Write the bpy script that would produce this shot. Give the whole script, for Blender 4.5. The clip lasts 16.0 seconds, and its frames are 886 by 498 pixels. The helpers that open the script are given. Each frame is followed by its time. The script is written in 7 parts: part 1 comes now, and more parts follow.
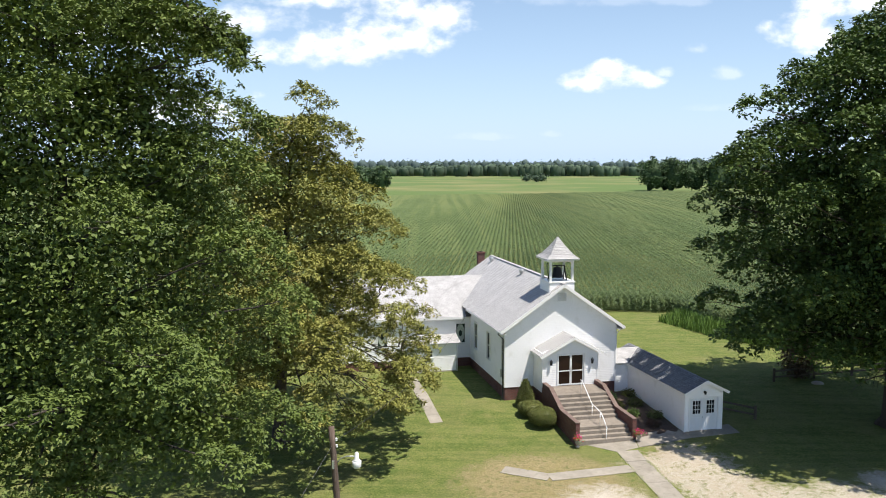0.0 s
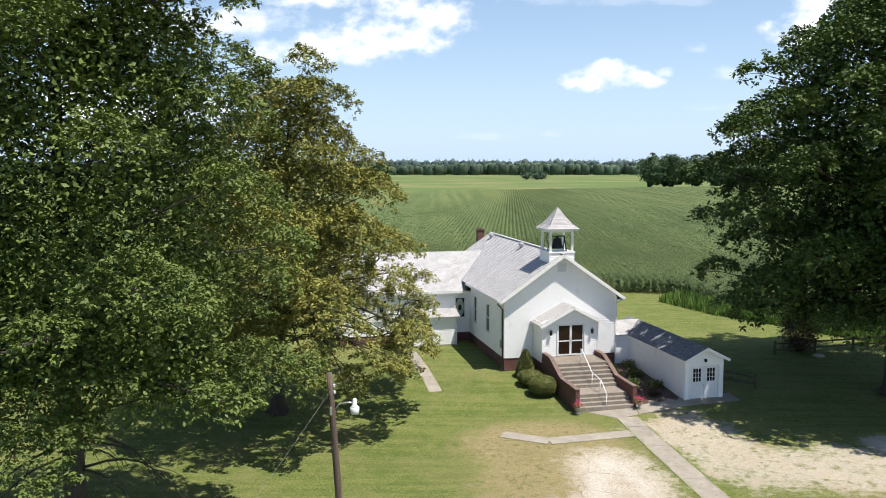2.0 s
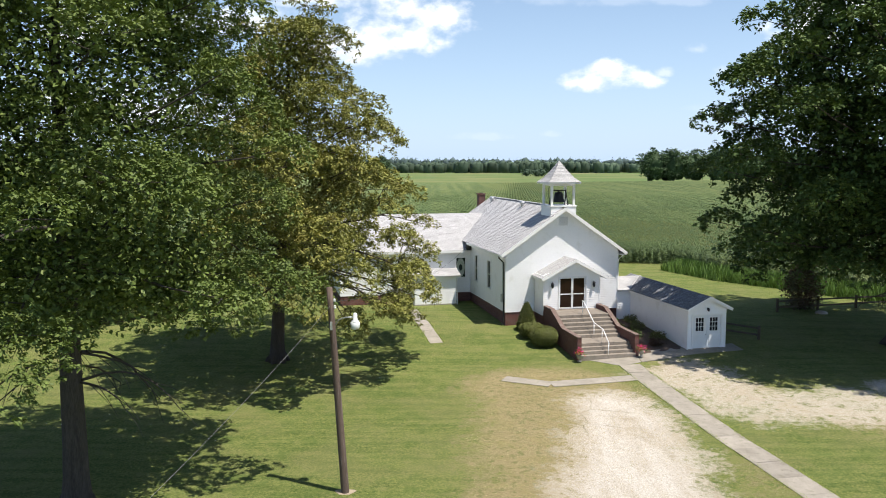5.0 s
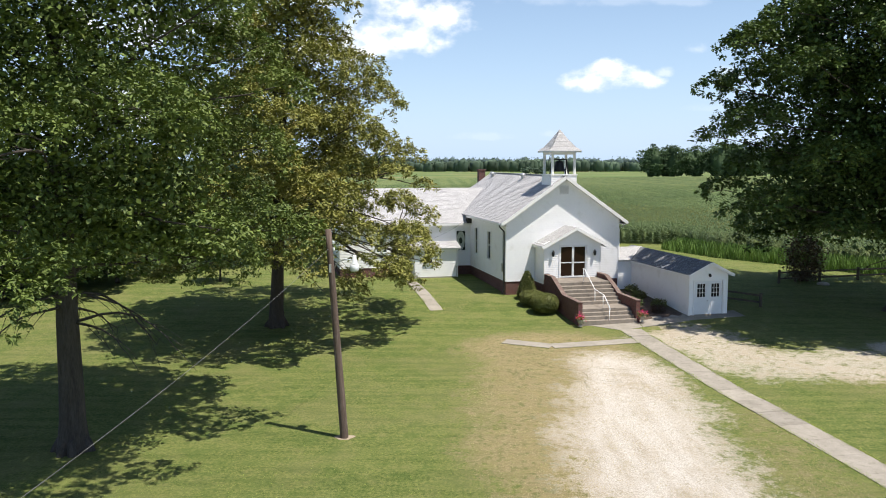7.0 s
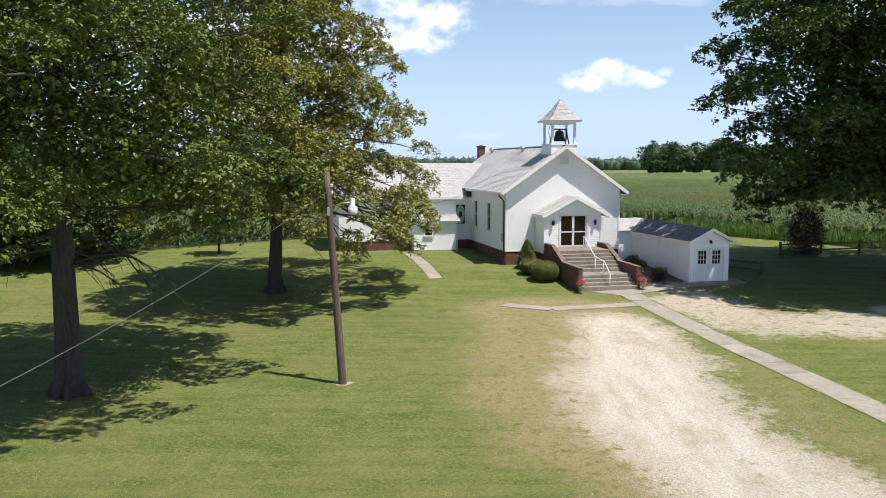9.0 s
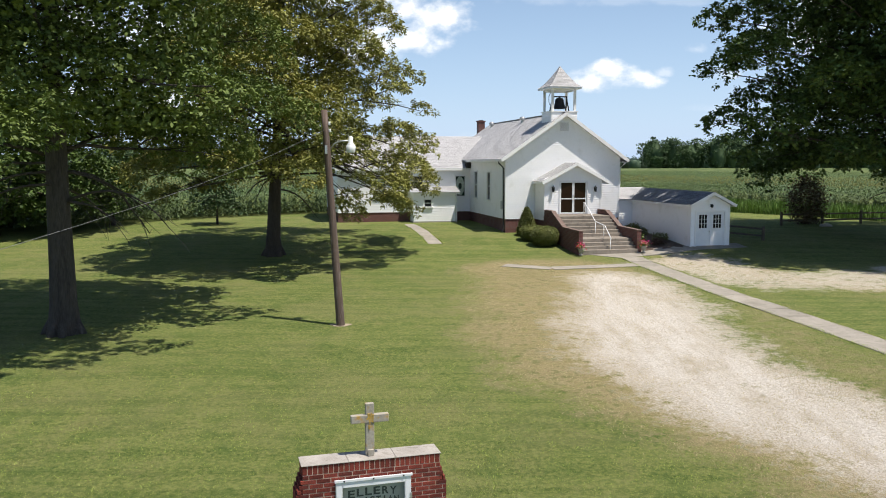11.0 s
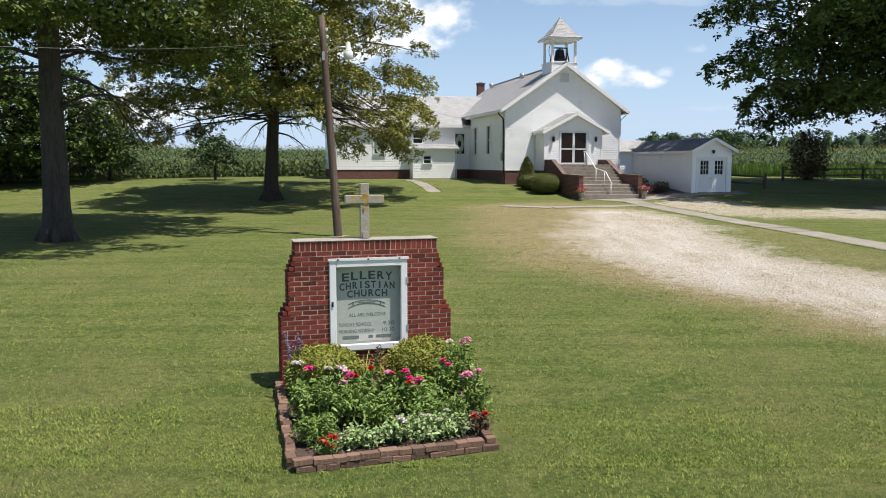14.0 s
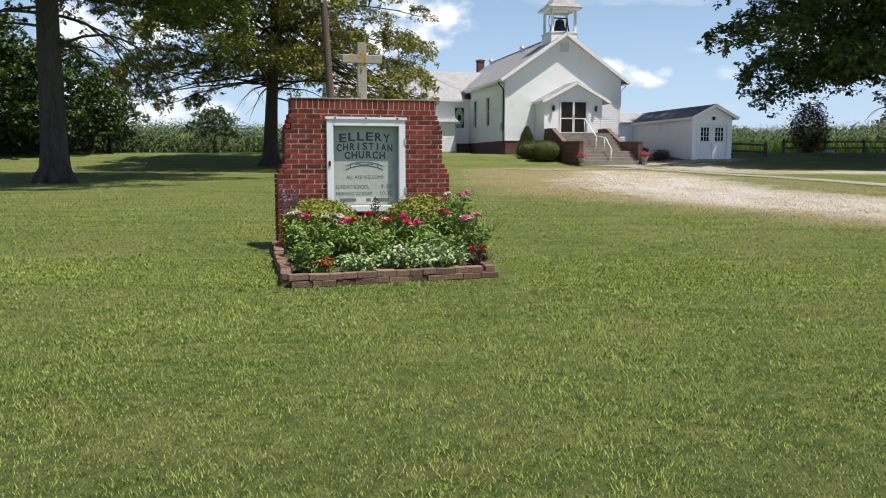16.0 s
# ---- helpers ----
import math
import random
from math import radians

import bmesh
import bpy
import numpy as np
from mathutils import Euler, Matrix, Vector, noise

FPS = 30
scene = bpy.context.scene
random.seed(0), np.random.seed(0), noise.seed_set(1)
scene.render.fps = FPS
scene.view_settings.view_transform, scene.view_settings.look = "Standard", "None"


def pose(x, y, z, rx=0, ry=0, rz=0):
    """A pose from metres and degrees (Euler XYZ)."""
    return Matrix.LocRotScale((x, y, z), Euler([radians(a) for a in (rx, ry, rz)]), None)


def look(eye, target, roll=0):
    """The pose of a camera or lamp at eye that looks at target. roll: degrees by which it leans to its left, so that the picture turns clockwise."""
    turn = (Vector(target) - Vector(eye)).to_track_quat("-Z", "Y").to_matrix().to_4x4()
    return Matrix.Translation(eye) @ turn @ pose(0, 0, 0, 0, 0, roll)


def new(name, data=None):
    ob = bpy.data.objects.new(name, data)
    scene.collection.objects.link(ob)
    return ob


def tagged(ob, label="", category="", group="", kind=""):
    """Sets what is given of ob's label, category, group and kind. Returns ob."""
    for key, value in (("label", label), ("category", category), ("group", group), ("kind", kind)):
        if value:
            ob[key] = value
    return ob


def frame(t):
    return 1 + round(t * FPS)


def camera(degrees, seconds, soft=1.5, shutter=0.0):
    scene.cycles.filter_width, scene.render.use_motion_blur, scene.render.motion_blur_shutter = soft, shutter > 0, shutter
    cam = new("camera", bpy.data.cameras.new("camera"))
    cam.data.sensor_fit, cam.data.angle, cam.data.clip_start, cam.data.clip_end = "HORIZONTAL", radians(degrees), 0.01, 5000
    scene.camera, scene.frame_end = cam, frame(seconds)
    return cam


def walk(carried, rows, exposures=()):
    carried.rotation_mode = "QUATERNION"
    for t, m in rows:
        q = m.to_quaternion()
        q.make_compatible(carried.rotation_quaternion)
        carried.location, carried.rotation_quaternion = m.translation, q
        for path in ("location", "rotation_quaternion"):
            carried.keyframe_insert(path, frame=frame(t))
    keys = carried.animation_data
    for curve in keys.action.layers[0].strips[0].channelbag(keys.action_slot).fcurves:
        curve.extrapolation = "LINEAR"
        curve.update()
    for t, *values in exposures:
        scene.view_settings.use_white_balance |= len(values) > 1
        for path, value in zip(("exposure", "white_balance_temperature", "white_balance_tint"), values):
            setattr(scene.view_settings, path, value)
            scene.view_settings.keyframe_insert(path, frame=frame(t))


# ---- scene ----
cam = camera(56.5, 16.0, soft=1.0)
TILT = -6.0
# seconds, x, y, z of a straight descent with a steady heading
ROWS = [
    (0.0, 0.001, 0.007, 18.560),
    (0.5, 0.024, 0.019, 18.061),
    (1.0, 0.037, 0.032, 17.549),
    (1.5, 0.050, 0.037, 17.004),
    (2.0, 0.048, 0.044, 16.484),
    (2.5, 0.034, 0.027, 15.972),
    (3.0, 0.022, 0.035, 15.462),
    (3.5, 0.016, 0.035, 14.929),
    (4.0, 0.007, 0.024, 14.378),
    (6.5, -0.013, 0.126, 11.662),
    (7.0, -0.009, 0.129, 11.135),
    (7.5, -0.011, 0.120, 10.607),
    (8.0, 0.002, 0.150, 10.111),
    (8.5, 0.011, 0.179, 9.605),
    (9.0, 0.021, 0.186, 9.070),
    (11.5, 0.064, 0.267, 6.319),
    (12.0, 0.069, 0.279, 5.788),
    (12.5, 0.079, 0.295, 5.251),
    (13.0, 0.085, 0.318, 4.697),
    (13.5, 0.096, 0.327, 4.152),
    (14.0, 0.100, 0.311, 3.592),
    (14.5, 0.108, 0.292, 3.034),
    (15.0, 0.117, 0.277, 2.478),
    (15.5, 0.118, 0.265, 1.975),
    (16.0, 0.122, 0.245, 1.600),
]
EXPOSURES = [(0.0, 0.50), (4.0, 0.48), (9.0, 0.43), (11.5, 0.30), (16.0, 0.28)]
walk(cam, [(t, pose(x, y, z, 90 + TILT, 0, 0)) for t, x, y, z in ROWS], EXPOSURES)

# ---- world, sun and exposure ----
SUN_DIR = Vector((2.46, -1.43, 7.1)).normalized()
sun_el = math.asin(SUN_DIR.z)
sun_az = math.atan2(SUN_DIR.x, SUN_DIR.y)


def build_world():
    world = bpy.data.worlds.new("sky")
    scene.world = world
    world.use_nodes = True
    nt = world.node_tree
    nt.nodes.clear()
    N, L = nt.nodes.new, nt.links.new

    def math_node(op, a, b=None, c=None, clamp=False):
        n = N("ShaderNodeMath")
        n.operation, n.use_clamp = op, clamp
        for i, v in enumerate((a, b, c)):
            if v is None:
                continue
            if isinstance(v, (int, float)):
                n.inputs[i].default_value = v
            else:
                L(v, n.inputs[i])
        return n.outputs[0]

    sky = N("ShaderNodeTexSky")
    sky.sky_type, sky.sun_disc = "NISHITA", False
    sky.sun_elevation, sky.sun_rotation = sun_el, sun_az
    sky.air_density, sky.dust_density, sky.ozone_density = 1.0, 0.6, 1.6
    coord = N("ShaderNodeTexCoord").outputs["Generated"]
    sep = N("ShaderNodeSeparateXYZ")
    L(coord, sep.inputs[0])
    ahead = math_node("MAXIMUM", sep.outputs[1], 0.02)
    px = math_node("DIVIDE", sep.outputs[0], ahead)
    pz = math_node("DIVIDE", sep.outputs[2], ahead)
    # fair-weather clouds over the field: centre, half width, half height, strength
    clouds = [(0.193, 0.094, 0.076, 0.022, 1.0), (0.205, 0.104, 0.036, 0.020, 1.0), (0.265, 0.106, 0.016, 0.010, 0.6),
              (-0.055, 0.152, 0.080, 0.058, 1.0), (-0.005, 0.165, 0.048, 0.044, 1.0), (-0.145, 0.132, 0.085, 0.042, 1.0), (-0.12, 0.195, 0.13, 0.030, 0.9), (-0.26, 0.160, 0.13, 0.028, 0.8),
              (-0.40, 0.150, 0.12, 0.05, 0.9), (0.302, 0.133, 0.024, 0.012, 0.6), (0.337, 0.104, 0.022, 0.013, 0.5),
              (0.435, 0.150, 0.060, 0.040, 1.0), (0.450, 0.178, 0.045, 0.034, 1.0), (0.52, 0.19, 0.06, 0.03, 0.9),
              (0.335, 0.064, 0.050, 0.008, 0.3), (0.055, 0.030, 0.055, 0.008, 0.3), (0.13, 0.033, 0.016, 0.007, 0.3), (0.20, 0.190, 0.15, 0.014, 0.35),
              (-0.38, 0.06, 0.16, 0.05, 0.9)]
    comb = N("ShaderNodeCombineXYZ")
    L(px, comb.inputs[0])
    L(math_node("MULTIPLY", pz, 1.45), comb.inputs[1])
    fine = N("ShaderNodeTexNoise")
    fine.inputs["Scale"].default_value, fine.inputs["Detail"].default_value, fine.inputs["Roughness"].default_value = 19.0, 9.0, 0.55
    L(comb.outputs[0], fine.inputs["Vector"])
    ragged = math_node("MULTIPLY_ADD", fine.outputs["Fac"], 4.2, -2.2)
    total = shade = None
    for cx, cz, hw, hh, s in clouds:
        a = math_node("DIVIDE", math_node("SUBTRACT", px, cx), hw)
        b = math_node("DIVIDE", math_node("SUBTRACT", pz, cz), hh)
        # flatter underside than top
        under = math_node("MULTIPLY", b, -1.8)
        d = math_node("ADD", math_node("POWER", math_node("ABSOLUTE", a), 2.0), math_node("POWER", math_node("MAXIMUM", b, under), 2.0))
        d = math_node("ADD", math_node("SUBTRACT", 1.0, d), ragged)
        m = math_node("MULTIPLY", math_node("MULTIPLY_ADD", d, 1.15, 0.0, clamp=True), s)
        lit = math_node("MULTIPLY", math_node("MULTIPLY_ADD", d, 0.5, math_node("MULTIPLY_ADD", b, 0.45, 0.15), clamp=True), s)
        total = m if total is None else math_node("MAXIMUM", total, m)
        shade = lit if shade is None else math_node("MAXIMUM", shade, lit)
    front = math_node("MULTIPLY", math_node("POWER", total, 1.5), math_node("GREATER_THAN", sep.outputs[1], 0.03))
    body = N("ShaderNodeMix")
    body.data_type = "RGBA"
    L(shade, body.inputs[0])
    body.inputs[6].default_value, body.inputs[7].default_value = (7.3, 7.9, 8.8, 1), (9.9, 9.9, 9.9, 1)
    # thin high haze towards the horizon
    haze = math_node("POWER", math_node("SUBTRACT", 1.0, math_node("MAXIMUM", sep.outputs[2], 0.0)), 4.5)
    tone = N("ShaderNodeMix")
    tone.data_type = "RGBA"
    L(math_node("MULTIPLY", haze, 0.72), tone.inputs[0])
    vivid = N("ShaderNodeHueSaturation")
    vivid.inputs["Saturation"].default_value, vivid.inputs["Value"].default_value = 1.04, 0.92
    L(sky.outputs[0], vivid.inputs["Color"])
    L(vivid.outputs[0], tone.inputs[6])
    tone.inputs[7].default_value = (4.9, 6.7, 9.7, 1)
    mix = N("ShaderNodeMix")
    mix.data_type = "RGBA"
    L(front, mix.inputs[0])
    L(tone.outputs[2], mix.inputs[6])
    L(body.outputs[2], mix.inputs[7])
    bg = N("ShaderNodeBackground")
    bg.inputs["Strength"].default_value = SKY
    L(mix.outputs[2], bg.inputs["Color"])
    out = N("ShaderNodeOutputWorld")
    L(bg.outputs[0], out.inputs[0])


SKY = 0.10
build_world()
sun = new("sun", bpy.data.lights.new("sun", "SUN"))
sun.data.energy, sun.data.angle, sun.data.color = 5.1, radians(0.53), (1.0, 0.93, 0.84)
sun.matrix_world = look(SUN_DIR * 200, (0, 0, 0))

# ---- materials ----


def principled(name):
    m = bpy.data.materials.new(name)
    m.use_nodes = True
    nt = m.node_tree
    return m, nt, nt.nodes["Principled BSDF"]


def surface(name, a, b, rough=0.7, big=1.0, small=25.0, bump=0.15, metal=0.0, dirt=None, piece=0.0, leaf=False, bump_dist=0.01, stretch=(1, 1, 1), glow=0.06):
    """Two colours mixed by coarse and fine noise, with fine relief; dirt: a third colour in patches; piece: spread from piece to piece."""
    m, nt, bsdf = principled(name)
    N, L = nt.nodes.new, nt.links.new
    co = N("ShaderNodeTexCoord").outputs["Object"]
    mp = N("ShaderNodeMapping")
    mp.inputs["Scale"].default_value = stretch
    L(co, mp.inputs["Vector"])
    n1, n2 = N("ShaderNodeTexNoise"), N("ShaderNodeTexNoise")
    n1.inputs["Scale"].default_value, n2.inputs["Scale"].default_value = big, small
    n1.inputs["Detail"].default_value, n2.inputs["Detail"].default_value = 5, 4
    L(mp.outputs[0], n1.inputs["Vector"])
    L(mp.outputs[0], n2.inputs["Vector"])
    add = N("ShaderNodeMath")
    add.operation = "ADD"
    L(n1.outputs["Fac"], add.inputs[0])
    L(n2.outputs["Fac"], add.inputs[1])
    ramp = N("ShaderNodeMapRange")
    ramp.inputs["From Min"].default_value, ramp.inputs["From Max"].default_value = 0.72, 1.28
    L(add.outputs[0], ramp.inputs["Value"])
    mix = N("ShaderNodeMix")
    mix.data_type = "RGBA"
    L(ramp.outputs[0], mix.inputs[0])
    mix.inputs[6].default_value, mix.inputs[7].default_value = (*a, 1), (*b, 1)
    col = mix.outputs[2]
    if dirt:
        n3 = N("ShaderNodeTexNoise")
        n3.inputs["Scale"].default_value, n3.inputs["Detail"].default_value = big * 2.7, 7
        L(mp.outputs[0], n3.inputs["Vector"])
        r3 = N("ShaderNodeMapRange")
        r3.inputs["From Min"].default_value, r3.inputs["From Max"].default_value = 0.56, 0.72
        L(n3.outputs["Fac"], r3.inputs["Value"])
        mix3 = N("ShaderNodeMix")
        mix3.data_type = "RGBA"
        L(r3.outputs[0], mix3.inputs[0])
        L(col, mix3.inputs[6])
        mix3.inputs[7].default_value = (*dirt, 1)
        col = mix3.outputs[2]
    if piece:
        hsv = N("ShaderNodeHueSaturation")
        info = N("ShaderNodeObjectInfo")
        if leaf:
            src = N("ShaderNodeNewGeometry").outputs["Random Per Island"]
        else:
            src = info.outputs["Random"]
        mr = N("ShaderNodeMapRange")
        mr.inputs["To Min"].default_value, mr.inputs["To Max"].default_value = 1 - piece, 1 + piece
        L(src, mr.inputs["Value"])
        L(mr.outputs[0], hsv.inputs["Value"])
        L(col, hsv.inputs["Color"])
        col = hsv.outputs[0]
    L(col, bsdf.inputs["Base Color"])
    bsdf.inputs["Roughness"].default_value, bsdf.inputs["Metallic"].default_value = rough, metal
    if bump:
        bn = N("ShaderNodeBump")
        bn.inputs["Strength"].default_value, bn.inputs["Distance"].default_value = bump, bump_dist
        L(n2.outputs["Fac"], bn.inputs["Height"])
        L(bn.outputs[0], bsdf.inputs["Normal"])
    if leaf:
        bsdf.inputs["Specular IOR Level"].default_value = 0.25
        tr = N("ShaderNodeBsdfTranslucent")
        hs = N("ShaderNodeHueSaturation")
        hs.inputs["Saturation"].default_value, hs.inputs["Value"].default_value = 1.1, 1.25
        L(col, hs.inputs["Color"])
        L(hs.outputs[0], tr.inputs["Color"])
        ms = N("ShaderNodeMixShader")
        ms.inputs[0].default_value = glow
        L(bsdf.outputs[0], ms.inputs[1])
        L(tr.outputs[0], ms.inputs[2])
        L(ms.outputs[0], nt.nodes["Material Output"].inputs["Surface"])
    return m


def bricked(name, c1, c2, mortar, width, height, joint, rough=0.85, bump=0.6, plane="auto"):
    """Coursed masonry or shingles by a brick pattern over the wall's run and height, with relief."""
    m, nt, bsdf = principled(name)
    N, L = nt.nodes.new, nt.links.new
    uv = N("ShaderNodeUVMap")
    uv.uv_map = "run"
    br = N("ShaderNodeTexBrick")
    br.inputs["Scale"].default_value = 1.0
    br.inputs["Brick Width"].default_value, br.inputs["Row Height"].default_value = width, height
    br.inputs["Mortar Size"].default_value, br.inputs["Mortar Smooth"].default_value = joint, 0.2
    br.inputs["Color1"].default_value, br.inputs["Color2"].default_value, br.inputs["Mortar"].default_value = (*c1, 1), (*c2, 1), (*mortar, 1)
    L(uv.outputs[0], br.inputs["Vector"])
    ns = N("ShaderNodeTexNoise")
    ns.inputs["Scale"].default_value, ns.inputs["Detail"].default_value = 1.3, 6
    L(uv.outputs[0], ns.inputs["Vector"])
    hsv = N("ShaderNodeHueSaturation")
    mr = N("ShaderNodeMapRange")
    mr.inputs["From Min"].default_value, mr.inputs["From Max"].default_value = 0.3, 0.7
    mr.inputs["To Min"].default_value, mr.inputs["To Max"].default_value = 0.90, 1.10
    L(ns.outputs["Fac"], mr.inputs["Value"])
    L(mr.outputs[0], hsv.inputs["Value"])
    L(br.outputs["Color"], hsv.inputs["Color"])
    L(hsv.outputs[0], bsdf.inputs["Base Color"])
    bn = N("ShaderNodeBump")
    bn.invert = True
    bn.inputs["Strength"].default_value, bn.inputs["Distance"].default_value = bump, 0.012
    L(br.outputs["Fac"], bn.inputs["Height"])
    L(bn.outputs[0], bsdf.inputs["Normal"])
    bsdf.inputs["Roughness"].default_value = rough
    return m


def glassy(name, tint=(0.02, 0.022, 0.025), rough=0.05):
    m, nt, bsdf = principled(name)
    bsdf.inputs["Base Color"].default_value = (*tint, 1)
    bsdf.inputs["Roughness"].default_value = rough
    bsdf.inputs["Specular IOR Level"].default_value = 0.15
    return m


WHITE = surface("white_siding", (0.90, 0.90, 0.905), (0.86, 0.86, 0.865), 0.45, 0.6, 9, 0.05, dirt=(0.81, 0.81, 0.80))
TRIM = surface("white_trim", (0.88, 0.88, 0.88), (0.83, 0.83, 0.83), 0.4, 1.5, 20, 0.03)
ALU = surface("white_door_frame", (0.80, 0.815, 0.835), (0.74, 0.755, 0.775), 0.35, 2, 30, 0.03)
SHINGLE = bricked("grey_shingles", (0.50, 0.495, 0.50), (0.41, 0.405, 0.41), (0.24, 0.24, 0.245), 0.28, 0.14, 0.011, 0.9, 0.5)
SHINGLE_DARK = bricked("dark_shingles", (0.235, 0.243, 0.262), (0.145, 0.152, 0.168), (0.06, 0.062, 0.068), 0.28, 0.14, 0.012, 0.9, 0.5)
BRICKWALL = bricked("red_brick", (0.155, 0.050, 0.041), (0.095, 0.035, 0.030), (0.16, 0.12, 0.105), 0.21, 0.075, 0.009)
SIGNBRICK = surface("sign_brick", (0.225, 0.037, 0.021), (0.12, 0.024, 0.016), 0.97, 9, 70, 0.9, piece=0.45, dirt=(0.075, 0.022, 0.019))
OLDBRICK = surface("edging_brick", (0.225, 0.13, 0.09), (0.135, 0.082, 0.06), 0.95, 12, 60, 0.9, piece=0.38, dirt=(0.10, 0.088, 0.05))
MORTAR = surface("mortar", (0.50, 0.40, 0.33), (0.34, 0.26, 0.21), 0.95, 5, 60, 0.5)
CAPSTONE = surface("concrete_cap", (0.4, 0.37, 0.33), (0.28, 0.255, 0.225), 0.9, 4, 40, 0.4, dirt=(0.20, 0.18, 0.15))
CONCRETE = surface("concrete", (0.33, 0.30, 0.255), (0.225, 0.203, 0.168), 0.9, 1.6, 26, 0.45, piece=0.12, dirt=(0.20, 0.185, 0.14))
STEPCON = surface("step_concrete", (0.27, 0.235, 0.195), (0.185, 0.158, 0.13), 0.9, 2.5, 30, 0.4, piece=0.12, dirt=(0.15, 0.128, 0.105))
BLACKIRON = surface("black_cast_iron", (0.012, 0.013, 0.015), (0.02, 0.021, 0.023), 0.5, 3, 30, 0.1, metal=0.4)
BROWNGLASS = glassy("door_glass", (0.022, 0.012, 0.008), 0.06)
DARKGLASS = glassy("dark_glass")
POLEWOOD = surface("weathered_pole_wood", (0.135, 0.095, 0.073), (0.075, 0.052, 0.042), 0.9, 2, 18, 0.6, stretch=(3, 3, 0.2), dirt=(0.2, 0.16, 0.14))
CROSSWOOD = surface("weathered_cross_wood", (0.40, 0.37, 0.31), (0.27, 0.245, 0.20), 0.9, 3, 30, 0.5, dirt=(0.42, 0.26, 0.06))
BARK = surface("bark", (0.085, 0.066, 0.054), (0.043, 0.034, 0.029), 0.95, 2.5, 14, 1.0, bump_dist=0.05, stretch=(2.2, 2.2, 0.35))
BARKLIGHT = surface("grey_bark", (0.082, 0.069, 0.058), (0.036, 0.029, 0.025), 0.95, 2.5, 14, 1.0, bump_dist=0.05, stretch=(2.2, 2.2, 0.35))
FENCEWOOD = surface("fence_wood", (0.10, 0.08, 0.06), (0.055, 0.042, 0.033), 0.9, 3, 20, 0.4)
LEAF_A = surface("oak_leaves", (0.142, 0.184, 0.044), (0.080, 0.120, 0.029), 0.6, 0.35, 3, 0, piece=0.22, leaf=True)
LEAF_B = surface("yellowing_oak_leaves", (0.268, 0.262, 0.066), (0.175, 0.192, 0.050), 0.6, 0.3, 2.5, 0, piece=0.22, leaf=True, dirt=(0.25, 0.215, 0.064), glow=0.04)
LEAF_R = surface("maple_leaves", (0.090, 0.136, 0.030), (0.045, 0.080, 0.020), 0.6, 0.25, 3, 0, piece=0.25, leaf=True)
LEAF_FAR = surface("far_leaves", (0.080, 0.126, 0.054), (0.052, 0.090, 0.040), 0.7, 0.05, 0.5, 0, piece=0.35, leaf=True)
# greyed, bluer leaf copy: the distance haze is mixed into its colour
LEAF_HAZE = surface("haze_tinted_far_leaves", (0.080, 0.118, 0.074), (0.055, 0.085, 0.056), 0.8, 0.01, 0.1, 0, piece=0.3, leaf=True)
CORN = surface("corn_leaves", (0.116, 0.160, 0.058), (0.062, 0.102, 0.038), 0.5, 0.08, 1.2, 0, piece=0.35, leaf=True)
TASSEL = surface("corn_tassels", (0.30, 0.27, 0.10), (0.22, 0.2, 0.08), 0.8, 0.2, 3, 0, piece=0.3, leaf=True)
SHRUB = surface("clipped_shrub_leaves", (0.16, 0.165, 0.046), (0.088, 0.112, 0.032), 0.5, 3, 20, 0, piece=0.4, leaf=True)
GOLDSHRUB = surface("golden_shrub_leaves", (0.25, 0.255, 0.046), (0.20, 0.215, 0.04), 0.6, 4, 25, 0, piece=0.2, leaf=True)
REDLEAF = surface("burgundy_leaves", (0.12, 0.064, 0.046), (0.066, 0.056, 0.034), 0.5, 2, 12, 0, piece=0.4, leaf=True)
FLOWERLEAF = surface("flower_foliage", (0.19, 0.275, 0.068), (0.115, 0.19, 0.044), 0.5, 4, 25, 0, piece=0.4, leaf=True)
PALELEAF = surface("variegated_leaves", (0.37, 0.45, 0.215), (0.15, 0.255, 0.07), 0.5, 14, 60, 0, piece=0.4, leaf=True)
GRASS = surface("grass_blades", (0.258, 0.308, 0.064), (0.152, 0.212, 0.037), 0.6, 1.1, 9, 0, piece=0.4, leaf=True, dirt=(0.27, 0.280, 0.075), stretch=(0.35, 1, 1))
RANKGRASS = surface("rank_grass", (0.15, 0.235, 0.055), (0.085, 0.155, 0.035), 0.5, 0.4, 5, 0, piece=0.35, leaf=True, glow=0.15)
STRAW = surface("dry_grass_blades", (0.46, 0.39, 0.225), (0.36, 0.31, 0.165), 0.7, 0.5, 6, 0, piece=0.18, leaf=True, glow=0.2)
MULCH = surface("mulch", (0.10, 0.068, 0.048), (0.055, 0.038, 0.028), 0.95, 3, 35, 0.8, bump_dist=0.03)
PINK = surface("pink_petals", (0.85, 0.06, 0.34), (0.72, 0.04, 0.26), 0.5, 20, 90, 0, leaf=True, piece=0.15)
PALEPINK = surface("pale_pink_petals", (0.80, 0.40, 0.52), (0.75, 0.30, 0.44), 0.5, 20, 90, 0, leaf=True, piece=0.15)
REDPETAL = surface("red_petals", (0.60, 0.020, 0.018), (0.45, 0.012, 0.012), 0.5, 20, 90, 0, leaf=True, piece=0.15)
WHITEPETAL = surface("white_petals", (0.78, 0.74, 0.68), (0.70, 0.64, 0.58), 0.5, 20, 90, 0, leaf=True, piece=0.1)
LILAC = surface("lilac_petals", (0.27, 0.19, 0.33), (0.20, 0.14, 0.26), 0.5, 20, 90, 0, leaf=True, piece=0.2)
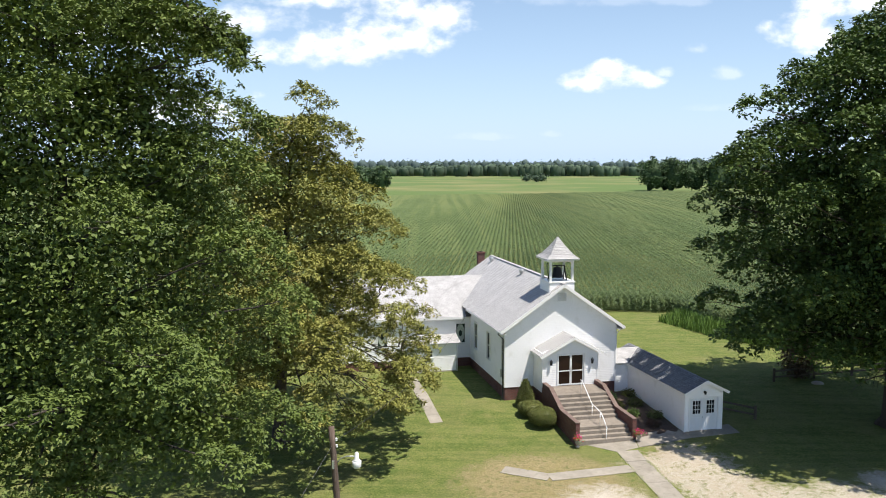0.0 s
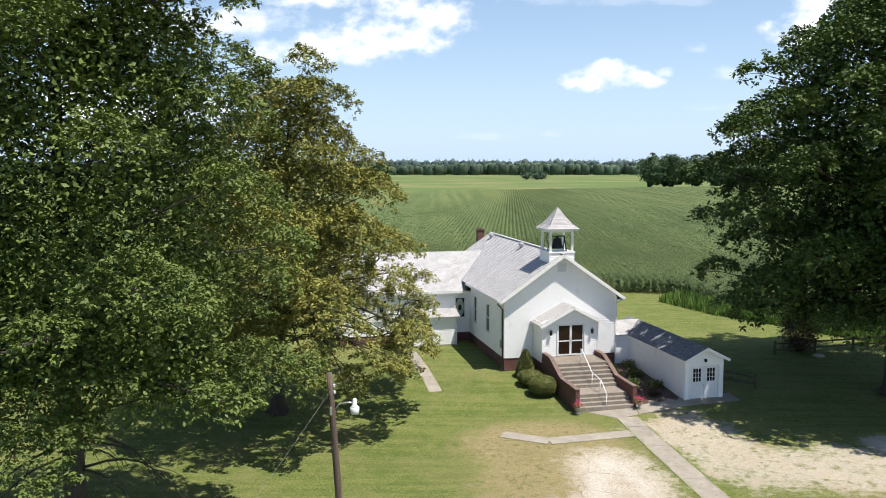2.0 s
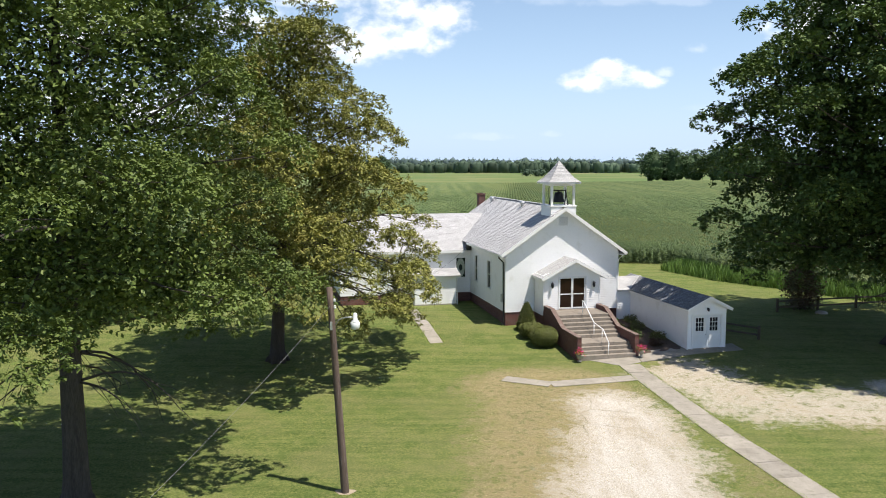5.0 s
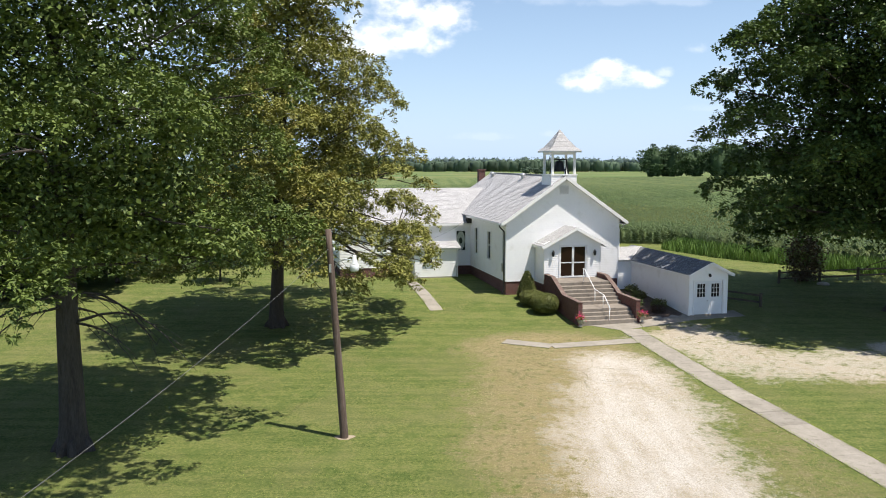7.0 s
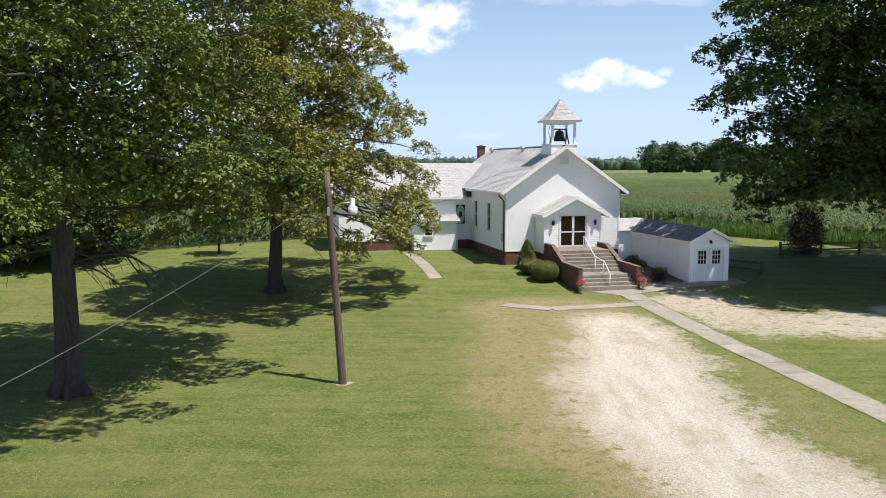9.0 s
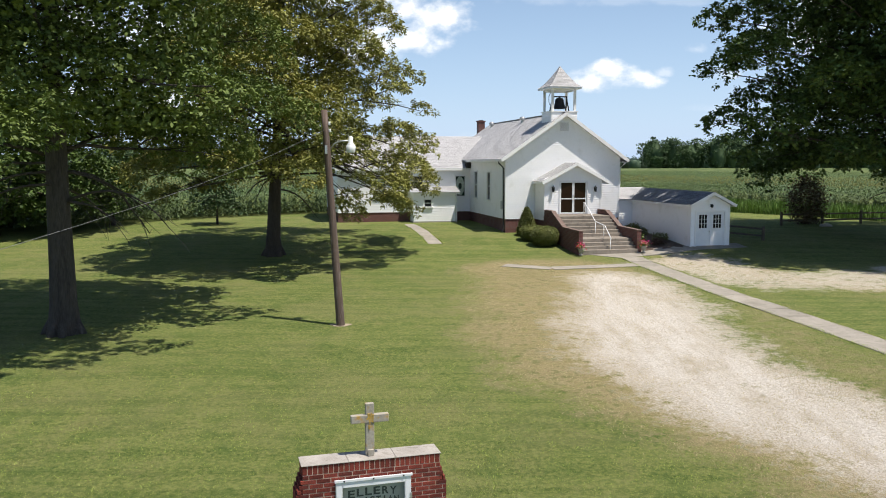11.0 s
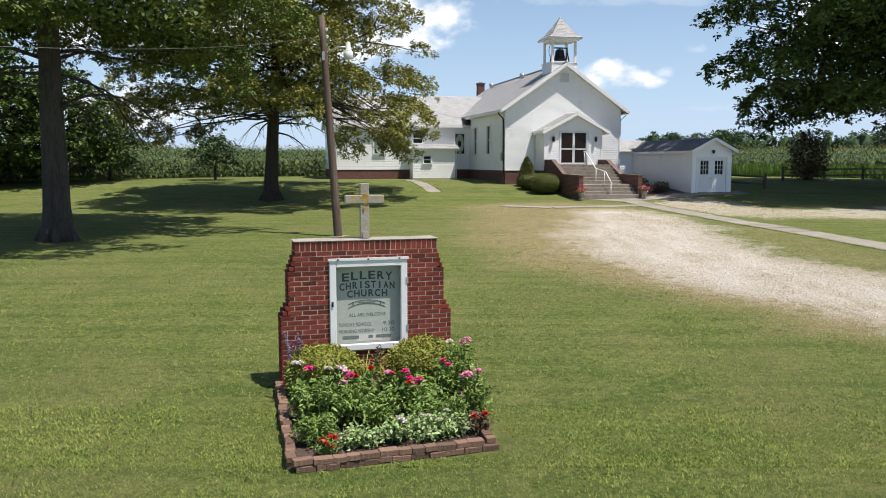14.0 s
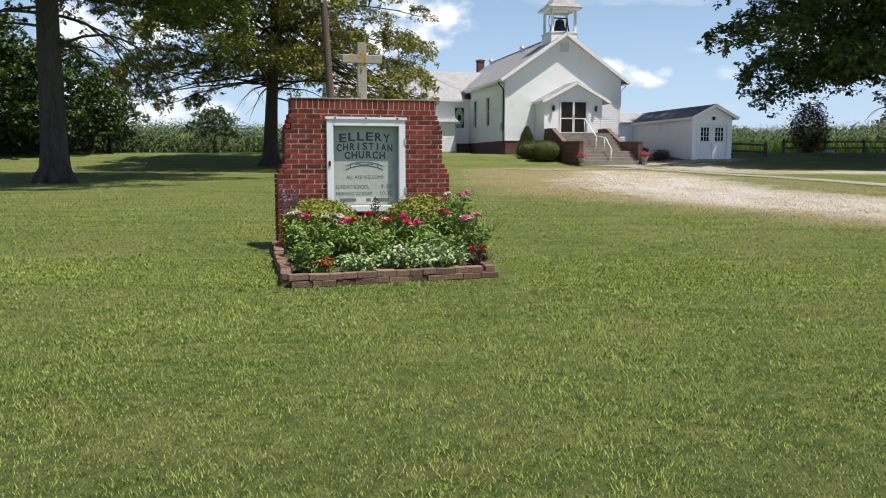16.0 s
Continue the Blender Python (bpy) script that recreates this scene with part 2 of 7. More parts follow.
GALV = surface("galvanised_steel", (0.55, 0.56, 0.57), (0.45, 0.46, 0.47), 0.4, 4, 30, 0.05, metal=0.7)
LAMPWHITE = surface("lamp_enamel", (0.72, 0.74, 0.74), (0.6, 0.62, 0.62), 0.3, 4, 30, 0.03)
PAPER = surface("sign_panel", (0.44, 0.475, 0.43), (0.39, 0.425, 0.385), 0.4, 1.5, 12, 0.02)
INK = surface("dark_green_lettering", (0.062, 0.082, 0.068), (0.05, 0.07, 0.058), 0.6, 3, 30, 0)
FAINTINK = surface("faded_lettering", (0.15, 0.175, 0.16), (0.12, 0.145, 0.13), 0.6, 3, 30, 0)
PALEPAPER = surface("paper_slip", (0.60, 0.58, 0.53), (0.54, 0.52, 0.47), 0.6, 2, 15, 0)
STAIN = glassy("coloured_glass", (0.03, 0.045, 0.035), 0.1)
LEADED = surface("pale_leaded_glass", (0.50, 0.53, 0.47), (0.30, 0.36, 0.28), 0.25, 6, 25, 0.1)
WIRE = surface("cable_sheath", (0.20, 0.20, 0.195), (0.14, 0.14, 0.135), 0.6, 2, 10, 0)
DARKWIRE = surface("dark_cable_sheath", (0.03, 0.03, 0.03), (0.02, 0.02, 0.02), 0.6, 2, 10, 0)
SOFFIT = surface("soffit_paint", (0.70, 0.70, 0.69), (0.62, 0.62, 0.61), 0.6, 1, 12, 0.02)
DARKBOX = surface("dark_eave_box", (0.035, 0.033, 0.033), (0.02, 0.02, 0.02), 0.8, 2, 12, 0.1)

# ---- building helpers ----


def mesh_of(name, bm, material):
    me = bpy.data.meshes.new(name)
    uv = bm.loops.layers.uv.get("run") or bm.loops.layers.uv.new("run")
    for f in bm.faces:
        n = f.normal if f.normal.length > 0 else Vector((0, 0, 1))
        # run along the face's level line, rise up its slope
        level = Vector((-n.y, n.x, 0))
        level = level.normalized() if level.length > 1e-4 else Vector((1, 0, 0))
        rise = n.cross(level)
        for lp in f.loops:
            lp[uv].uv = (lp.vert.co.dot(level), lp.vert.co.dot(rise))
    bm.to_mesh(me)
    bm.free()
    me.materials.append(material)
    return me


def part(name, bm, material, parent=None, label="", smooth=False):
    bm.normal_update()
    me = mesh_of(name, bm, material)
    if smooth:
        for p in me.polygons:
            p.use_smooth = True
    ob = new(name, me)
    if parent:
        ob.parent = parent
    if label:
        ob["label"] = label
    return ob


def thing(name, m, label, category, group="", kind=""):
    ob = new(name)
    ob.empty_display_size = 0.2
    ob.matrix_world = m
    return tagged(ob, label, category, group, kind)


def box(bm, x0, x1, y0, y1, z0, z1, bevel=0.0):
    r = bmesh.ops.create_cube(bm, size=1)
    bmesh.ops.scale(bm, vec=(x1 - x0, y1 - y0, z1 - z0), verts=r["verts"])
    bmesh.ops.translate(bm, vec=((x0 + x1) / 2, (y0 + y1) / 2, (z0 + z1) / 2), verts=r["verts"])
    if bevel:
        edges = list({e for v in r["verts"] for e in v.link_edges})
        bmesh.ops.bevel(bm, geom=edges, offset=bevel, segments=1, affect="EDGES")
    return bm


def boxed(*dims, bevel=0.0):
    return box(bmesh.new(), *dims, bevel=bevel)


def beam(bm, p, q, w, h, up=(0, 0, 1)):
    """A rectangular bar from p to q."""
    p, q, up = Vector(p), Vector(q), Vector(up)
    d = (q - p).normalized()
    s = d.cross(up).normalized()
    t = s.cross(d)
    v = [bm.verts.new(c + s * a * w / 2 + t * b * h / 2) for c in (p, q) for a, b in ((-1, -1), (1, -1), (1, 1), (-1, 1))]
    for f in ((3, 2, 1, 0), (4, 5, 6, 7), (0, 1, 5, 4), (1, 2, 6, 5), (2, 3, 7, 6), (3, 0, 4, 7)):
        bm.faces.new([v[i] for i in f])
    return bm


def tube(bm, pts, radii, sides=10, caps=True):
    """A tapered round tube along points."""
    pts = [Vector(p) for p in pts]
    if isinstance(radii, (int, float)):
        radii = [radii] * len(pts)
    rings = []
    for i, p in enumerate(pts):
        d = (pts[min(i + 1, len(pts) - 1)] - pts[max(i - 1, 0)]).normalized()
        a = d.cross(Vector((0, 0, 1)) if abs(d.z) < 0.9 else Vector((1, 0, 0))).normalized()
        b = d.cross(a)
        rings.append([bm.verts.new(p + float(radii[i]) * (a * math.cos(k * math.tau / sides) + b * math.sin(k * math.tau / sides))) for k in range(sides)])
    for r, s in zip(rings, rings[1:]):
        for k in range(sides):
            bm.faces.new((r[k], r[(k + 1) % sides], s[(k + 1) % sides], s[k]))
    if caps:
        bm.faces.new(rings[0][::-1])
        bm.faces.new(rings[-1])
    return bm


def lathe(bm, profile, sides=20, at=(0, 0, 0)):
    """A turned form from (radius, height) pairs."""
    rings = []
    for r, z in profile:
        rings.append([bm.verts.new((at[0] + r * math.cos(k * math.tau / sides), at[1] + r * math.sin(k * math.tau / sides), at[2] + z)) for k in range(sides)])
    for a, b in zip(rings, rings[1:]):
        for k in range(sides):
            bm.faces.new((a[k], a[(k + 1) % sides], b[(k + 1) % sides], b[k]))
    bm.faces.new(rings[0][::-1])
    bm.faces.new(rings[-1])
    return bm


def slab(bm, pts, thick):
    """A plate: the polygon pts thickened downwards along its normal."""
    pts = [Vector(p) for p in pts]
    n = (pts[1] - pts[0]).cross(pts[2] - pts[0]).normalized()
    if n.z < 0:
        pts.reverse()
        n = -n
    top = [bm.verts.new(p) for p in pts]
    low = [bm.verts.new(p - n * thick) for p in pts]
    bm.faces.new(top)
    bm.faces.new(low[::-1])
    for i in range(len(pts)):
        j = (i + 1) % len(pts)
        bm.faces.new((top[j], top[i], low[i], low[j]))
    return bm


def quads_object(name, verts, faces, material, parent=None):
    """A mesh from arrays of corners (n, 3) and of face corners (m, 3 or 4)."""
    me = bpy.data.meshes.new(name)
    verts, faces = np.asarray(verts, np.float32), np.asarray(faces, np.int32)
    k = faces.shape[1]
    me.vertices.add(len(verts))
    me.vertices.foreach_set("co", verts.ravel())
    me.loops.add(faces.size)
    me.loops.foreach_set("vertex_index", faces.ravel())
    me.polygons.add(len(faces))
    me.polygons.foreach_set("loop_start", np.arange(0, faces.size, k, dtype=np.int32))
    me.polygons.foreach_set("loop_total", np.full(len(faces), k, np.int32))
    me.update(calc_edges=True)
    me.materials.append(material)
    ob = new(name, me)
    if parent:
        ob.parent = parent
    return ob


def smoothstep(a, b, x):
    t = np.clip((np.asarray(x, float) - a) / (b - a), 0, 1)
    return t * t * (3 - 2 * t)


KNOT_Y = (-400, 0, 9, 20, 30, 45, 49, 52, 56, 64, 90, 200, 500, 1400, 4500)
KNOT_Z = (0.0, 0.08, 0.28, 0.65, 0.95, 1.2, 1.38, 1.72, 2.2, 2.35, 2.45, 2.2, 1.2, -4.0, -20.0)


def ground_z(x, y):
    """Height of the lawn and the land."""
    x, y = np.asarray(x, float), np.asarray(y, float)
    z = sum(np.interp(y + d, KNOT_Y, KNOT_Z) for d in (-2.0, -1.0, 0.0, 1.0, 2.0)) / 5
    near = smoothstep(12.5, 15.5, x) * smoothstep(44, 50, y) * (1 - smoothstep(52, 58, y)) * (1 - smoothstep(22, 30, x))
    return z + 0.2 * near


def gz(x, y):
    return float(ground_z(x, y))

# ---- ground ----
A13 = radians(13.0)
CU, CV, CO = Vector((math.cos(A13), math.sin(A13), 0)), Vector((-math.sin(A13), math.cos(A13), 0)), Vector((4.40, 55.80, 0))
CHURCH_POSE = pose(4.40, 55.80, 0, 0, 0, 13.0)


def world_uv(u, v):
    p = CO + CU * u + CV * v
    return p.x, p.y


def near_line(x, y, pts):
    """Distance of places to a broken line, and how far along it (0 to 1)."""
    best, along = np.full(np.shape(x), 1e9), np.zeros(np.shape(x))
    n = len(pts) - 1
    for i, ((ax, ay), (bx, by)) in enumerate(zip(pts, pts[1:])):
        dx, dy = bx - ax, by - ay
        t = np.clip(((x - ax) * dx + (y - ay) * dy) / (dx * dx + dy * dy), 0, 1)
        d = np.hypot(x - ax - t * dx, y - ay - t * dy)
        hit = d < best
        best, along = np.where(hit, d, best), np.where(hit, (i + t) / n, along)
    return best, along


def wobble(x, y, scale, seed):
    rng = np.random.default_rng(seed)
    out = np.zeros(np.shape(x))
    for k in range(6):
        a = rng.uniform(0, math.tau)
        f = scale * (0.6 + 0.5 * k)
        out += np.sin((x * math.cos(a) + y * math.sin(a)) * f + rng.uniform(0, 6)) / (1 + 0.5 * k)
    return out / 2.2


def gravel_mask(x, y):
    """The drive: a wide worn patch before the walk, sweeping off to the road, and the lot beyond the walk."""
    d, s = near_line(x, y, ((8.6, 40.5), (8.0, 33.0), (7.2, 26.5), (8.2, 21.0), (11.0, 16.0), (15.5, 10.5)))
    wide = np.interp(s, (0, 0.2, 0.4, 0.6, 0.8, 1), (2.3, 3.1, 3.2, 2.9, 2.6, 2.6))
    m = 1 - smoothstep(-2.0, 1.7, d - wide - 0.5 * wobble(x, y, 1.1, 3))
    d2, _ = near_line(x, y, ((13.9, 45.0), (15.6, 41.2), (20.0, 40.6), (27.0, 39.8), (40.0, 38.0)))
    m2 = 1 - smoothstep(-2.2, 1.4, d2 - 3.6 - 0.8 * wobble(x, y, 0.9, 5))
    d3, _ = near_line(x, y, ((24.5, 43.5), (32.0, 42.5), (45.0, 42)))
    m3 = 1 - smoothstep(-1.0, 1.0, d3 - 1.5)
    return np.maximum(m, np.maximum(m2 * 0.68, m3))


def dry_mask(x, y):
    """Scorched tan grass along the drive."""
    d, s = near_line(x, y, ((6.0, 43.0), (5.5, 34.0), (5.5, 25.0), (8.5, 18.5), (13.5, 11.5)))
    wide = np.interp(s, (0, 0.25, 0.5, 0.75, 1), (4.6, 4.4, 3.8, 3.2, 3.0))
    m = 1 - smoothstep(-1.8, 1.8, d - wide - 0.8 * wobble(x, y, 0.8, 7))
    d2, _ = near_line(x, y, ((13.0, 47.0), (18.0, 40.0), (22.0, 36.5), (40.0, 33.0)))
    m2 = 1 - smoothstep(-1.5, 2.0, d2 - 1.7 - 0.8 * wobble(x, y, 0.9, 9))
    d3, _ = near_line(x, y, ((12.6, 33.0), (12.0, 27.0), (12.5, 21.0)))
    m3 = (1 - smoothstep(-1.0, 1.5, d3 - 1.2)) * 0.45
    return np.maximum(m, np.maximum(m2 * 0.7, m3))


def ground_material():
    m, nt, bsdf = principled("lawn_and_gravel")
    N, L = nt.nodes.new, nt.links.new
    co = N("ShaderNodeTexCoord").outputs["Object"]

    def noise_of(scale, detail=6, rough=0.55, vec=co):
        n = N("ShaderNodeTexNoise")
        n.inputs["Scale"].default_value, n.inputs["Detail"].default_value, n.inputs["Roughness"].default_value = scale, detail, rough
        L(vec, n.inputs["Vector"])
        return n.outputs["Fac"]

    def rng(v, a, b, c=0.0, d=1.0):
        n = N("ShaderNodeMapRange")
        for i, k in enumerate((a, b, c, d)):
            n.inputs[i + 1].default_value = k
        L(v, n.inputs[0])
        return n.outputs[0]

    def mixc(fac, a, b):
        n = N("ShaderNodeMix")
        n.data_type = "RGBA"
        L(fac, n.inputs[0])
        for i, c in ((6, a), (7, b)):
            if isinstance(c, tuple):
                n.inputs[i].default_value = (*c, 1)
            else:
                L(c, n.inputs[i])
        return n.outputs[2]

    def op(o, a, b):
        n = N("ShaderNodeMath")
        n.operation, n.use_clamp = o, False
        for i, v in enumerate((a, b)):
            if isinstance(v, (int, float)):
                n.inputs[i].default_value = v
            else:
                L(v, n.inputs[i])
        return n.outputs[0]

    def mask(name):
        n = N("ShaderNodeAttribute")
        n.attribute_name = name
        return n.outputs["Fac"]

    # mower passes run across the lawn, each slightly bent
    mp = N("ShaderNodeMapping")
    mp.inputs["Rotation"].default_value = (0, 0, radians(-12))
    mp.inputs["Scale"].default_value = (0.09, 1.0, 1.0)
    L(co, mp.inputs["Vector"])
    stripe = noise_of(2.0, 4, 0.55, mp.outputs[0])
    run = N("ShaderNodeMapping")
    run.inputs["Rotation"].default_value = (0, 0, radians(4))
    run.inputs["Scale"].default_value = (1.0, 0.22, 1.0)
    L(co, run.inputs["Vector"])
    rut = noise_of(1.3, 6, 0.6, run.outputs[0])
    fine, mid, coarse, grit = noise_of(55, 6, 0.7), noise_of(3.2, 8, 0.7), noise_of(0.30, 6, 0.6), noise_of(17, 8, 0.8)
    tuft, patch = noise_of(9.0, 6, 0.72), noise_of(1.1, 8, 0.68)
    green = mixc(rng(fine, 0.38, 0.62), (0.073, 0.104, 0.023), (0.180, 0.206, 0.058))
    green = mixc(rng(tuft, 0.50, 0.58, 0.0, 0.85), green, (0.208, 0.227, 0.071))
    green = mixc(rng(tuft, 0.48, 0.40, 0.0, 0.9), green, (0.064, 0.101, 0.024))
    green = mixc(rng(stripe, 0.46, 0.57, 0.0, 0.36), green, (0.196, 0.218, 0.068))
    green = mixc(rng(stripe, 0.47, 0.38, 0.0, 0.34), green, (0.073, 0.112, 0.026))
    green = mixc(rng(patch, 0.50, 0.62, 0.0, 0.5), green, (0.076, 0.122, 0.027))
    green = mixc(rng(patch, 0.46, 0.34, 0.0, 0.42), green, (0.213, 0.206, 0.083))
    green = mixc(rng(mid, 0.55, 0.68, 0.0, 0.45), green, (0.067, 0.107, 0.025))
    green = mixc(rng(coarse, 0.48, 0.64, 0.0, 0.36), green, (0.205, 0.193, 0.083))
    tan = mixc(rng(fine, 0.38, 0.62), (0.19, 0.145, 0.070), (0.44, 0.345, 0.205))
    tan = mixc(rng(tuft, 0.50, 0.60, 0.0, 0.75), tan, (0.34, 0.275, 0.165))
    tan = mixc(rng(mid, 0.50, 0.58, 0.0, 0.7), tan, (0.125, 0.145, 0.046))
    tan = mixc(rng(patch, 0.50, 0.40, 0.0, 0.6), tan, (0.36, 0.27, 0.145))
    stone = mixc(rng(grit, 0.42, 0.58), (0.31, 0.255, 0.19), (0.62, 0.56, 0.48))
    stone = mixc(rng(fine, 0.38, 0.66, 0.0, 0.55), stone, (0.64, 0.60, 0.54))
    stone = mixc(rng(patch, 0.48, 0.60, 0.0, 0.6), stone, (0.40, 0.335, 0.245))
    stone = mixc(rng(mid, 0.55, 0.66, 0.0, 0.6), stone, (0.27, 0.24, 0.165))
    edge = op("ADD", op("MULTIPLY", op("SUBTRACT", mid, 0.5), 1.2), op("ADD", op("MULTIPLY", op("SUBTRACT", grit, 0.5), 0.9), op("MULTIPLY", op("SUBTRACT", patch, 0.5), 1.1)))
    # the ragged edges stay where there is some of each
    dry = rng(op("ADD", mask("dry"), op("MULTIPLY", op("MULTIPLY", edge, 2.2), rng(mask("dry"), 0.0, 0.25))), 0.20, 0.84)
    grav = rng(op("ADD", mask("gravel"), op("MULTIPLY", op("MULTIPLY", edge, 1.5), rng(mask("gravel"), 0.0, 0.25))), 0.25, 0.72)
    worn = op("MULTIPLY", rng(rut, 0.38, 0.58), rng(op("ADD", mask("gravel"), op("MULTIPLY", edge, 0.5)), 0.72, 1.05))
    # grown-over cracks in the worn drive
    warp = N("ShaderNodeMix")
    warp.data_type = "VECTOR"
    warp.inputs[0].default_value = 0.28
    wn = N("ShaderNodeTexNoise")
    wn.inputs["Scale"].default_value, wn.inputs["Detail"].default_value = 0.9, 5
    L(co, wn.inputs["Vector"])
    L(co, warp.inputs[4])
    L(wn.outputs["Color"], warp.inputs[5])
    vo = N("ShaderNodeTexVoronoi")
    vo.feature = "DISTANCE_TO_EDGE"
    vo.inputs["Scale"].default_value = 0.55
    L(warp.outputs[1], vo.inputs["Vector"])
    crack = op("MULTIPLY", rng(vo.outputs["Distance"], 0.020, 0.004), op("MULTIPLY", rng(mid, 0.42, 0.55), mask("old")))
    field = mixc(rng(noise_of(0.012, 4), 0.45, 0.66), (0.105, 0.155, 0.050), (0.20, 0.195, 0.085))
    col = mixc(op("MULTIPLY", dry, 0.80), green, tan)
    col = mixc(op("MULTIPLY", grav, 0.90), col, stone)
    col = mixc(op("MULTIPLY", worn, 0.66), col, mixc(rng(grit, 0.40, 0.58), (0.48, 0.44, 0.385), (0.76, 0.73, 0.685)))
    col = mixc(op("MULTIPLY", crack, 0.7), col, (0.12, 0.12, 0.05))
    col = mixc(mask("far"), col, field)
    L(col, bsdf.inputs["Base Color"])
    bsdf.inputs["Roughness"].default_value = 0.95
    bsdf.inputs["Specular IOR Level"].default_value = 0.15
    bn = N("ShaderNodeBump")
    bn.inputs["Strength"].default_value, bn.inputs["Distance"].default_value = 0.9, 0.05
    L(op("ADD", fine, op("MULTIPLY", grit, 0.8)), bn.inputs["Height"])
    L(bn.outputs[0], bsdf.inputs["Normal"])
    return m


def build_ground():
    xs = np.concatenate([-np.geomspace(45, 3200, 22)[::-1], np.arange(-44, 46, 0.4), np.geomspace(46.5, 3200, 22)])
    ys = np.concatenate([-np.geomspace(8, 500, 10)[::-1], np.arange(-7, 94, 0.4), np.geomspace(94.5, 4600, 40)])
    X, Y = np.meshgrid(xs, ys)
    Z = ground_z(X, Y)
    nx, ny = len(xs), len(ys)
    idx = np.arange(nx * ny).reshape(ny, nx)
    faces = np.stack([idx[:-1, :-1], idx[:-1, 1:], idx[1:, 1:], idx[1:, :-1]], -1).reshape(-1, 4)
    ob = quads_object("ground", np.stack([X, Y, Z], -1).reshape(-1, 3), faces, ground_material())
    for name, values in (("gravel", gravel_mask(X, Y)), ("dry", dry_mask(X, Y)), ("far", smoothstep(300, 330, Y)), ("old", smoothstep(35, 38, Y) * (1 - smoothstep(44.5, 46, Y)) * smoothstep(1.5, 4, X) * (1 - smoothstep(8, 10.5, X)))):
        ob.data.attributes.new(name, "FLOAT", "POINT").data.foreach_set("value", values.ravel().astype(np.float32))
    ob.data.polygons.foreach_set("use_smooth", np.ones(len(faces), bool))
    return tagged(ob, "mown lawn with a worn pale gravel drive and fields beyond", "ground", kind="structure")


build_ground()

# ---- siding, roofs and the church ----


def siding(bm, origin, run, out, z0, z1, extent, holes=(), step=0.125):
    """Lapped boards on a wall: extent(z) gives the wall's ends along run; holes are (a, b, z0, z1)."""
    origin, run, out = Vector(origin), Vector(run), Vector(out)
    n = max(1, round((z1 - z0) / step))
    for i in range(n):
        a, b = z0 + (z1 - z0) * i / n, z0 + (z1 - z0) * (i + 1) / n
        (l0, r0), (l1, r1) = extent(a), extent(b)
        if r0 - l0 < 0.05:
            continue
        spans = [(l0, r0, l1, max(r1, l1 + 0.001))]
        for h0, h1, ha, hb in holes:
            if ha < (a + b) / 2 < hb:
                cut = []
                for s0, s1, t0, t1 in spans:
                    if h0 > s0 and h1 < s1:
                        cut += [(s0, h0, t0, h0), (h1, s1, h1, t1)]
                    elif h1 <= s0 or h0 >= s1:
                        cut.append((s0, s1, t0, t1))
                spans = cut
        for s0, s1, t0, t1 in spans:
            P = [origin + run * s0 + Vector((0, 0, a)) + out * 0.023, origin + run * s1 + Vector((0, 0, a)) + out * 0.023,
                 origin + run * t1 + Vector((0, 0, b)) + out * 0.004, origin + run * t0 + Vector((0, 0, b)) + out * 0.004]
            Q = [origin + run * s0 + Vector((0, 0, a)), origin + run * s1 + Vector((0, 0, a))]
            v = [bm.verts.new(p) for p in P + Q]
            bm.faces.new(v[:4])
            bm.faces.new((v[4], v[5], v[1], v[0]))
    return bm


def wall_core(bm, origin, run, out, length, z0, z1, thick, holes=()):
    """A solid wall with openings that go through it, as blocks round the openings."""
    origin, run, out = Vector(origin), Vector(run), Vector(out)
    cuts = sorted({0.0, length, *[c for h in holes for c in h[:2]]})
    for a, b in zip(cuts, cuts[1:]):
        here = [h for h in holes if h[0] <= a and h[1] >= b]
        levels = [(z0, z1)] if not here else [(z0, here[0][2]), (here[0][3], z1)]
        for c, d in levels:
            v = [bm.verts.new(origin + run * r + out * o + Vector((0, 0, z))) for z in (c, d) for r, o in ((a, 0), (b, 0), (b, -thick), (a, -thick))]
            for f in ((3, 2, 1, 0), (4, 5, 6, 7), (0, 1, 5, 4), (1, 2, 6, 5), (2, 3, 7, 6), (3, 0, 4, 7)):
                bm.faces.new([v[i] for i in f])
    return bm


def courses(bm, p0, p1, p2, p3, step=0.14):
    """Roof covering in lapped courses: p0-p1 the eave, p3-p2 the ridge."""
    p0, p1, p2, p3 = map(Vector, (p0, p1, p2, p3))
    n = max(1, round(((p3 - p0).length + (p2 - p1).length) / 2 / step))
    up = (p1 - p0).cross(p3 - p0).normalized()
    if up.z < 0:
        up = -up
    for i in range(n):
        a, b = i / n, (i + 1) / n
        P = [p0.lerp(p3, a) + up * 0.022, p1.lerp(p2, a) + up * 0.022, p1.lerp(p2, b) + up * 0.008, p0.lerp(p3, b) + up * 0.008]
        Q = [p0.lerp(p3, a), p1.lerp(p2, a)]
        v = [bm.verts.new(p) for p in P + Q]
        f = bm.faces.new(v[:4])
        f.normal_update()
        if f.normal.z < 0:
            f.normal_flip()
        bm.faces.new((v[4], v[5], v[1], v[0]))
    return bm


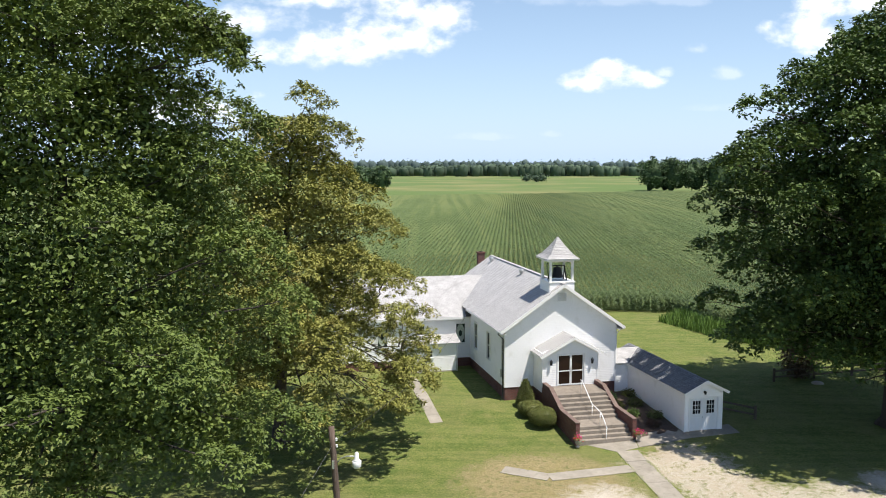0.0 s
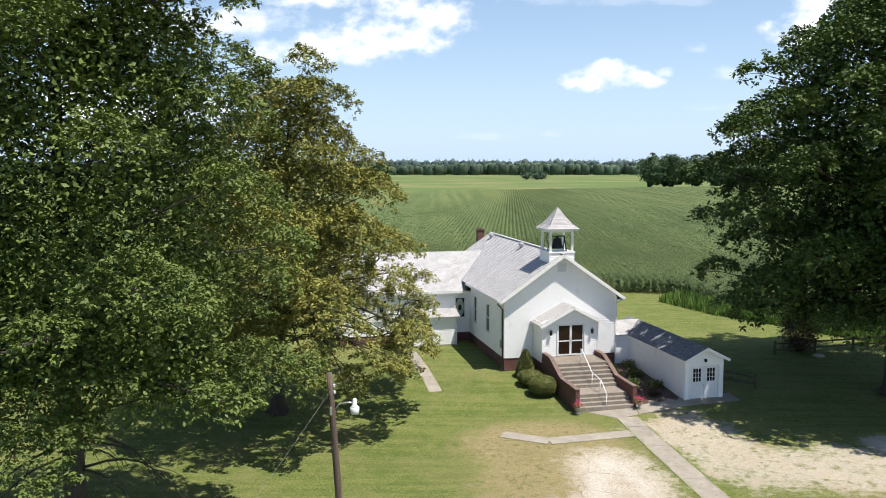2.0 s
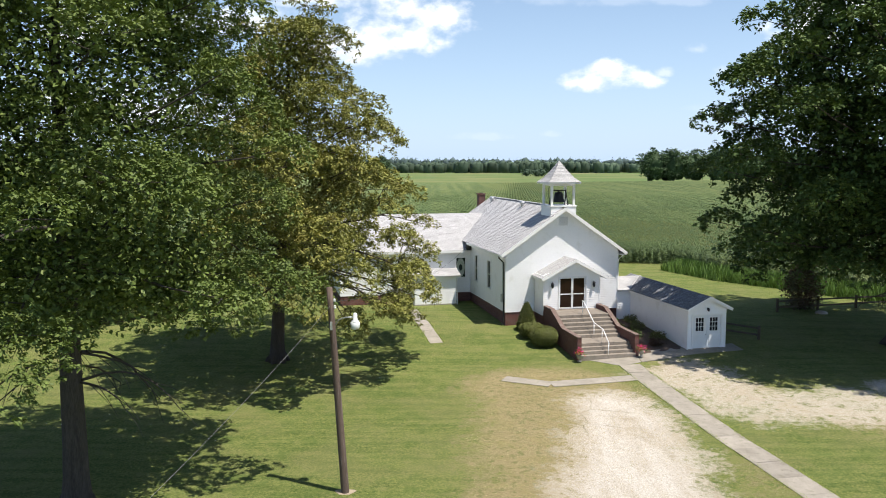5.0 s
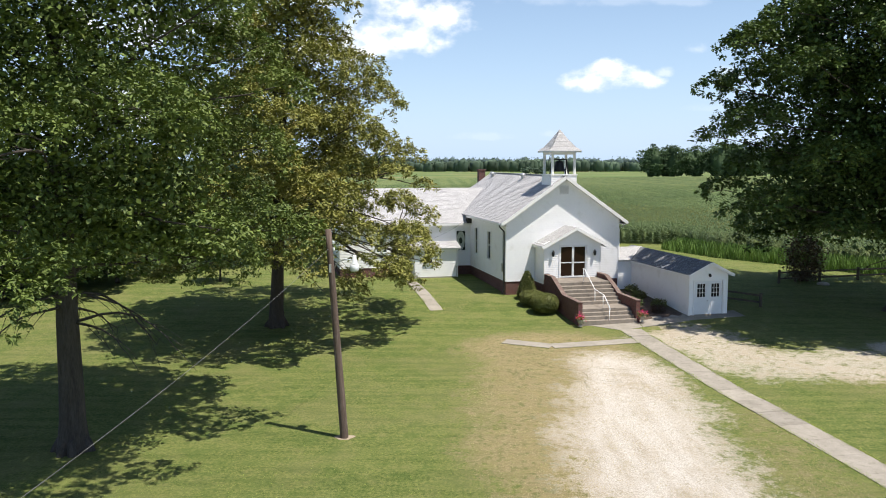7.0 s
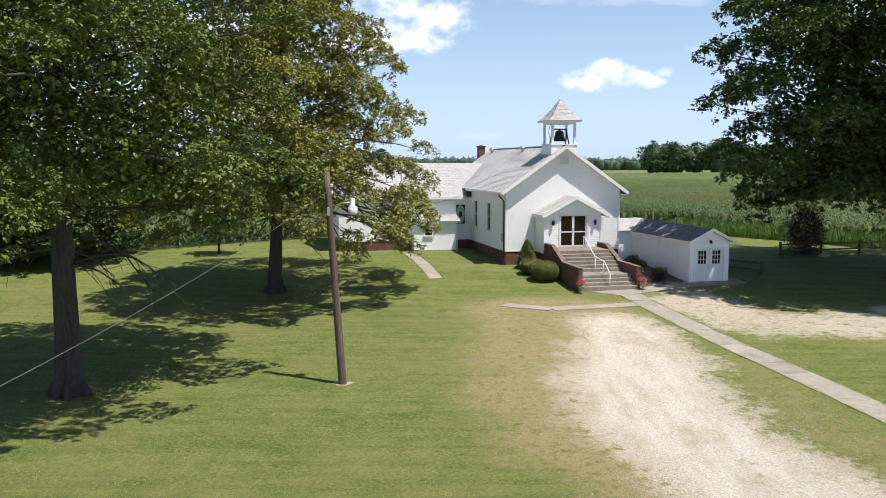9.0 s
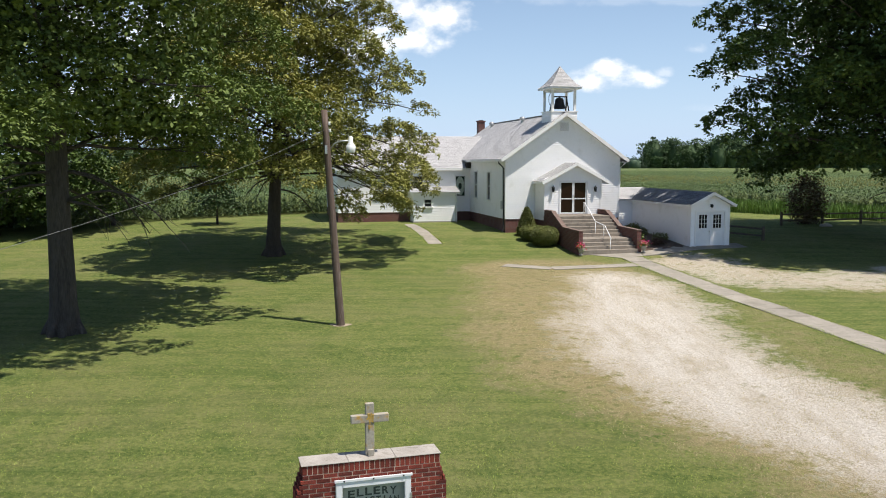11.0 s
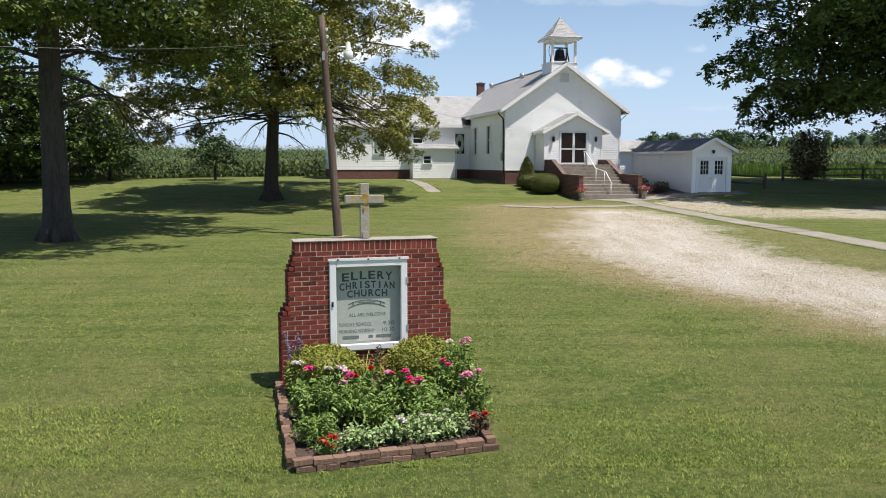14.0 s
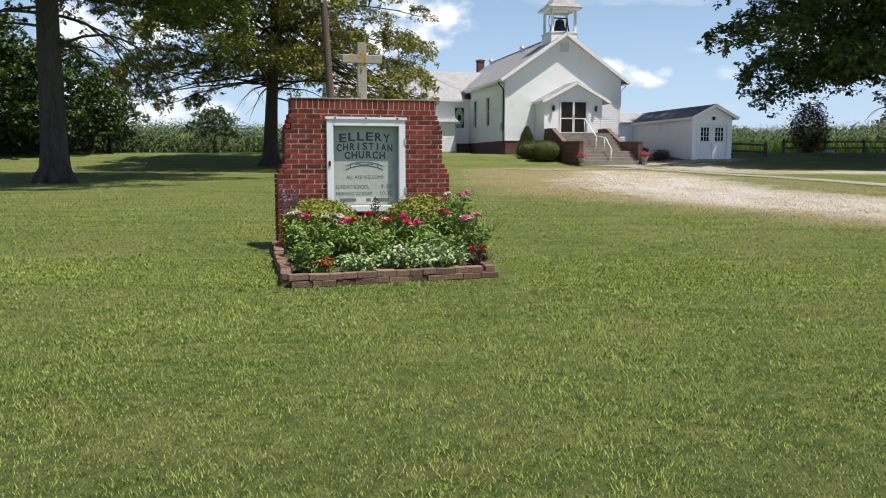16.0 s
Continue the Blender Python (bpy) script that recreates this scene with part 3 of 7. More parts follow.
def window(parent, origin, run, out, width, height, kind="sash"):
    """A framed opening: casing, sill and panes, its lower left corner at origin."""
    o, r, n = Vector(origin), Vector(run), Vector(out)
    z = Vector((0, 0, 1))
    w = part("window", bmesh.new(), TRIM, parent)
    bm = bmesh.new()
    t = 0.09
    for a, b in ((o + r * -t / 2, o + r * -t / 2 + z * height), (o + r * (width + t / 2), o + r * (width + t / 2) + z * height)):
        beam(bm, a + n * 0.03, b + n * 0.03, t, 0.1, n)
    beam(bm, o + r * -t + z * (height + t / 2) + n * 0.03, o + r * (width + t) + z * (height + t / 2) + n * 0.03, 0.1, t, z)
    part("casing", bm, TRIM, w)
    bm = bmesh.new()
    beam(bm, o + r * -0.13 + n * 0.06 - z * 0.03, o + r * (width + 0.13) + n * 0.06 - z * 0.03, 0.16, 0.06, z)
    part("sill", bm, TRIM, w)
    glass = STAIN if kind == "oval" else DARKGLASS
    for i in range(2):
        bm = bmesh.new()
        h0, h1 = (0.02, height / 2 - 0.02) if i == 0 else (height / 2 + 0.02, height - 0.02)
        beam(bm, o + r * width / 2 + z * h0 - n * 0.03, o + r * width / 2 + z * h1 - n * 0.03, width, 0.02, n)
        part("pane", bm, glass, w)
    if kind == "sash":
        bm = bmesh.new()
        beam(bm, o + z * height / 2, o + r * width + z * height / 2, 0.05, 0.05, z)
        part("meeting_rail", bm, TRIM, w)
    else:
        bm = bmesh.new()
        for k, (rx, rz) in enumerate(((0.42, 0.46), (0.28, 0.32))):
            pts = [o + r * (width / 2 + width * rx * math.cos(a)) + z * (height / 2 + height * rz * math.sin(a)) - n * (0.012 - 0.004 * k) for a in np.linspace(0, math.tau, 25)]
            tube(bm, pts, 0.035 if k == 0 else 0.02, 6, False)
        part("leading", bm, LEADED, w, "pale oval leading")
        bm = bmesh.new()
        ring = [bm.verts.new(o + r * (width / 2 + width * 0.40 * math.cos(a)) + z * (height / 2 + height * 0.44 * math.sin(a)) - n * 0.016) for a in np.linspace(0, math.tau, 24, endpoint=False)]
        bm.faces.new(ring)
        part("oval_pane", bm, LEADED, w, "pale textured oval glass")
        bm = bmesh.new()
        ring = [bm.verts.new(o + r * (width / 2 + width * 0.19 * math.cos(a)) + z * (height / 2 + height * 0.16 * math.sin(a)) - n * 0.008) for a in np.linspace(0, math.tau, 16, endpoint=False)]
        bm.faces.new(ring)
        part("medallion", bm, STAIN, w, "dark green glass medallion")
    return w


def build_church():
    ch = thing("church", CHURCH_POSE, "white clapboard country church with grey shingle roof and open belfry", "church")
    X, Y, Z = Vector((1, 0, 0)), Vector((0, 1, 0)), Vector((0, 0, 1))
    U0, U1, LEN, RIDGE, PEAK, EAVE = -0.15, 8.09, 17.4, 3.97, 10.22, 7.08
    slope = (PEAK - EAVE) / (RIDGE + 0.57)
    roofline = lambda z: (max(U0, RIDGE - (PEAK - 0.16 - z) / slope), min(U1, RIDGE + (PEAK - 0.16 - z) / slope)) if z > 7.0 else (U0, U1)
    base, plate = 3.05, 7.25
    wins = [(3.50, 4.25, 4.2, 6.15), (7.0, 7.75, 4.2, 6.15)]
    # walls
    bm = bmesh.new()
    wall_core(bm, (U0, 0, 0), X, -Y, U1 - U0, base, plate, 0.2)
    pts = [(U0, 0, plate), (U1, 0, plate), (RIDGE, 0, PEAK - 0.16)]
    for dy in (0.0,):
        v = [bm.verts.new((p[0], dy, p[2])) for p in pts] + [bm.verts.new((p[0], dy + 0.2, p[2])) for p in pts]
        for f in ((0, 1, 2), (5, 4, 3), (0, 2, 5, 3), (1, 4, 5, 2), (0, 3, 4, 1)):
            bm.faces.new([v[i] for i in f])
    wall_core(bm, (U0, 0.2, 0), Y, -X, LEN - 0.2, base, plate, 0.2, [(a - 0.2, b - 0.2, c, d) for a, b, c, d in wins])
    wall_core(bm, (U1, 0.2, 0), Y, X, LEN - 0.2, base, plate, 0.2)
    wall_core(bm, (U0 + 0.2, LEN, 0), X, Y, U1 - U0 - 0.4, base, plate + 1.2, 0.2)
    part("wall", bm, WHITE, ch)
    bm = bmesh.new()
    siding(bm, (0, 0, 0), X, -Y, base, PEAK - 0.2, roofline, [(1.9, 6.0, 3.0, 5.5)])
    part("front_siding", bm, WHITE, ch, "white lapped siding boards")
    bm = bmesh.new()
    siding(bm, (U0, 0, 0), Y, -X, base, plate, lambda z: (0.0, 9.3), [(a - 0.09, b + 0.09, c - 0.06, d + 0.09) for a, b, c, d in wins])
    part("side_siding", bm, WHITE, ch)
    bm = bmesh.new()
    siding(bm, (U1, 0, 0), Y, X, base, plate, lambda z: (0.0, LEN))
    part("side_siding", bm, WHITE, ch)
    for u in (U0, U1):
        s = -1 if u < 1 else 1
        bm = boxed(u - 0.03 if s < 0 else u - 0.08, u + 0.08 if s < 0 else u + 0.03, -0.035, 0.1, base, plate - 0.15)
        part("corner_board", bm, TRIM, ch)
    # brick base
    bm = bmesh.new()
    wall_core(bm, (U0 + 0.02, 0.02, 0), X, -Y, U1 - U0 - 0.04, 1.4, base, 0.25)
    wall_core(bm, (U0 + 0.02, 0.27, 0), Y, -X, LEN - 0.3, 1.4, base, 0.25)
    wall_core(bm, (U1 - 0.02, 0.27, 0), Y, X, LEN - 0.3, 1.4, base, 0.25)
    wall_core(bm, (U0 + 0.3, LEN - 0.02, 0), X, Y, U1 - U0 - 0.6, 1.4, base, 0.25)
    part("brick_base", bm, BRICKWALL, ch, "dark red brick foundation")
    for a, b, c, d in wins:
        window(ch, (U0, b, c), -Y, -X, b - a, d - c)
    # roof
    front, back = -0.46, LEN + 0.25
    bm = bmesh.new()
    eL, eR = RIDGE - (PEAK - EAVE) / slope, RIDGE + (PEAK - EAVE) / slope
    for e in (eL, eR):
        slab(bm, [(e, front, EAVE), (e, back, EAVE), (RIDGE, back, PEAK), (RIDGE, front, PEAK)], 0.13)
    part("roof_deck", bm, SOFFIT, ch, "white soffit and boards under the shingles")
    bm = bmesh.new()
    courses(bm, (eL - 0.03, front - 0.02, EAVE - 0.02), (eL - 0.03, back, EAVE - 0.02), (RIDGE, back, PEAK), (RIDGE, front - 0.02, PEAK))
    part("roof", bm, SHINGLE, ch, "weathered light grey shingles")
    bm = bmesh.new()
    courses(bm, (eR + 0.03, front - 0.02, EAVE - 0.02), (eR + 0.03, back, EAVE - 0.02), (RIDGE, back, PEAK), (RIDGE, front - 0.02, PEAK))
    part("roof", bm, SHINGLE, ch)
    bm = bmesh.new()
    beam(bm, (RIDGE, front - 0.02, PEAK + 0.02), (RIDGE, back, PEAK + 0.02), 0.26, 0.03)
    part("ridge_cap", bm, SHINGLE, ch)
    for e in (eL, eR):
        bm = bmesh.new()
        beam(bm, (e, front - 0.012, EAVE - 0.10), (RIDGE, front - 0.012, PEAK - 0.10), 0.03, 0.21)
        part("rake_board", bm, TRIM, ch)
        bm = bmesh.new()
        beam(bm, (e, front, EAVE - 0.11), (e, 8.88 if e < 0 else back, EAVE - 0.11), 0.03, 0.19)
        part("fascia", bm, TRIM, ch)
        bm = bmesh.new()
        x0, x1 = (e, U0) if e < 0 else (U1, e)
        box(bm, min(x0, x1), max(x0, x1), front + 0.01, 8.85 if e < 0 else back, EAVE - 0.22, EAVE - 0.19)
        part("soffit", bm, SOFFIT, ch)
        s = -1 if e < 0 else 1
        bm = bmesh.new()
        box(bm, e + s * 0.02 - 0.05, e + s * 0.02 + 0.07, front, 8.85 if e < 0 else back, EAVE - 0.16, EAVE - 0.05)
        part("gutter", bm, TRIM, ch)
        # downspout from the gutter, elbowed back to the corner
        bm = bmesh.new()
        w = U0 - 0.09 if e < 0 else U1 + 0.09
        tube(bm, [(e + s * 0.03, 0.08, EAVE - 0.15), (e + s * 0.03, 0.08, EAVE - 0.28), (w, 0.12, EAVE - 0.62), (w, 0.12, 2.35), (w + s * 0.15, 0.05, 2.2)], 0.045, 8)
        part("downspout", bm, TRIM if e > 0 else DARKBOX, ch)
    # electric service riser and meter on the shaded side
    bm = bmesh.new()
    tube(bm, [(U0 - 0.08, 0.42, 6.5), (U0 - 0.08, 0.42, 4.2)], 0.028, 8)
    part("service_riser", bm, GALV, ch)
    part("meter_box", boxed(U0 - 0.18, U0 - 0.03, 0.3, 0.56, 3.7, 4.25, bevel=0.02), GALV, ch)
    # dark box closing the side eave against the wing
    part("eave_return", boxed(eL + 0.02, U0 - 0.03, 8.86, 9.28, 6.42, EAVE - 0.05), DARKBOX, ch, "dark boarded eave end")
    # louvre in the gable
    bm = boxed(3.62, 4.32, -0.06, -0.02, 8.95, 9.6)
    lv = part("gable_louvre", bm, TRIM, ch)
    for i in range(8):
        bm = bmesh.new()
        z = 9.0 + i * 0.072
        beam(bm, (3.66, -0.075, z), (4.28, -0.075, z), 0.05, 0.012, (0, 0.7, 0.7))
        part("slat", bm, SOFFIT, lv)
    # roof vents
    for v, w in ((7.4, 1.0), (15.7, 1.0)):
        bm = bmesh.new()
        x = RIDGE - 0.5
        zr = PEAK - slope * 0.5
        lathe(bm, [(0.13, -0.25), (0.13, 0.20), (0.21, 0.22), (0.23, 0.32), (0.18, 0.42), (0.05, 0.46)], 14, (x, v, zr))
        part("roof_vent", bm, GALV, ch, "galvanised mushroom roof vent", smooth=False)
    # chimney behind the ridge
    bm = boxed(2.86, 3.44, 17.75, 18.33, 7.0, 10.42)
    chim = part("chimney", bm, BRICKWALL, ch, "dark brick chimney")
    part("chimney_cap", boxed(2.80, 3.50, 17.69, 18.39, 10.42, 10.52), BRICKWALL, chim)
    part("flue", boxed(3.0, 3.3, 17.9, 18.2, 10.52, 10.58), DARKBOX, chim)

    # ---- wing on the shaded side ----
    W0, WV, WB = -10.46, 9.3, 18.7
    wplate, wpeak, wridge = 6.45, 9.0, 14.0
    holes = [(-1.31, -0.58, 4.25, 5.8), (-7.6, -6.85, 4.25, 5.8), (-4.6, -3.9, 5.05, 5.8)]
    bm = bmesh.new()
    wall_core(bm, (W0, WV, 0), X, -Y, U0 - W0, base, wplate, 0.2, [(a - W0, b - W0, c, d) for a, b, c, d in holes])
    wall_core(bm, (W0, WV + 0.2, 0), Y, -X, WB - WV - 0.4, base, wplate, 0.2)
    wall_core(bm, (W0, WB, 0), X, Y, U0 - W0, base, wplate, 0.2)
    v = [bm.verts.new(p) for p in ((W0, WV, wplate), (W0, WB, wplate), (W0, wridge, wpeak - 0.14), (W0 + 0.2, WV, wplate), (W0 + 0.2, WB, wplate), (W0 + 0.2, wridge, wpeak - 0.14))]
    for f in ((0, 2, 1), (3, 4, 5), (0, 3, 5, 2), (1, 2, 5, 4), (0, 1, 4, 3)):
        bm.faces.new([v[i] for i in f])
    part("wing_wall", bm, WHITE, ch)
    bm = bmesh.new()
    siding(bm, (0, WV, 0), X, -Y, base, wplate, lambda z: (W0, U0), [(a - 0.09, b + 0.09, c - 0.06, d + 0.09) for a, b, c, d in holes])
    part("wing_siding", bm, WHITE, ch)
    bm = bmesh.new()
    wall_core(bm, (W0 + 0.02, WV + 0.02, 0), X, -Y, U0 - W0, 1.6, base, 0.25)
    wall_core(bm, (W0 + 0.02, WV + 0.27, 0), Y, -X, WB - WV - 0.3, 1.6, base, 0.25)
    wall_core(bm, (W0 + 0.3, WB - 0.02, 0), X, Y, U0 - W0 - 0.3, 1.6, base, 0.25)
    part("wing_brick_base", bm, BRICKWALL, ch)
    for a, b, c, d in holes[:2]:
        window(ch, (a, WV, c), X, -Y, b - a, d - c, "oval")
    a, b, c, d = holes[2]
    window(ch, (a, WV, c), X, -Y, b - a, d - c)
    join = RIDGE - (PEAK - wpeak) / slope
    bm = bmesh.new()
    slab(bm, [(W0 - 0.3, 8.95, 6.42), (U0, 8.95, 6.42), (join + 0.3, wridge, wpeak), (W0 - 0.3, wridge, wpeak)], 0.12)
    slab(bm, [(W0 - 0.3, 19.05, 6.42), (U0, 19.05, 6.42), (join + 0.3, wridge, wpeak), (W0 - 0.3, wridge, wpeak)], 0.12)
    part("wing_roof_deck", bm, SOFFIT, ch)
    for v0 in (8.93, 19.07):
        bm = bmesh.new()
        courses(bm, (W0 - 0.32, v0, 6.41), (U0, v0, 6.41), (join + 0.3, wridge, wpeak), (W0 - 0.32, wridge, wpeak))
        part("wing_roof", bm, SHINGLE, ch)
    bm = bmesh.new()
    beam(bm, (W0 - 0.3, 8.94, 6.33), (U0 - 0.42, 8.94, 6.33), 0.03, 0.17)
    part("wing_fascia", bm, TRIM, ch)

    # ---- stair porch before the wing ----
    P0, P1, PV, PB, PT = -4.89, -1.62, 8.0, 2.35, 4.62
    ph = [(-4.06, -3.52, 3.52, 4.06)]
    bm = bmesh.new()
    wall_core(bm, (P0, PV, 0), X, -Y, P1 - P0, PB, PT, 0.15, [(a - P0, b - P0, c, d) for a, b, c, d in ph])
    wall_core(bm, (P0, PV + 0.15, 0), Y, -X, 1.13, PB, PT + 0.05, 0.15)
    wall_core(bm, (P1, PV + 0.15, 0), Y, X, 1.13, PB, PT + 0.05, 0.15)
    part("porch_wall", bm, WHITE, ch)
    bm = bmesh.new()
    siding(bm, (0, PV, 0), X, -Y, PB + 0.08, PT, lambda z: (P0, P1), [(a - 0.07, b + 0.07, c - 0.05, d + 0.07) for a, b, c, d in ph])
    part("porch_siding", bm, WHITE, ch)
    bm = bmesh.new()
    siding(bm, (P1, PV, 0), Y, X, PB + 0.08, PT, lambda z: (0, 1.3))
    part("porch_siding", bm, WHITE, ch)
    a, b, c, d = ph[0]
    window(ch, (a, PV, c), X, -Y, b - a, d - c)
    bm = bmesh.new()
    slab(bm, [(P0 - 0.25, PV - 0.28, 4.62), (P1 + 0.3, PV - 0.28, 4.62), (P1 + 0.3, WV, 5.02), (P0 - 0.25, WV, 5.02)], 0.14)
    part("porch_roof_deck", bm, TRIM, ch)
    bm = bmesh.new()
    courses(bm, (P0 - 0.26, PV - 0.3, 4.61), (P1 + 0.31, PV - 0.3, 4.61), (P1 + 0.31, WV, 5.02), (P0 - 0.26, WV, 5.02))
    part("porch_roof", bm, SHINGLE, ch)
    bm = bmesh.new()
    tube(bm, [(P1 + 0.06, PV - 0.08, 4.55), (P1 + 0.06, PV - 0.08, 2.3)], 0.04, 8)
    part("downspout", bm, TRIM, ch)
    part("porch_footing", boxed(P0 - 0.03, P1 + 0.03, PV - 0.03, 9.3, 1.9, PB + 0.05), CAPSTONE, ch)

    # ---- entrance vestibule ----
    V0, V1, VF, FL = 1.95, 5.95, -1.8, 3.45
    vpk, vev, vc = 6.84, 5.62, 4.1
    vs = (vpk - vev) / (6.47 - vc)
    D0, D1, DT = 3.05, 4.93, 5.6
    line = lambda z: (max(V0, vc - (vpk - 0.14 - z) / vs), min(V1, vc + (vpk - 0.14 - z) / vs)) if z > 5.5 else (V0, V1)
    bm = bmesh.new()
    wall_core(bm, (V0, VF, 0), X, -Y, V1 - V0, FL, 5.75, 0.18, [(D0 - V0, D1 - V0, FL, DT)])
    v = [bm.verts.new((x, y, z)) for y in (VF, VF + 0.18) for x, z in ((V0, 5.75), (V1, 5.75), (vc, vpk - 0.13))]
    for f in ((0, 1, 2), (5, 4, 3), (0, 2, 5, 3), (1, 4, 5, 2), (0, 3, 4, 1)):
        bm.faces.new([v[i] for i in f])
    wall_core(bm, (V0, VF + 0.18, 0), Y, -X, -VF - 0.18, FL, 5.75, 0.18)
    wall_core(bm, (V1, VF + 0.18, 0), Y, X, -VF - 0.18, FL, 5.75, 0.18)
    part("vestibule_wall", bm, WHITE, ch)
    bm = bmesh.new()
    siding(bm, (0, VF, 0), X, -Y, FL, vpk - 0.2, line, [(D0 - 0.1, D1 + 0.1, FL - 0.1, DT + 0.08)])
    part("vestibule_siding", bm, WHITE, ch)
    bm = bmesh.new()
    siding(bm, (V0, VF, 0), Y, -X, FL - 0.4, 5.75, lambda z: (0, -VF))
    part("vestibule_siding", bm, WHITE, ch)
    bm = bmesh.new()
    siding(bm, (V1, VF, 0), Y, X, FL, 5.75, lambda z: (0, -VF))
    part("vestibule_siding", bm, WHITE, ch)
    for u in (V0 - 0.03, V1 - 0.07):
        part("corner_board", boxed(u, u + 0.1, VF - 0.035, VF + 0.08, FL - 0.05, 5.6), TRIM, ch)
    bm = bmesh.new()
    wall_core(bm, (V0 + 0.02, VF + 0.02, 0), X, -Y, V1 - V0 - 0.04, 1.5, FL - 0.1, 0.25)
    wall_core(bm, (V0 + 0.02, VF + 0.27, 0), Y, -X, -VF - 0.27, 1.5, FL - 0.4, 0.25)
    wall_core(bm, (V1 - 0.02, VF + 0.27, 0), Y, X, -VF - 0.27, 1.5, FL - 0.1, 0.25)
    part("vestibule_brick_base", bm, BRICKWALL, ch)
    fr = VF - 0.3
    bm = bmesh.new()
    for e in (1.75, 6.45):
        slab(bm, [(e, fr, vev - 0.02), (e, 0, vev - 0.02), (vc, 0, vpk), (vc, fr, vpk)], 0.11)
    part("vestibule_roof_deck", bm, SOFFIT, ch)
    for e in (1.73, 6.47):
        bm = bmesh.new()
        courses(bm, (e, fr - 0.02, vev - 0.03), (e, 0, vev - 0.03), (vc, 0, vpk), (vc, fr - 0.02, vpk))
        part("vestibule_roof", bm, SHINGLE, ch)
        bm = bmesh.new()
        beam(bm, (e, fr - 0.012, vev - 0.12), (vc, fr - 0.012, vpk - 0.09), 0.03, 0.18)
        part("rake_board", bm, TRIM, ch)
        bm = bmesh.new()
        s = 0.02 if e < 3 else -0.02
        beam(bm, (e + s, fr, vev - 0.11), (e + s, 0, vev - 0.11), 0.03, 0.15)
        part("fascia", bm, TRIM, ch)
    # double glazed doors
    dr = part("entrance_door", boxed(D0 - 0.06, D0, VF - 0.05, VF + 0.12, FL, DT + 0.06), ALU, ch, "white-framed double door with dark brown glass")
    part("jamb", boxed(D1, D1 + 0.06, VF - 0.05, VF + 0.12, FL, DT + 0.06), ALU, dr)
    part("head", boxed(D0, D1, VF - 0.05, VF + 0.12, DT, DT + 0.06), ALU, dr)
    mid = (D0 + D1) / 2
    for a, b in ((D0 + 0.01, mid - 0.005), (mid + 0.005, D1 - 0.01)):
        leaf = part("door_leaf", boxed(a, a + 0.07, VF + 0.0, VF + 0.05, FL + 0.02, DT - 0.01), ALU, dr)
        part("stile", boxed(b - 0.07, b, VF, VF + 0.05, FL + 0.02, DT - 0.01), ALU, leaf)
        for z0, z1 in ((FL + 0.02, FL + 0.12), (FL + 0.98, FL + 1.05), (DT - 0.08, DT - 0.01)):
            part("rail", boxed(a + 0.07, b - 0.07, VF + 0.002, VF + 0.048, z0, z1), ALU, leaf)
        for z0, z1 in ((FL + 0.12, FL + 0.98), (FL + 1.05, DT - 0.08)):
            part("pane", boxed(a + 0.07, b - 0.07, VF + 0.02, VF + 0.03, z0, z1), BROWNGLASS, leaf)
        x = b - 0.035 if a < mid - 0.5 else a + 0.035
        bm = bmesh.new()
        tube(bm, [(x, VF, FL + 0.95), (x, VF - 0.06, FL + 0.97), (x, VF - 0.06, FL + 1.22), (x, VF, FL + 1.24)], 0.012, 6)
        part("pull_handle", bm, GALV, leaf)
    for u in (2.53, 5.49):
        wl = part("wall_lantern", boxed(u - 0.05, u + 0.05, VF - 0.05, VF - 0.02, 5.04, 5.24), BLACKIRON, ch, "black wall lantern")
        bm = bmesh.new()
        lathe(bm, [(0.03, -0.2), (0.075, -0.18), (0.095, 0.06), (0.11, 0.08), (0.03, 0.17), (0.01, 0.2)], 8, (u, VF - 0.16, 5.12))
        part("lantern_body", bm, BLACKIRON, wl)
        bm = bmesh.new()
        tube(bm, [(u, VF - 0.03, 5.2), (u, VF - 0.1, 5.34), (u, VF - 0.16, 5.32)], 0.012, 6)
        part("bracket", bm, BLACKIRON, wl)

    # ---- belfry ----
    bc, bv, hb = 3.97, 0.95, 0.92
    bf = thing("belfry", Matrix.Identity(4), "", "")
    for k in list(bf.keys()):
        del bf[k]
    bf.parent = ch
    bf.name = "belfry"
    z0, z1, zt = 8.8, 10.32, 11.86
    bm = boxed(bc - hb, bc + hb, bv - hb, bv + hb, z0, z1 - 0.06)
    part("base", bm, WHITE, bf)
    bm = bmesh.new()
    for o, r, n in (((bc - hb, bv - hb, 0), X, -Y), ((bc - hb, bv - hb, 0), Y, -X), ((bc + hb, bv - hb, 0), Y, X), ((bc - hb, bv + hb, 0), X, Y)):
        siding(bm, o, r, n, z0, z1 - 0.1, lambda z: (0, 2 * hb), step=0.12)
    part("base_siding", bm, WHITE, bf)
    part("deck", boxed(bc - hb - 0.06, bc + hb + 0.06, bv - hb - 0.06, bv + hb + 0.06, z1 - 0.07, z1), TRIM, bf)
    for sx in (-1, 1):
        for sy in (-1, 1):
            x, y = bc + sx * 0.80, bv + sy * 0.80
            part("post", boxed(x - 0.075, x + 0.075, y - 0.075, y + 0.075, z1, zt - 0.05), TRIM, bf)
    bm = bmesh.new()
    for sx, sy, dx, dy in ((-1, -1, 1, 0), (1, -1, 0, 1), (1, 1, -1, 0), (-1, 1, 0, -1)):
        x, y = bc + sx * 0.80, bv + sy * 0.80
        beam(bm, (x, y, zt - 0.12), (x + 1.6 * dx, y + 1.6 * dy, zt - 0.12), 0.1, 0.14)
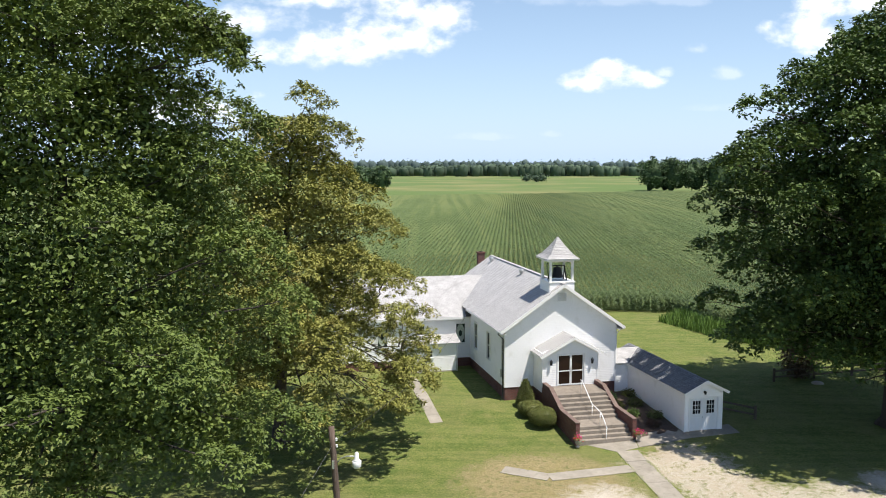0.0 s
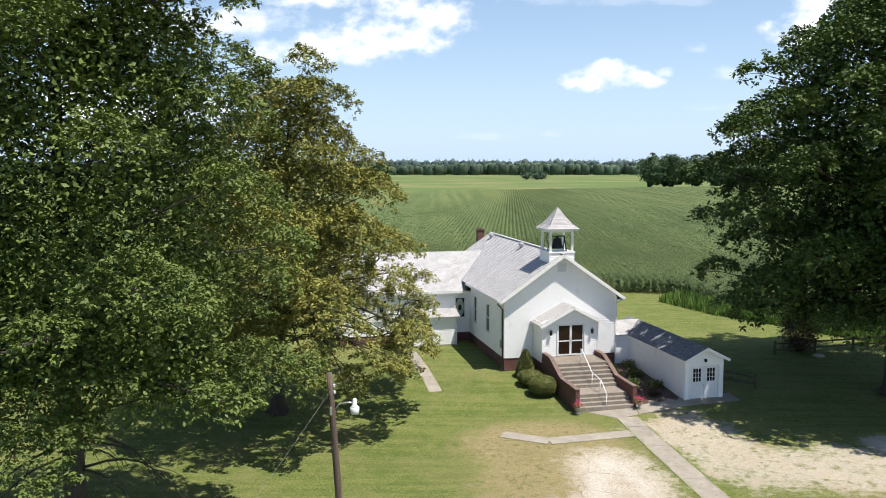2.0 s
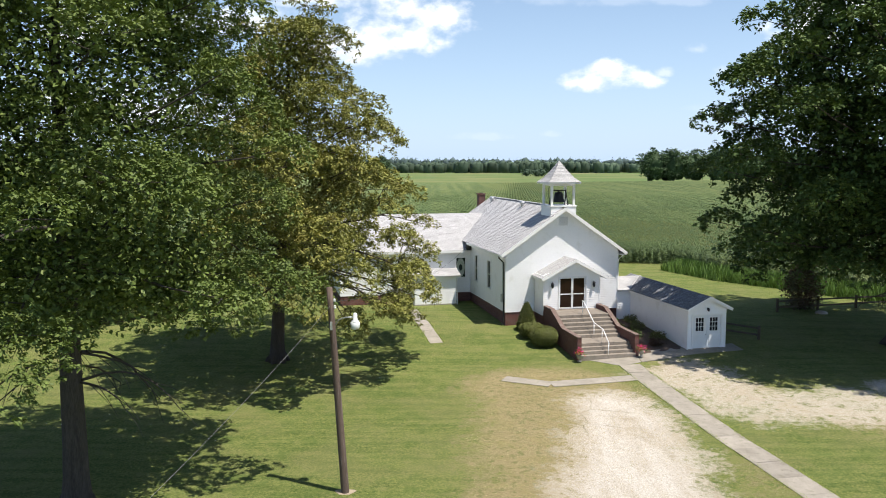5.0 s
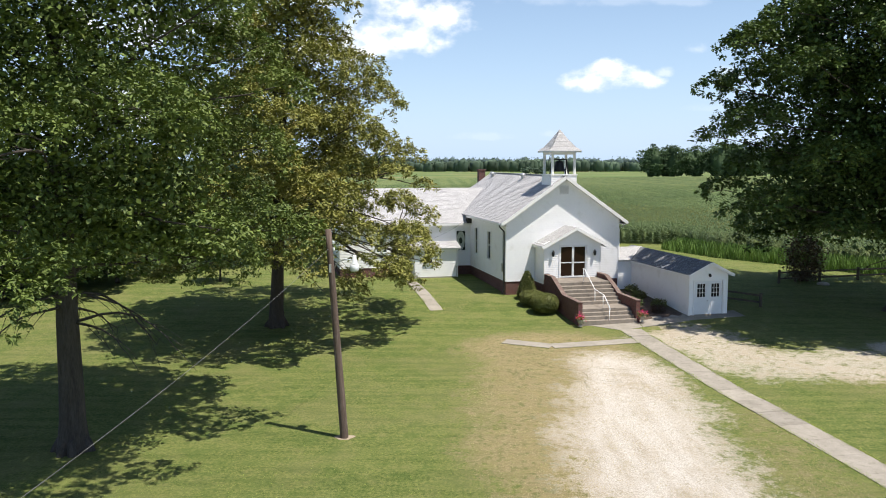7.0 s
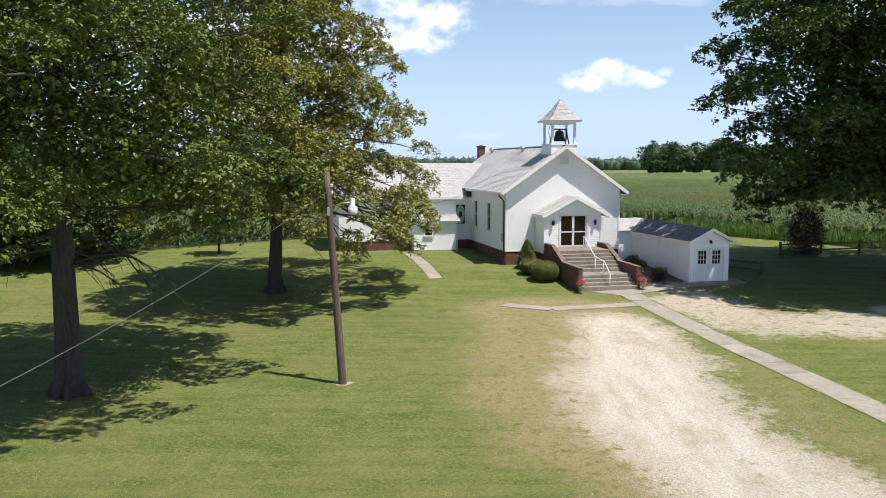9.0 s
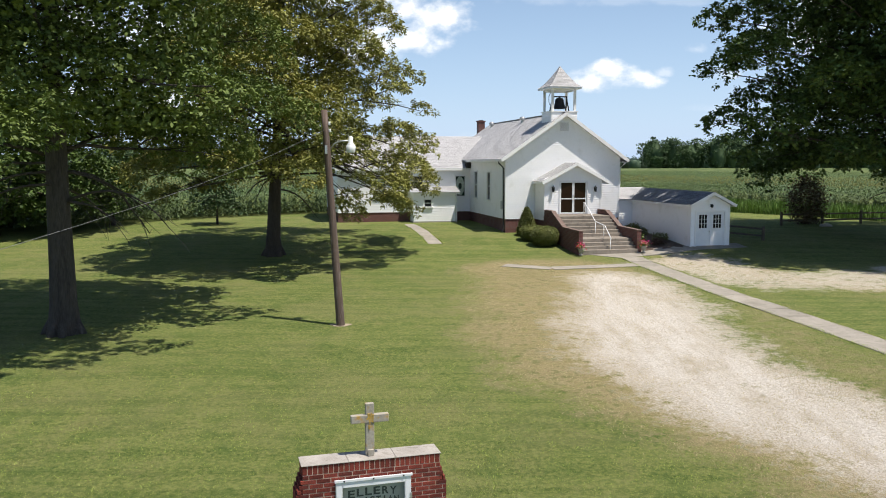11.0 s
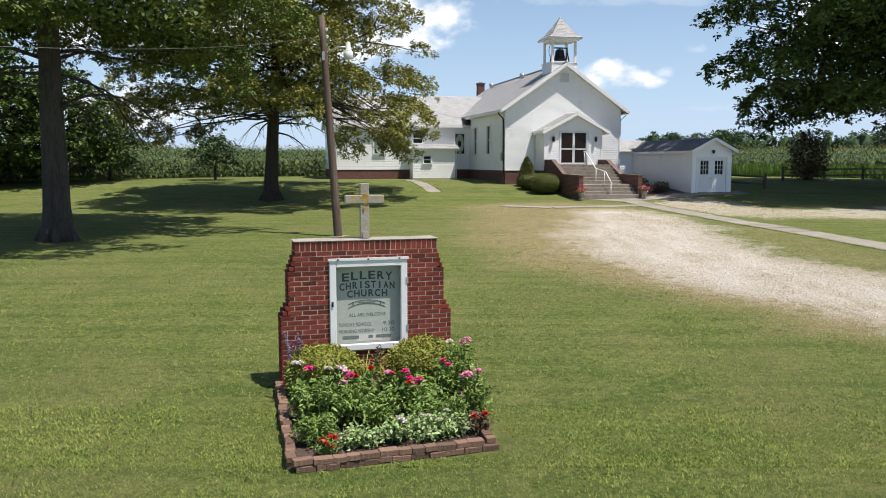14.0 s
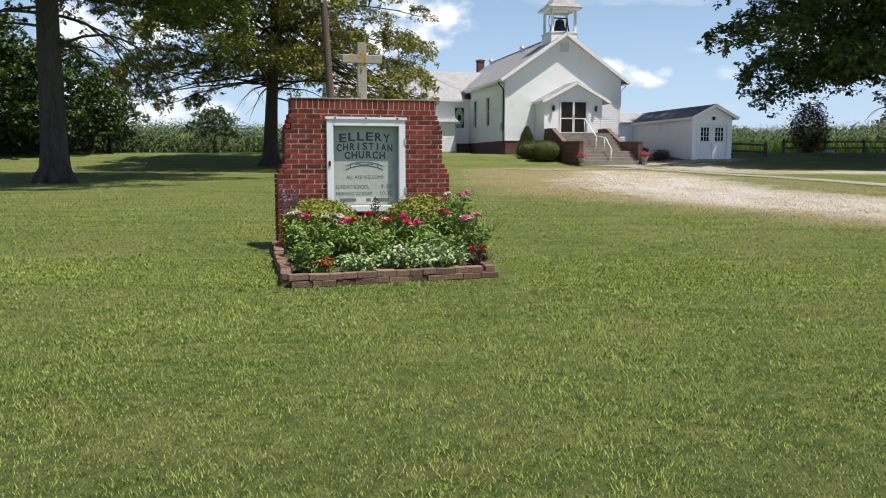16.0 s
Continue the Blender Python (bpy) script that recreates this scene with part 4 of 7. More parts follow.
    part("head_beam", bm, TRIM, bf)
    he = 1.17
    part("eave_board", boxed(bc - he, bc + he, bv - he, bv + he, zt - 0.05, zt + 0.05), TRIM, bf)
    prof = [(he + 0.02, zt + 0.05), (0.84, zt + 0.33), (0.42, zt + 0.88), (0.015, zt + 1.52)]
    bm = bmesh.new()
    for (r0, a0), (r1, a1) in zip(prof, prof[1:]):
        for k in range(4):
            ca, cb = k * math.pi / 2 + math.pi / 4, (k + 1) * math.pi / 2 + math.pi / 4
            q = math.sqrt(2)
            courses(bm, (bc + q * r0 * math.cos(ca), bv + q * r0 * math.sin(ca), a0), (bc + q * r0 * math.cos(cb), bv + q * r0 * math.sin(cb), a0),
                    (bc + q * r1 * math.cos(cb), bv + q * r1 * math.sin(cb), a1), (bc + q * r1 * math.cos(ca), bv + q * r1 * math.sin(ca), a1))
    part("spire_roof", bm, SHINGLE, bf, "flared pyramid roof of grey shingles")
    bell = lathe(bmesh.new(), [(0.49, 0.0), (0.47, 0.03), (0.375, 0.18), (0.315, 0.40), (0.295, 0.60), (0.23, 0.71), (0.06, 0.75), (0.06, 0.86)], 24, (bc, bv, z1 + 0.2))
    part("bell", bell, BLACKIRON, bf, "black cast-iron bell", smooth=True)
    bm = bmesh.new()
    for s in (-1, 1):
        for e in (-1, 1):
            tube(bm, [(bc + s * 0.58, bv + e * 0.3, z1), (bc + s * 0.54, bv + e * 0.06, z1 + 0.7), (bc + s * 0.52, bv, z1 + 1.0)], [0.045, 0.04, 0.05], 6)
    tube(bm, [(bc - 0.56, bv, z1 + 1.02), (bc + 0.56, bv, z1 + 1.02)], 0.045, 8)
    ring = [(bc - 0.62, bv + 0.42 * math.cos(a), z1 + 0.86 + 0.42 * math.sin(a)) for a in np.linspace(0, math.tau, 19)]
    part("bell_wheel", tube(bmesh.new(), ring, 0.022, 6, False), BLACKIRON, bf, smooth=True)
    part("bell_yoke", bm, BLACKIRON, bf)
    return ch


church = build_church()

# ---- trees ----


def leaf_cloud(centres, sizes, rng, droop=0.3, narrow=0.55, aim=None):
    """Bent leaf blades (two triangles each) at the centres, facing all ways but mostly upwards; aim: their own directions."""
    n = len(centres)
    d = rng.normal(size=(n, 3))
    if aim is not None:
        d = d * 0.35 + aim
    d[:, 2] = d[:, 2] * 0.6 - droop
    d /= np.linalg.norm(d, axis=1)[:, None] + 1e-9
    up = rng.normal(size=(n, 3)) * 0.5 + np.array([0, 0, 0.9]) + (0 if aim is None else aim * 0.6)
    side = np.cross(d, up)
    side /= np.linalg.norm(side, axis=1)[:, None] + 1e-9
    nrm = np.cross(side, d)
    s = sizes[:, None]
    a = centres - d * s * 0.5
    b = centres + side * s * narrow * 0.5 + nrm * s * 0.12
    c = centres + d * s * 0.5
    e = centres - side * s * narrow * 0.5 + nrm * s * 0.12
    verts = np.stack([a, b, c, e], 1).reshape(-1, 3)
    faces = np.arange(4 * n).reshape(-1, 4)
    return verts, faces


def crown_points(rng, n, clumps, spread, flat=0.5):
    """Leaf places gathered in clumps: flattened domes with gaps between."""
    c = clumps[rng.integers(0, len(clumps), n)]
    d = rng.normal(size=(n, 3))
    d[:, 2] = np.where(rng.uniform(size=n) < 0.6, np.abs(d[:, 2]), d[:, 2])
    d /= np.linalg.norm(d, axis=1)[:, None]
    r = rng.uniform(0.0, 1.0, n) ** 0.36
    return c[:, :3] + d * (r * c[:, 3])[:, None] * np.array([1, 1, flat]) + rng.normal(size=(n, 3)) * spread


def limb(bm, p, d, length, r0, r1, rng, sag=0.0, steps=6):
    pts, radii = [Vector(p)], [r0]
    d = Vector(d).normalized()
    for i in range(steps):
        d = (d + Vector(rng.normal(size=3) * 0.10) + Vector((0, 0, sag / steps))).normalized()
        pts.append(pts[-1] + d * length / steps)
        radii.append(r0 + (r1 - r0) * (i + 1) / steps)
    tube(bm, pts, radii, 7)
    return pts


def spread_sites(rng, n, draw, tries=14):
    """Places drawn one by one, each as far from the rest as a few tries allow; heights count half again."""
    pts = [draw()]
    for _ in range(n - 1):
        some = [draw() for _ in range(tries)]
        have = np.array([p[:3] for p in pts])
        gap = [np.min(np.linalg.norm((have - np.array(c[:3])) * (1, 1, 1.5), axis=1)) for c in some]
        pts.append(some[int(np.argmax(gap))])
    return pts


def bough_leaves(rng, c, out, rb, flat, droop, sprays, per, tuft):
    """Leaf places and directions on one bough: sprays over a flattened dome that hangs outwards."""
    m = max(6, int(sprays * rb * rb))
    d = rng.normal(size=(m, 3))
    d[:, 2] = np.where(rng.uniform(size=m) < 0.72, np.abs(d[:, 2]), d[:, 2] * 0.7)
    d /= np.linalg.norm(d, axis=1)[:, None]
    lobe = 1.0 + 0.28 * np.sin(3 * np.arctan2(d[:, 1], d[:, 0]) + rng.uniform(0, 6)) * (1 - np.abs(d[:, 2]))
    p = d * (rb * lobe * rng.uniform(0.35, 1.0, m) ** 0.45)[:, None] * np.array([1, 1, flat])
    p[:, 2] -= droop * (p[:, 0] * out[0] + p[:, 1] * out[1])
    p = p + np.array(c) + rng.normal(size=(m, 3)) * 0.06
    ray = rng.normal(size=(m, per, 3)) + d[:, None, :] * 0.7
    ray[..., 2] *= 0.7
    ray /= np.linalg.norm(ray, axis=2)[..., None]
    q = p[:, None, :] + ray * rng.uniform(0.3, 1.15, (m, per, 1)) * tuft
    return q.reshape(-1, 3), ray.reshape(-1, 3)


def build_tree(name, label, x, y, height, trunk_r, bare, profile, boughs, bough_r, sprays, per, size, leaf_mat, bark, seed, lean=(0, 0), group="", squash=(1, 1), flat=0.45, droop=0.16, tuft=0.24, closed=0, dead=0, second=None, core_reach=0.6, hang=(), uneven=0.45, lowest=0.6, wide=0.8):
    """A tree: flared trunk, limbs that rise to boughs, and on each bough a dome of leaf sprays. profile: (share of height, crown radius) pairs;
    second: (x, y, share of height, radius) of a second leader's head; closed: leaves of the shaded inner crown."""
    rng = np.random.default_rng(seed)
    z0 = gz(x, y)
    t = thing(name, pose(x, y, z0), label, "tree", group)
    hs, rs = zip(*profile)
    top = height * 0.93

    def axis(z):
        f = float(np.clip(z / top, 0, 1)) ** 1.3
        return Vector((lean[0] * f, lean[1] * f, z))

    bm = bmesh.new()
    pts = [axis(top * f) + Vector((*(rng.normal(size=2) * 0.12 * f), 0)) for f in np.linspace(0, 1, 12)]
    pts[0].z = -0.35
    rad = [trunk_r * (1.0 - 0.93 * f) * (1.0 + 0.55 * math.exp(-f * top / 0.6)) for f in np.linspace(0, 1, 12)]
    pts.insert(1, Vector((0, 0, 0.35)))
    rad.insert(1, trunk_r * 1.18)
    pts.insert(2, Vector((0, 0, 1.1)))
    rad.insert(2, trunk_r * 1.0)
    tube(bm, pts, rad, 16)
    # root flare
    for k in range(6):
        a = k * math.tau / 6 + rng.uniform(-0.3, 0.3)
        tube(bm, [(math.cos(a) * trunk_r * 0.6, math.sin(a) * trunk_r * 0.6, 0.75), (math.cos(a) * trunk_r * 1.25, math.sin(a) * trunk_r * 1.25, 0.15), (math.cos(a) * trunk_r * 1.8, math.sin(a) * trunk_r * 1.8, -0.25)], [trunk_r * 0.25, trunk_r * 0.36, trunk_r * 0.22], 7)
    part("trunk", bm, bark, t, smooth=True)

    def draw():
        z = bare + (height - bare) * rng.uniform(0.02, 0.985) ** 0.92
        a = rng.uniform(0, math.tau)
        full = float(np.interp(z / height, hs, rs))
        rb = min(bough_r * rng.uniform(1 - uneven, 1 + uneven), 0.35 * bough_r + full * 0.42)
        k = 1.0 if rng.uniform() < 0.74 else rng.uniform(0.35, 0.75)
        reach = max(0.0, full - rb * 0.75) * k * rng.uniform(0.90, 1.07)
        c = axis(z)
        return (c.x + math.cos(a) * reach * squash[0], c.y + math.sin(a) * reach * squash[1], z - rb * flat * 0.5, rb, a)

    sites = spread_sites(rng, boughs, draw)
    if second:
        sx2, sy2, f2, r2 = second
        for k in range(12):
            a, q = rng.uniform(0, math.tau), rng.uniform(0, 1)
            w = r2 * (1 - q) ** 0.6
            sites.append((sx2 + math.cos(a) * w, sy2 + math.sin(a) * w, height * f2 - (1 - q) * r2 * 1.8, bough_r * 0.62, a))
    # low boughs that hang out over the lawn: direction, share of the reach, height, radius
    for a, k, z, rb in hang:
        full = float(np.interp(z / height, hs, rs))
        sites.append((math.cos(a) * full * k * squash[0], math.sin(a) * full * k * squash[1], z, rb, a))
    ps, rays, paths = [], [], []
    for sx, sy, sz, rb, a in sorted(sites, key=lambda c: -math.hypot(c[0], c[1])):
        goal = Vector((sx, sy, sz))
        reach = math.hypot(sx, sy)
        start = axis(max(bare * rng.uniform(0.92, 1.9), min(sz - reach * rng.uniform(0.15, 0.45), top * 0.9)))
        r0 = trunk_r * (0.07 + 0.14 * reach / max(rs)) * (1.05 - 0.6 * start.z / height)
        # the later, inner boughs leave from a limb that passes near
        near = min(((q - goal).length + 0.4 * abs(q.z - goal.z), i, q) for i, path in enumerate(paths) for q in path[2:5]) if paths else None
        if near and near[0] < (start - goal).length * 0.45 and near[2].z < goal.z + 0.5:
            start, r0 = near[2], min(r0, trunk_r * 0.11)
        mid = start.lerp(goal, 0.5) + Vector((rng.normal() * 0.2, rng.normal() * 0.2, 0.10 * reach * rng.uniform(0.2, 1.0)))
        path = []
        for i in range(7):
            f = i / 6
            q = start * (1 - f) ** 2 + mid * 2 * f * (1 - f) + goal * f * f
            path.append(q + Vector(rng.normal(size=3) * 0.05 * (0 < i)))
        bm = bmesh.new()
        tube(bm, path, [r0 * (1 - f) + 0.018 * f for f in np.linspace(0, 1, 7)], 7)
        for k in range(4):
            ang = a + (-1) ** k * rng.uniform(0.5, 1.4)
            limb(bm, path[3 + k % 4], (math.cos(ang), math.sin(ang), rng.uniform(-0.15, 0.35)), rb * rng.uniform(0.6, 1.0), max(0.014, r0 * 0.3), 0.008, rng, steps=3)
        part("limb", bm, bark, t, smooth=True)
        paths.append(path)
        p, ray = bough_leaves(rng, goal, (math.cos(a), math.sin(a)), rb, flat, droop, sprays, per, tuft)
        ps.append(p)
        rays.append(ray)
    p, ray = np.concatenate(ps), np.concatenate(rays)
    ok = p[:, 2] > min([bare * lowest] + [h[2] - h[3] for h in hang])
    p, ray = p[ok], ray[ok]
    quads_object("crown", *leaf_cloud(p, size * rng.uniform(0.65, 1.35, len(p)), rng, narrow=wide, aim=ray), leaf_mat, t)
    # sprays in the shaded heart of the crown
    if closed:
        z = bare * 1.15 + (height * 0.92 - bare * 1.15) * rng.uniform(0.0, 1.0, closed)
        a, rr = rng.uniform(0, math.tau, closed), np.interp(z / height, hs, rs) * core_reach * np.sqrt(rng.uniform(0.02, 1, closed))
        ax = np.array([tuple(axis(q)) for q in z]).reshape(-1, 3)
        p = np.stack([ax[:, 0] + np.cos(a) * rr * squash[0], ax[:, 1] + np.sin(a) * rr * squash[1], z], 1)
        quads_object("inner_crown", *leaf_cloud(p, size * rng.uniform(1.0, 1.5, closed), rng, narrow=0.65), leaf_mat, t)
    for i in range(dead):
        bm = bmesh.new()
        a = rng.uniform(0, math.tau)
        st = axis(bare * rng.uniform(0.75, 1.05))
        path = limb(bm, st, (math.cos(a), math.sin(a), 0.25), rng.uniform(2.5, 4.6), 0.06, 0.015, rng, sag=-1.1, steps=7)
        for q in path[2:]:
            limb(bm, q, Vector((math.cos(a), math.sin(a), -0.9)) + Vector(rng.normal(size=3) * 0.5), rng.uniform(0.6, 1.5), 0.014, 0.005, rng, sag=-0.5, steps=4)
        part("dead_branch", bm, bark, t, "bare drooping dead branch", smooth=True)
    return t


rh = np.random.default_rng(4)
build_tree("oak_tree", "tall green oak with dense crown and flared grey trunk on lawn", -13.2, 28.7, 27.0, 0.45, 6.1,
           ((0.18, 6.8), (0.26, 8.4), (0.42, 8.9), (0.58, 8.5), (0.70, 7.7), (0.80, 6.4), (0.88, 5.0), (0.95, 3.2), (1.0, 1.4)), 82, 1.70, 56, 16, 0.165, LEAF_A, BARKLIGHT, 11,
           (-0.2, 0.3), "large lawn trees", flat=0.60, droop=0.24, tuft=0.19, closed=64000, dead=9, second=(4.6, -1.2, 0.865, 1.9), uneven=0.45, core_reach=0.66, lowest=0.84, wide=0.46)
build_tree("oak_tree", "yellowing green oak with dark trunk and drooping lower boughs on lawn", -9.95, 48.7, 21.4, 0.42, 4.6,
           ((0.08, 7.2), (0.18, 8.6), (0.34, 9.0), (0.48, 8.1), (0.62, 6.7), (0.76, 4.8), (0.88, 3.4), (0.95, 2.5), (1.0, 1.6)), 84, 1.45, 48, 16, 0.19, LEAF_B, BARK, 23,
           (1.6, -1.8), "large lawn trees", squash=(1.0, 1.10), flat=0.60, droop=0.30, tuft=0.22, closed=18000, dead=5, uneven=0.5, core_reach=0.6, wide=0.44,
           hang=[(rh.uniform(-1.4, 0.6), rh.uniform(0.75, 1.1), rh.uniform(2.4, 4.4), rh.uniform(0.6, 1.0)) for _ in range(15)] + [(rh.uniform(2.4, 4.2), rh.uniform(0.6, 0.85), rh.uniform(3.4, 4.6), rh.uniform(0.6, 0.9)) for _ in range(6)])
build_tree("maple_tree", "broad dark green maple shading the gravel lot beside the church", 28.9, 51.6, 27.2, 0.62, 4.4,
           ((0.12, 8.2), (0.22, 10.7), (0.36, 12.0), (0.52, 12.2), (0.66, 11.5), (0.80, 9.6), (0.89, 7.2), (0.96, 4.4), (1.0, 2.0)), 122, 2.1, 30, 11, 0.27, LEAF_R, BARK, 37,
           (0, 0), "large lawn trees", squash=(1.0, 0.99), flat=0.66, droop=0.22, tuft=0.30, closed=40000, dead=4, core_reach=0.72, lowest=0.7, wide=0.6)

# ---- store range beside the church ----


def build_store():
    st = thing("store_building", CHURCH_POSE, "low white siding store with dark shingle roof and double doors", "shed")
    X, Y = Vector((1, 0, 0)), Vector((0, 1, 0))
    G0, G1, GF, GB, ZB, ZE = 9.15, 11.74, -7.9, 2.6, 1.55, 4.22
    pk, pu = 5.07, 10.47
    sl = (pk - 4.32) / (pu - 8.98)
    line = lambda z: (max(G0, pu - (pk - 0.12 - z) / sl), min(G1, pu + (pk - 0.12 - z) / sl)) if z > 4.15 else (G0, G1)
    D0, D1, DT = 9.50, 11.42, 3.86
    bm = bmesh.new()
    wall_core(bm, (G0, GF, 0), X, -Y, G1 - G0, ZB, 4.3, 0.14, [(D0 - G0, D1 - G0, ZB + 0.2, DT)])
    v = [bm.verts.new((x, y, z)) for y in (GF, GF + 0.14) for x, z in ((G0, 4.3), (G1, 4.3), (pu, pk - 0.11))]
    for f in ((0, 1, 2), (5, 4, 3), (0, 2, 5, 3), (1, 4, 5, 2), (0, 3, 4, 1)):
        bm.faces.new([v[i] for i in f])
    wall_core(bm, (G0, GF + 0.14, 0), Y, -X, 8.0, ZB, 4.3, 0.14)
    wall_core(bm, (G1, GF + 0.14, 0), Y, X, GB - GF - 0.28, ZB, 4.3, 0.14)
    wall_core(bm, (8.12, GB, 0), X, Y, G1 - 8.12, ZB, 4.3, 0.14)
    wall_core(bm, (8.12, 0.1, 0), X, -Y, G0 - 8.12, ZB, 4.3, 0.14)
    part("wall", bm, WHITE, st)
    for o, r, n, a, b, ext, holes in (((0, GF, 0), X, -Y, ZB + 0.25, pk - 0.15, line, [(D0 - 0.1, D1 + 0.1, ZB, DT + 0.09)]),
                                      ((G0, GF, 0), Y, -X, ZB + 0.25, 4.25, lambda z: (0, 8.0), []),
                                      ((G1, GF, 0), Y, X, ZB + 0.25, 4.25, lambda z: (0, GB - GF), []),
                                      ((0, 0.1, 0), X, -Y, ZB + 0.25, 4.25, lambda z: (8.14, G0), [])):
        bm = bmesh.new()
        siding(bm, o, r, n, a, b, ext, holes)
        part("siding", bm, WHITE, st)
    for u, v0 in ((G0 - 0.03, GF - 0.03), (G1 - 0.07, GF - 0.03)):
        part("corner_board", boxed(u, u + 0.1, v0, v0 + 0.1, ZB + 0.2, 4.2), TRIM, st)
    bm = bmesh.new()
    fr = GF - 0.35
    for e in (8.95, 11.99):
        slab(bm, [(e, fr, 4.31), (e, GB + 0.2, 4.31), (pu, GB + 0.2, pk), (pu, fr, pk)], 0.1)
    part("roof_deck", bm, SOFFIT, st)
    for e in (8.93, 12.01):
        bm = bmesh.new()
        courses(bm, (e, fr - 0.02, 4.30), (e, GB + 0.2, 4.30), (pu, GB + 0.2, pk), (pu, fr - 0.02, pk))
        part("roof", bm, SHINGLE_DARK, st, "dark grey shingles")
        bm = bmesh.new()
        beam(bm, (e, fr - 0.012, 4.22), (pu, fr - 0.012, pk - 0.08), 0.03, 0.17)
        part("rake_board", bm, TRIM, st)
        bm = bmesh.new()
        s = 0.03 if e < 10 else -0.03
        beam(bm, (e + s, fr, 4.22), (e + s, 0.0 if e < 10 else GB, 4.22), 0.03, 0.13)
        part("fascia", bm, TRIM, st)
    # linking roof with paler shingles
    bm = bmesh.new()
    lk = 1.35
    slab(bm, [(8.1, -0.15, 4.32), (9.1, -0.15, 4.32), (pu, lk, pk + 0.012), (8.1, lk, pk + 0.012)], 0.1)
    slab(bm, [(8.1, GB + 0.2, 4.32), (9.1, GB + 0.2, 4.32), (pu, lk, pk + 0.012), (8.1, lk, pk + 0.012)], 0.1)
    part("link_roof_deck", bm, SOFFIT, st)
    bm = bmesh.new()
    courses(bm, (8.1, -0.17, 4.32), (9.0, -0.17, 4.32), (pu + 0.1, lk, pk + 0.02), (8.1, lk, pk + 0.02))
    part("link_roof", bm, SHINGLE, st, "pale grey shingles")
    # doors
    dr = part("double_door", boxed(D0 - 0.08, D0, GF - 0.04, GF + 0.1, ZB + 0.2, DT + 0.08), TRIM, st, "white double door with small panes")
    part("jamb", boxed(D1, D1 + 0.08, GF - 0.04, GF + 0.1, ZB + 0.2, DT + 0.08), TRIM, dr)
    part("head", boxed(D0, D1, GF - 0.04, GF + 0.1, DT, DT + 0.08), TRIM, dr)
    mid = (D0 + D1) / 2
    for a, b in ((D0 + 0.01, mid - 0.006), (mid + 0.006, D1 - 0.01)):
        w0, w1, y0, y1 = a + 0.2, b - 0.2, 2.86, 3.70
        bm = bmesh.new()
        wall_core(bm, (a, GF + 0.01, 0), X, -Y, b - a, ZB + 0.25, DT - 0.01, 0.05, [(w0 - a, w1 - a, y0, y1)])
        lf = part("door_leaf", bm, ALU, dr)
        for i in range(3):
            for j in range(3):
                x0, x1 = w0 + (w1 - w0) * i / 3, w0 + (w1 - w0) * (i + 1) / 3
                z0, z1 = y0 + (y1 - y0) * j / 3, y0 + (y1 - y0) * (j + 1) / 3
                part("pane", boxed(x0 + 0.012, x1 - 0.012, GF + 0.03, GF + 0.036, z0 + 0.012, z1 - 0.012), DARKGLASS, lf)
        bm = bmesh.new()
        for i in range(1, 3):
            x = w0 + (w1 - w0) * i / 3
            box(bm, x - 0.012, x + 0.012, GF + 0.012, GF + 0.045, y0, y1)
            z = y0 + (y1 - y0) * i / 3
            box(bm, w0, w1, GF + 0.014, GF + 0.043, z - 0.012, z + 0.012)
        part("glazing_bars", bm, TRIM, lf)
        part("lower_panel", boxed(a + 0.16, b - 0.16, GF - 0.008, GF + 0.012, 2.0, 2.66, bevel=0.005), ALU, lf)
    bm = bmesh.new()
    lathe(bm, [(0.03, 0), (0.04, 0.03), (0.04, 0.06), (0.02, 0.08)], 10, (mid - 0.08, GF - 0.05, 2.62))
    part("door_knob", bm, GALV, dr)
    wl = part("wall_lantern", boxed(pu - 0.05, pu + 0.05, GF - 0.06, GF - 0.02, 4.18, 4.32), BLACKIRON, st, "small dark wall lantern")
    bm = bmesh.new()
    lathe(bm, [(0.03, -0.1), (0.07, -0.08), (0.08, 0.05), (0.02, 0.12)], 8, (pu, GF - 0.14, 4.22))
    part("lantern_body", bm, BLACKIRON, wl)
    part("footing", boxed(G0 - 0.02, G1 + 0.02, GF - 0.02, GB, 1.2, ZB + 0.22), CAPSTONE, st)
    return st


build_store()

# ---- entrance steps ----
COPING = surface("weathered_coping", (0.19, 0.13, 0.11), (0.115, 0.078, 0.066), 0.9, 3, 30, 0.4, dirt=(0.26, 0.23, 0.20))


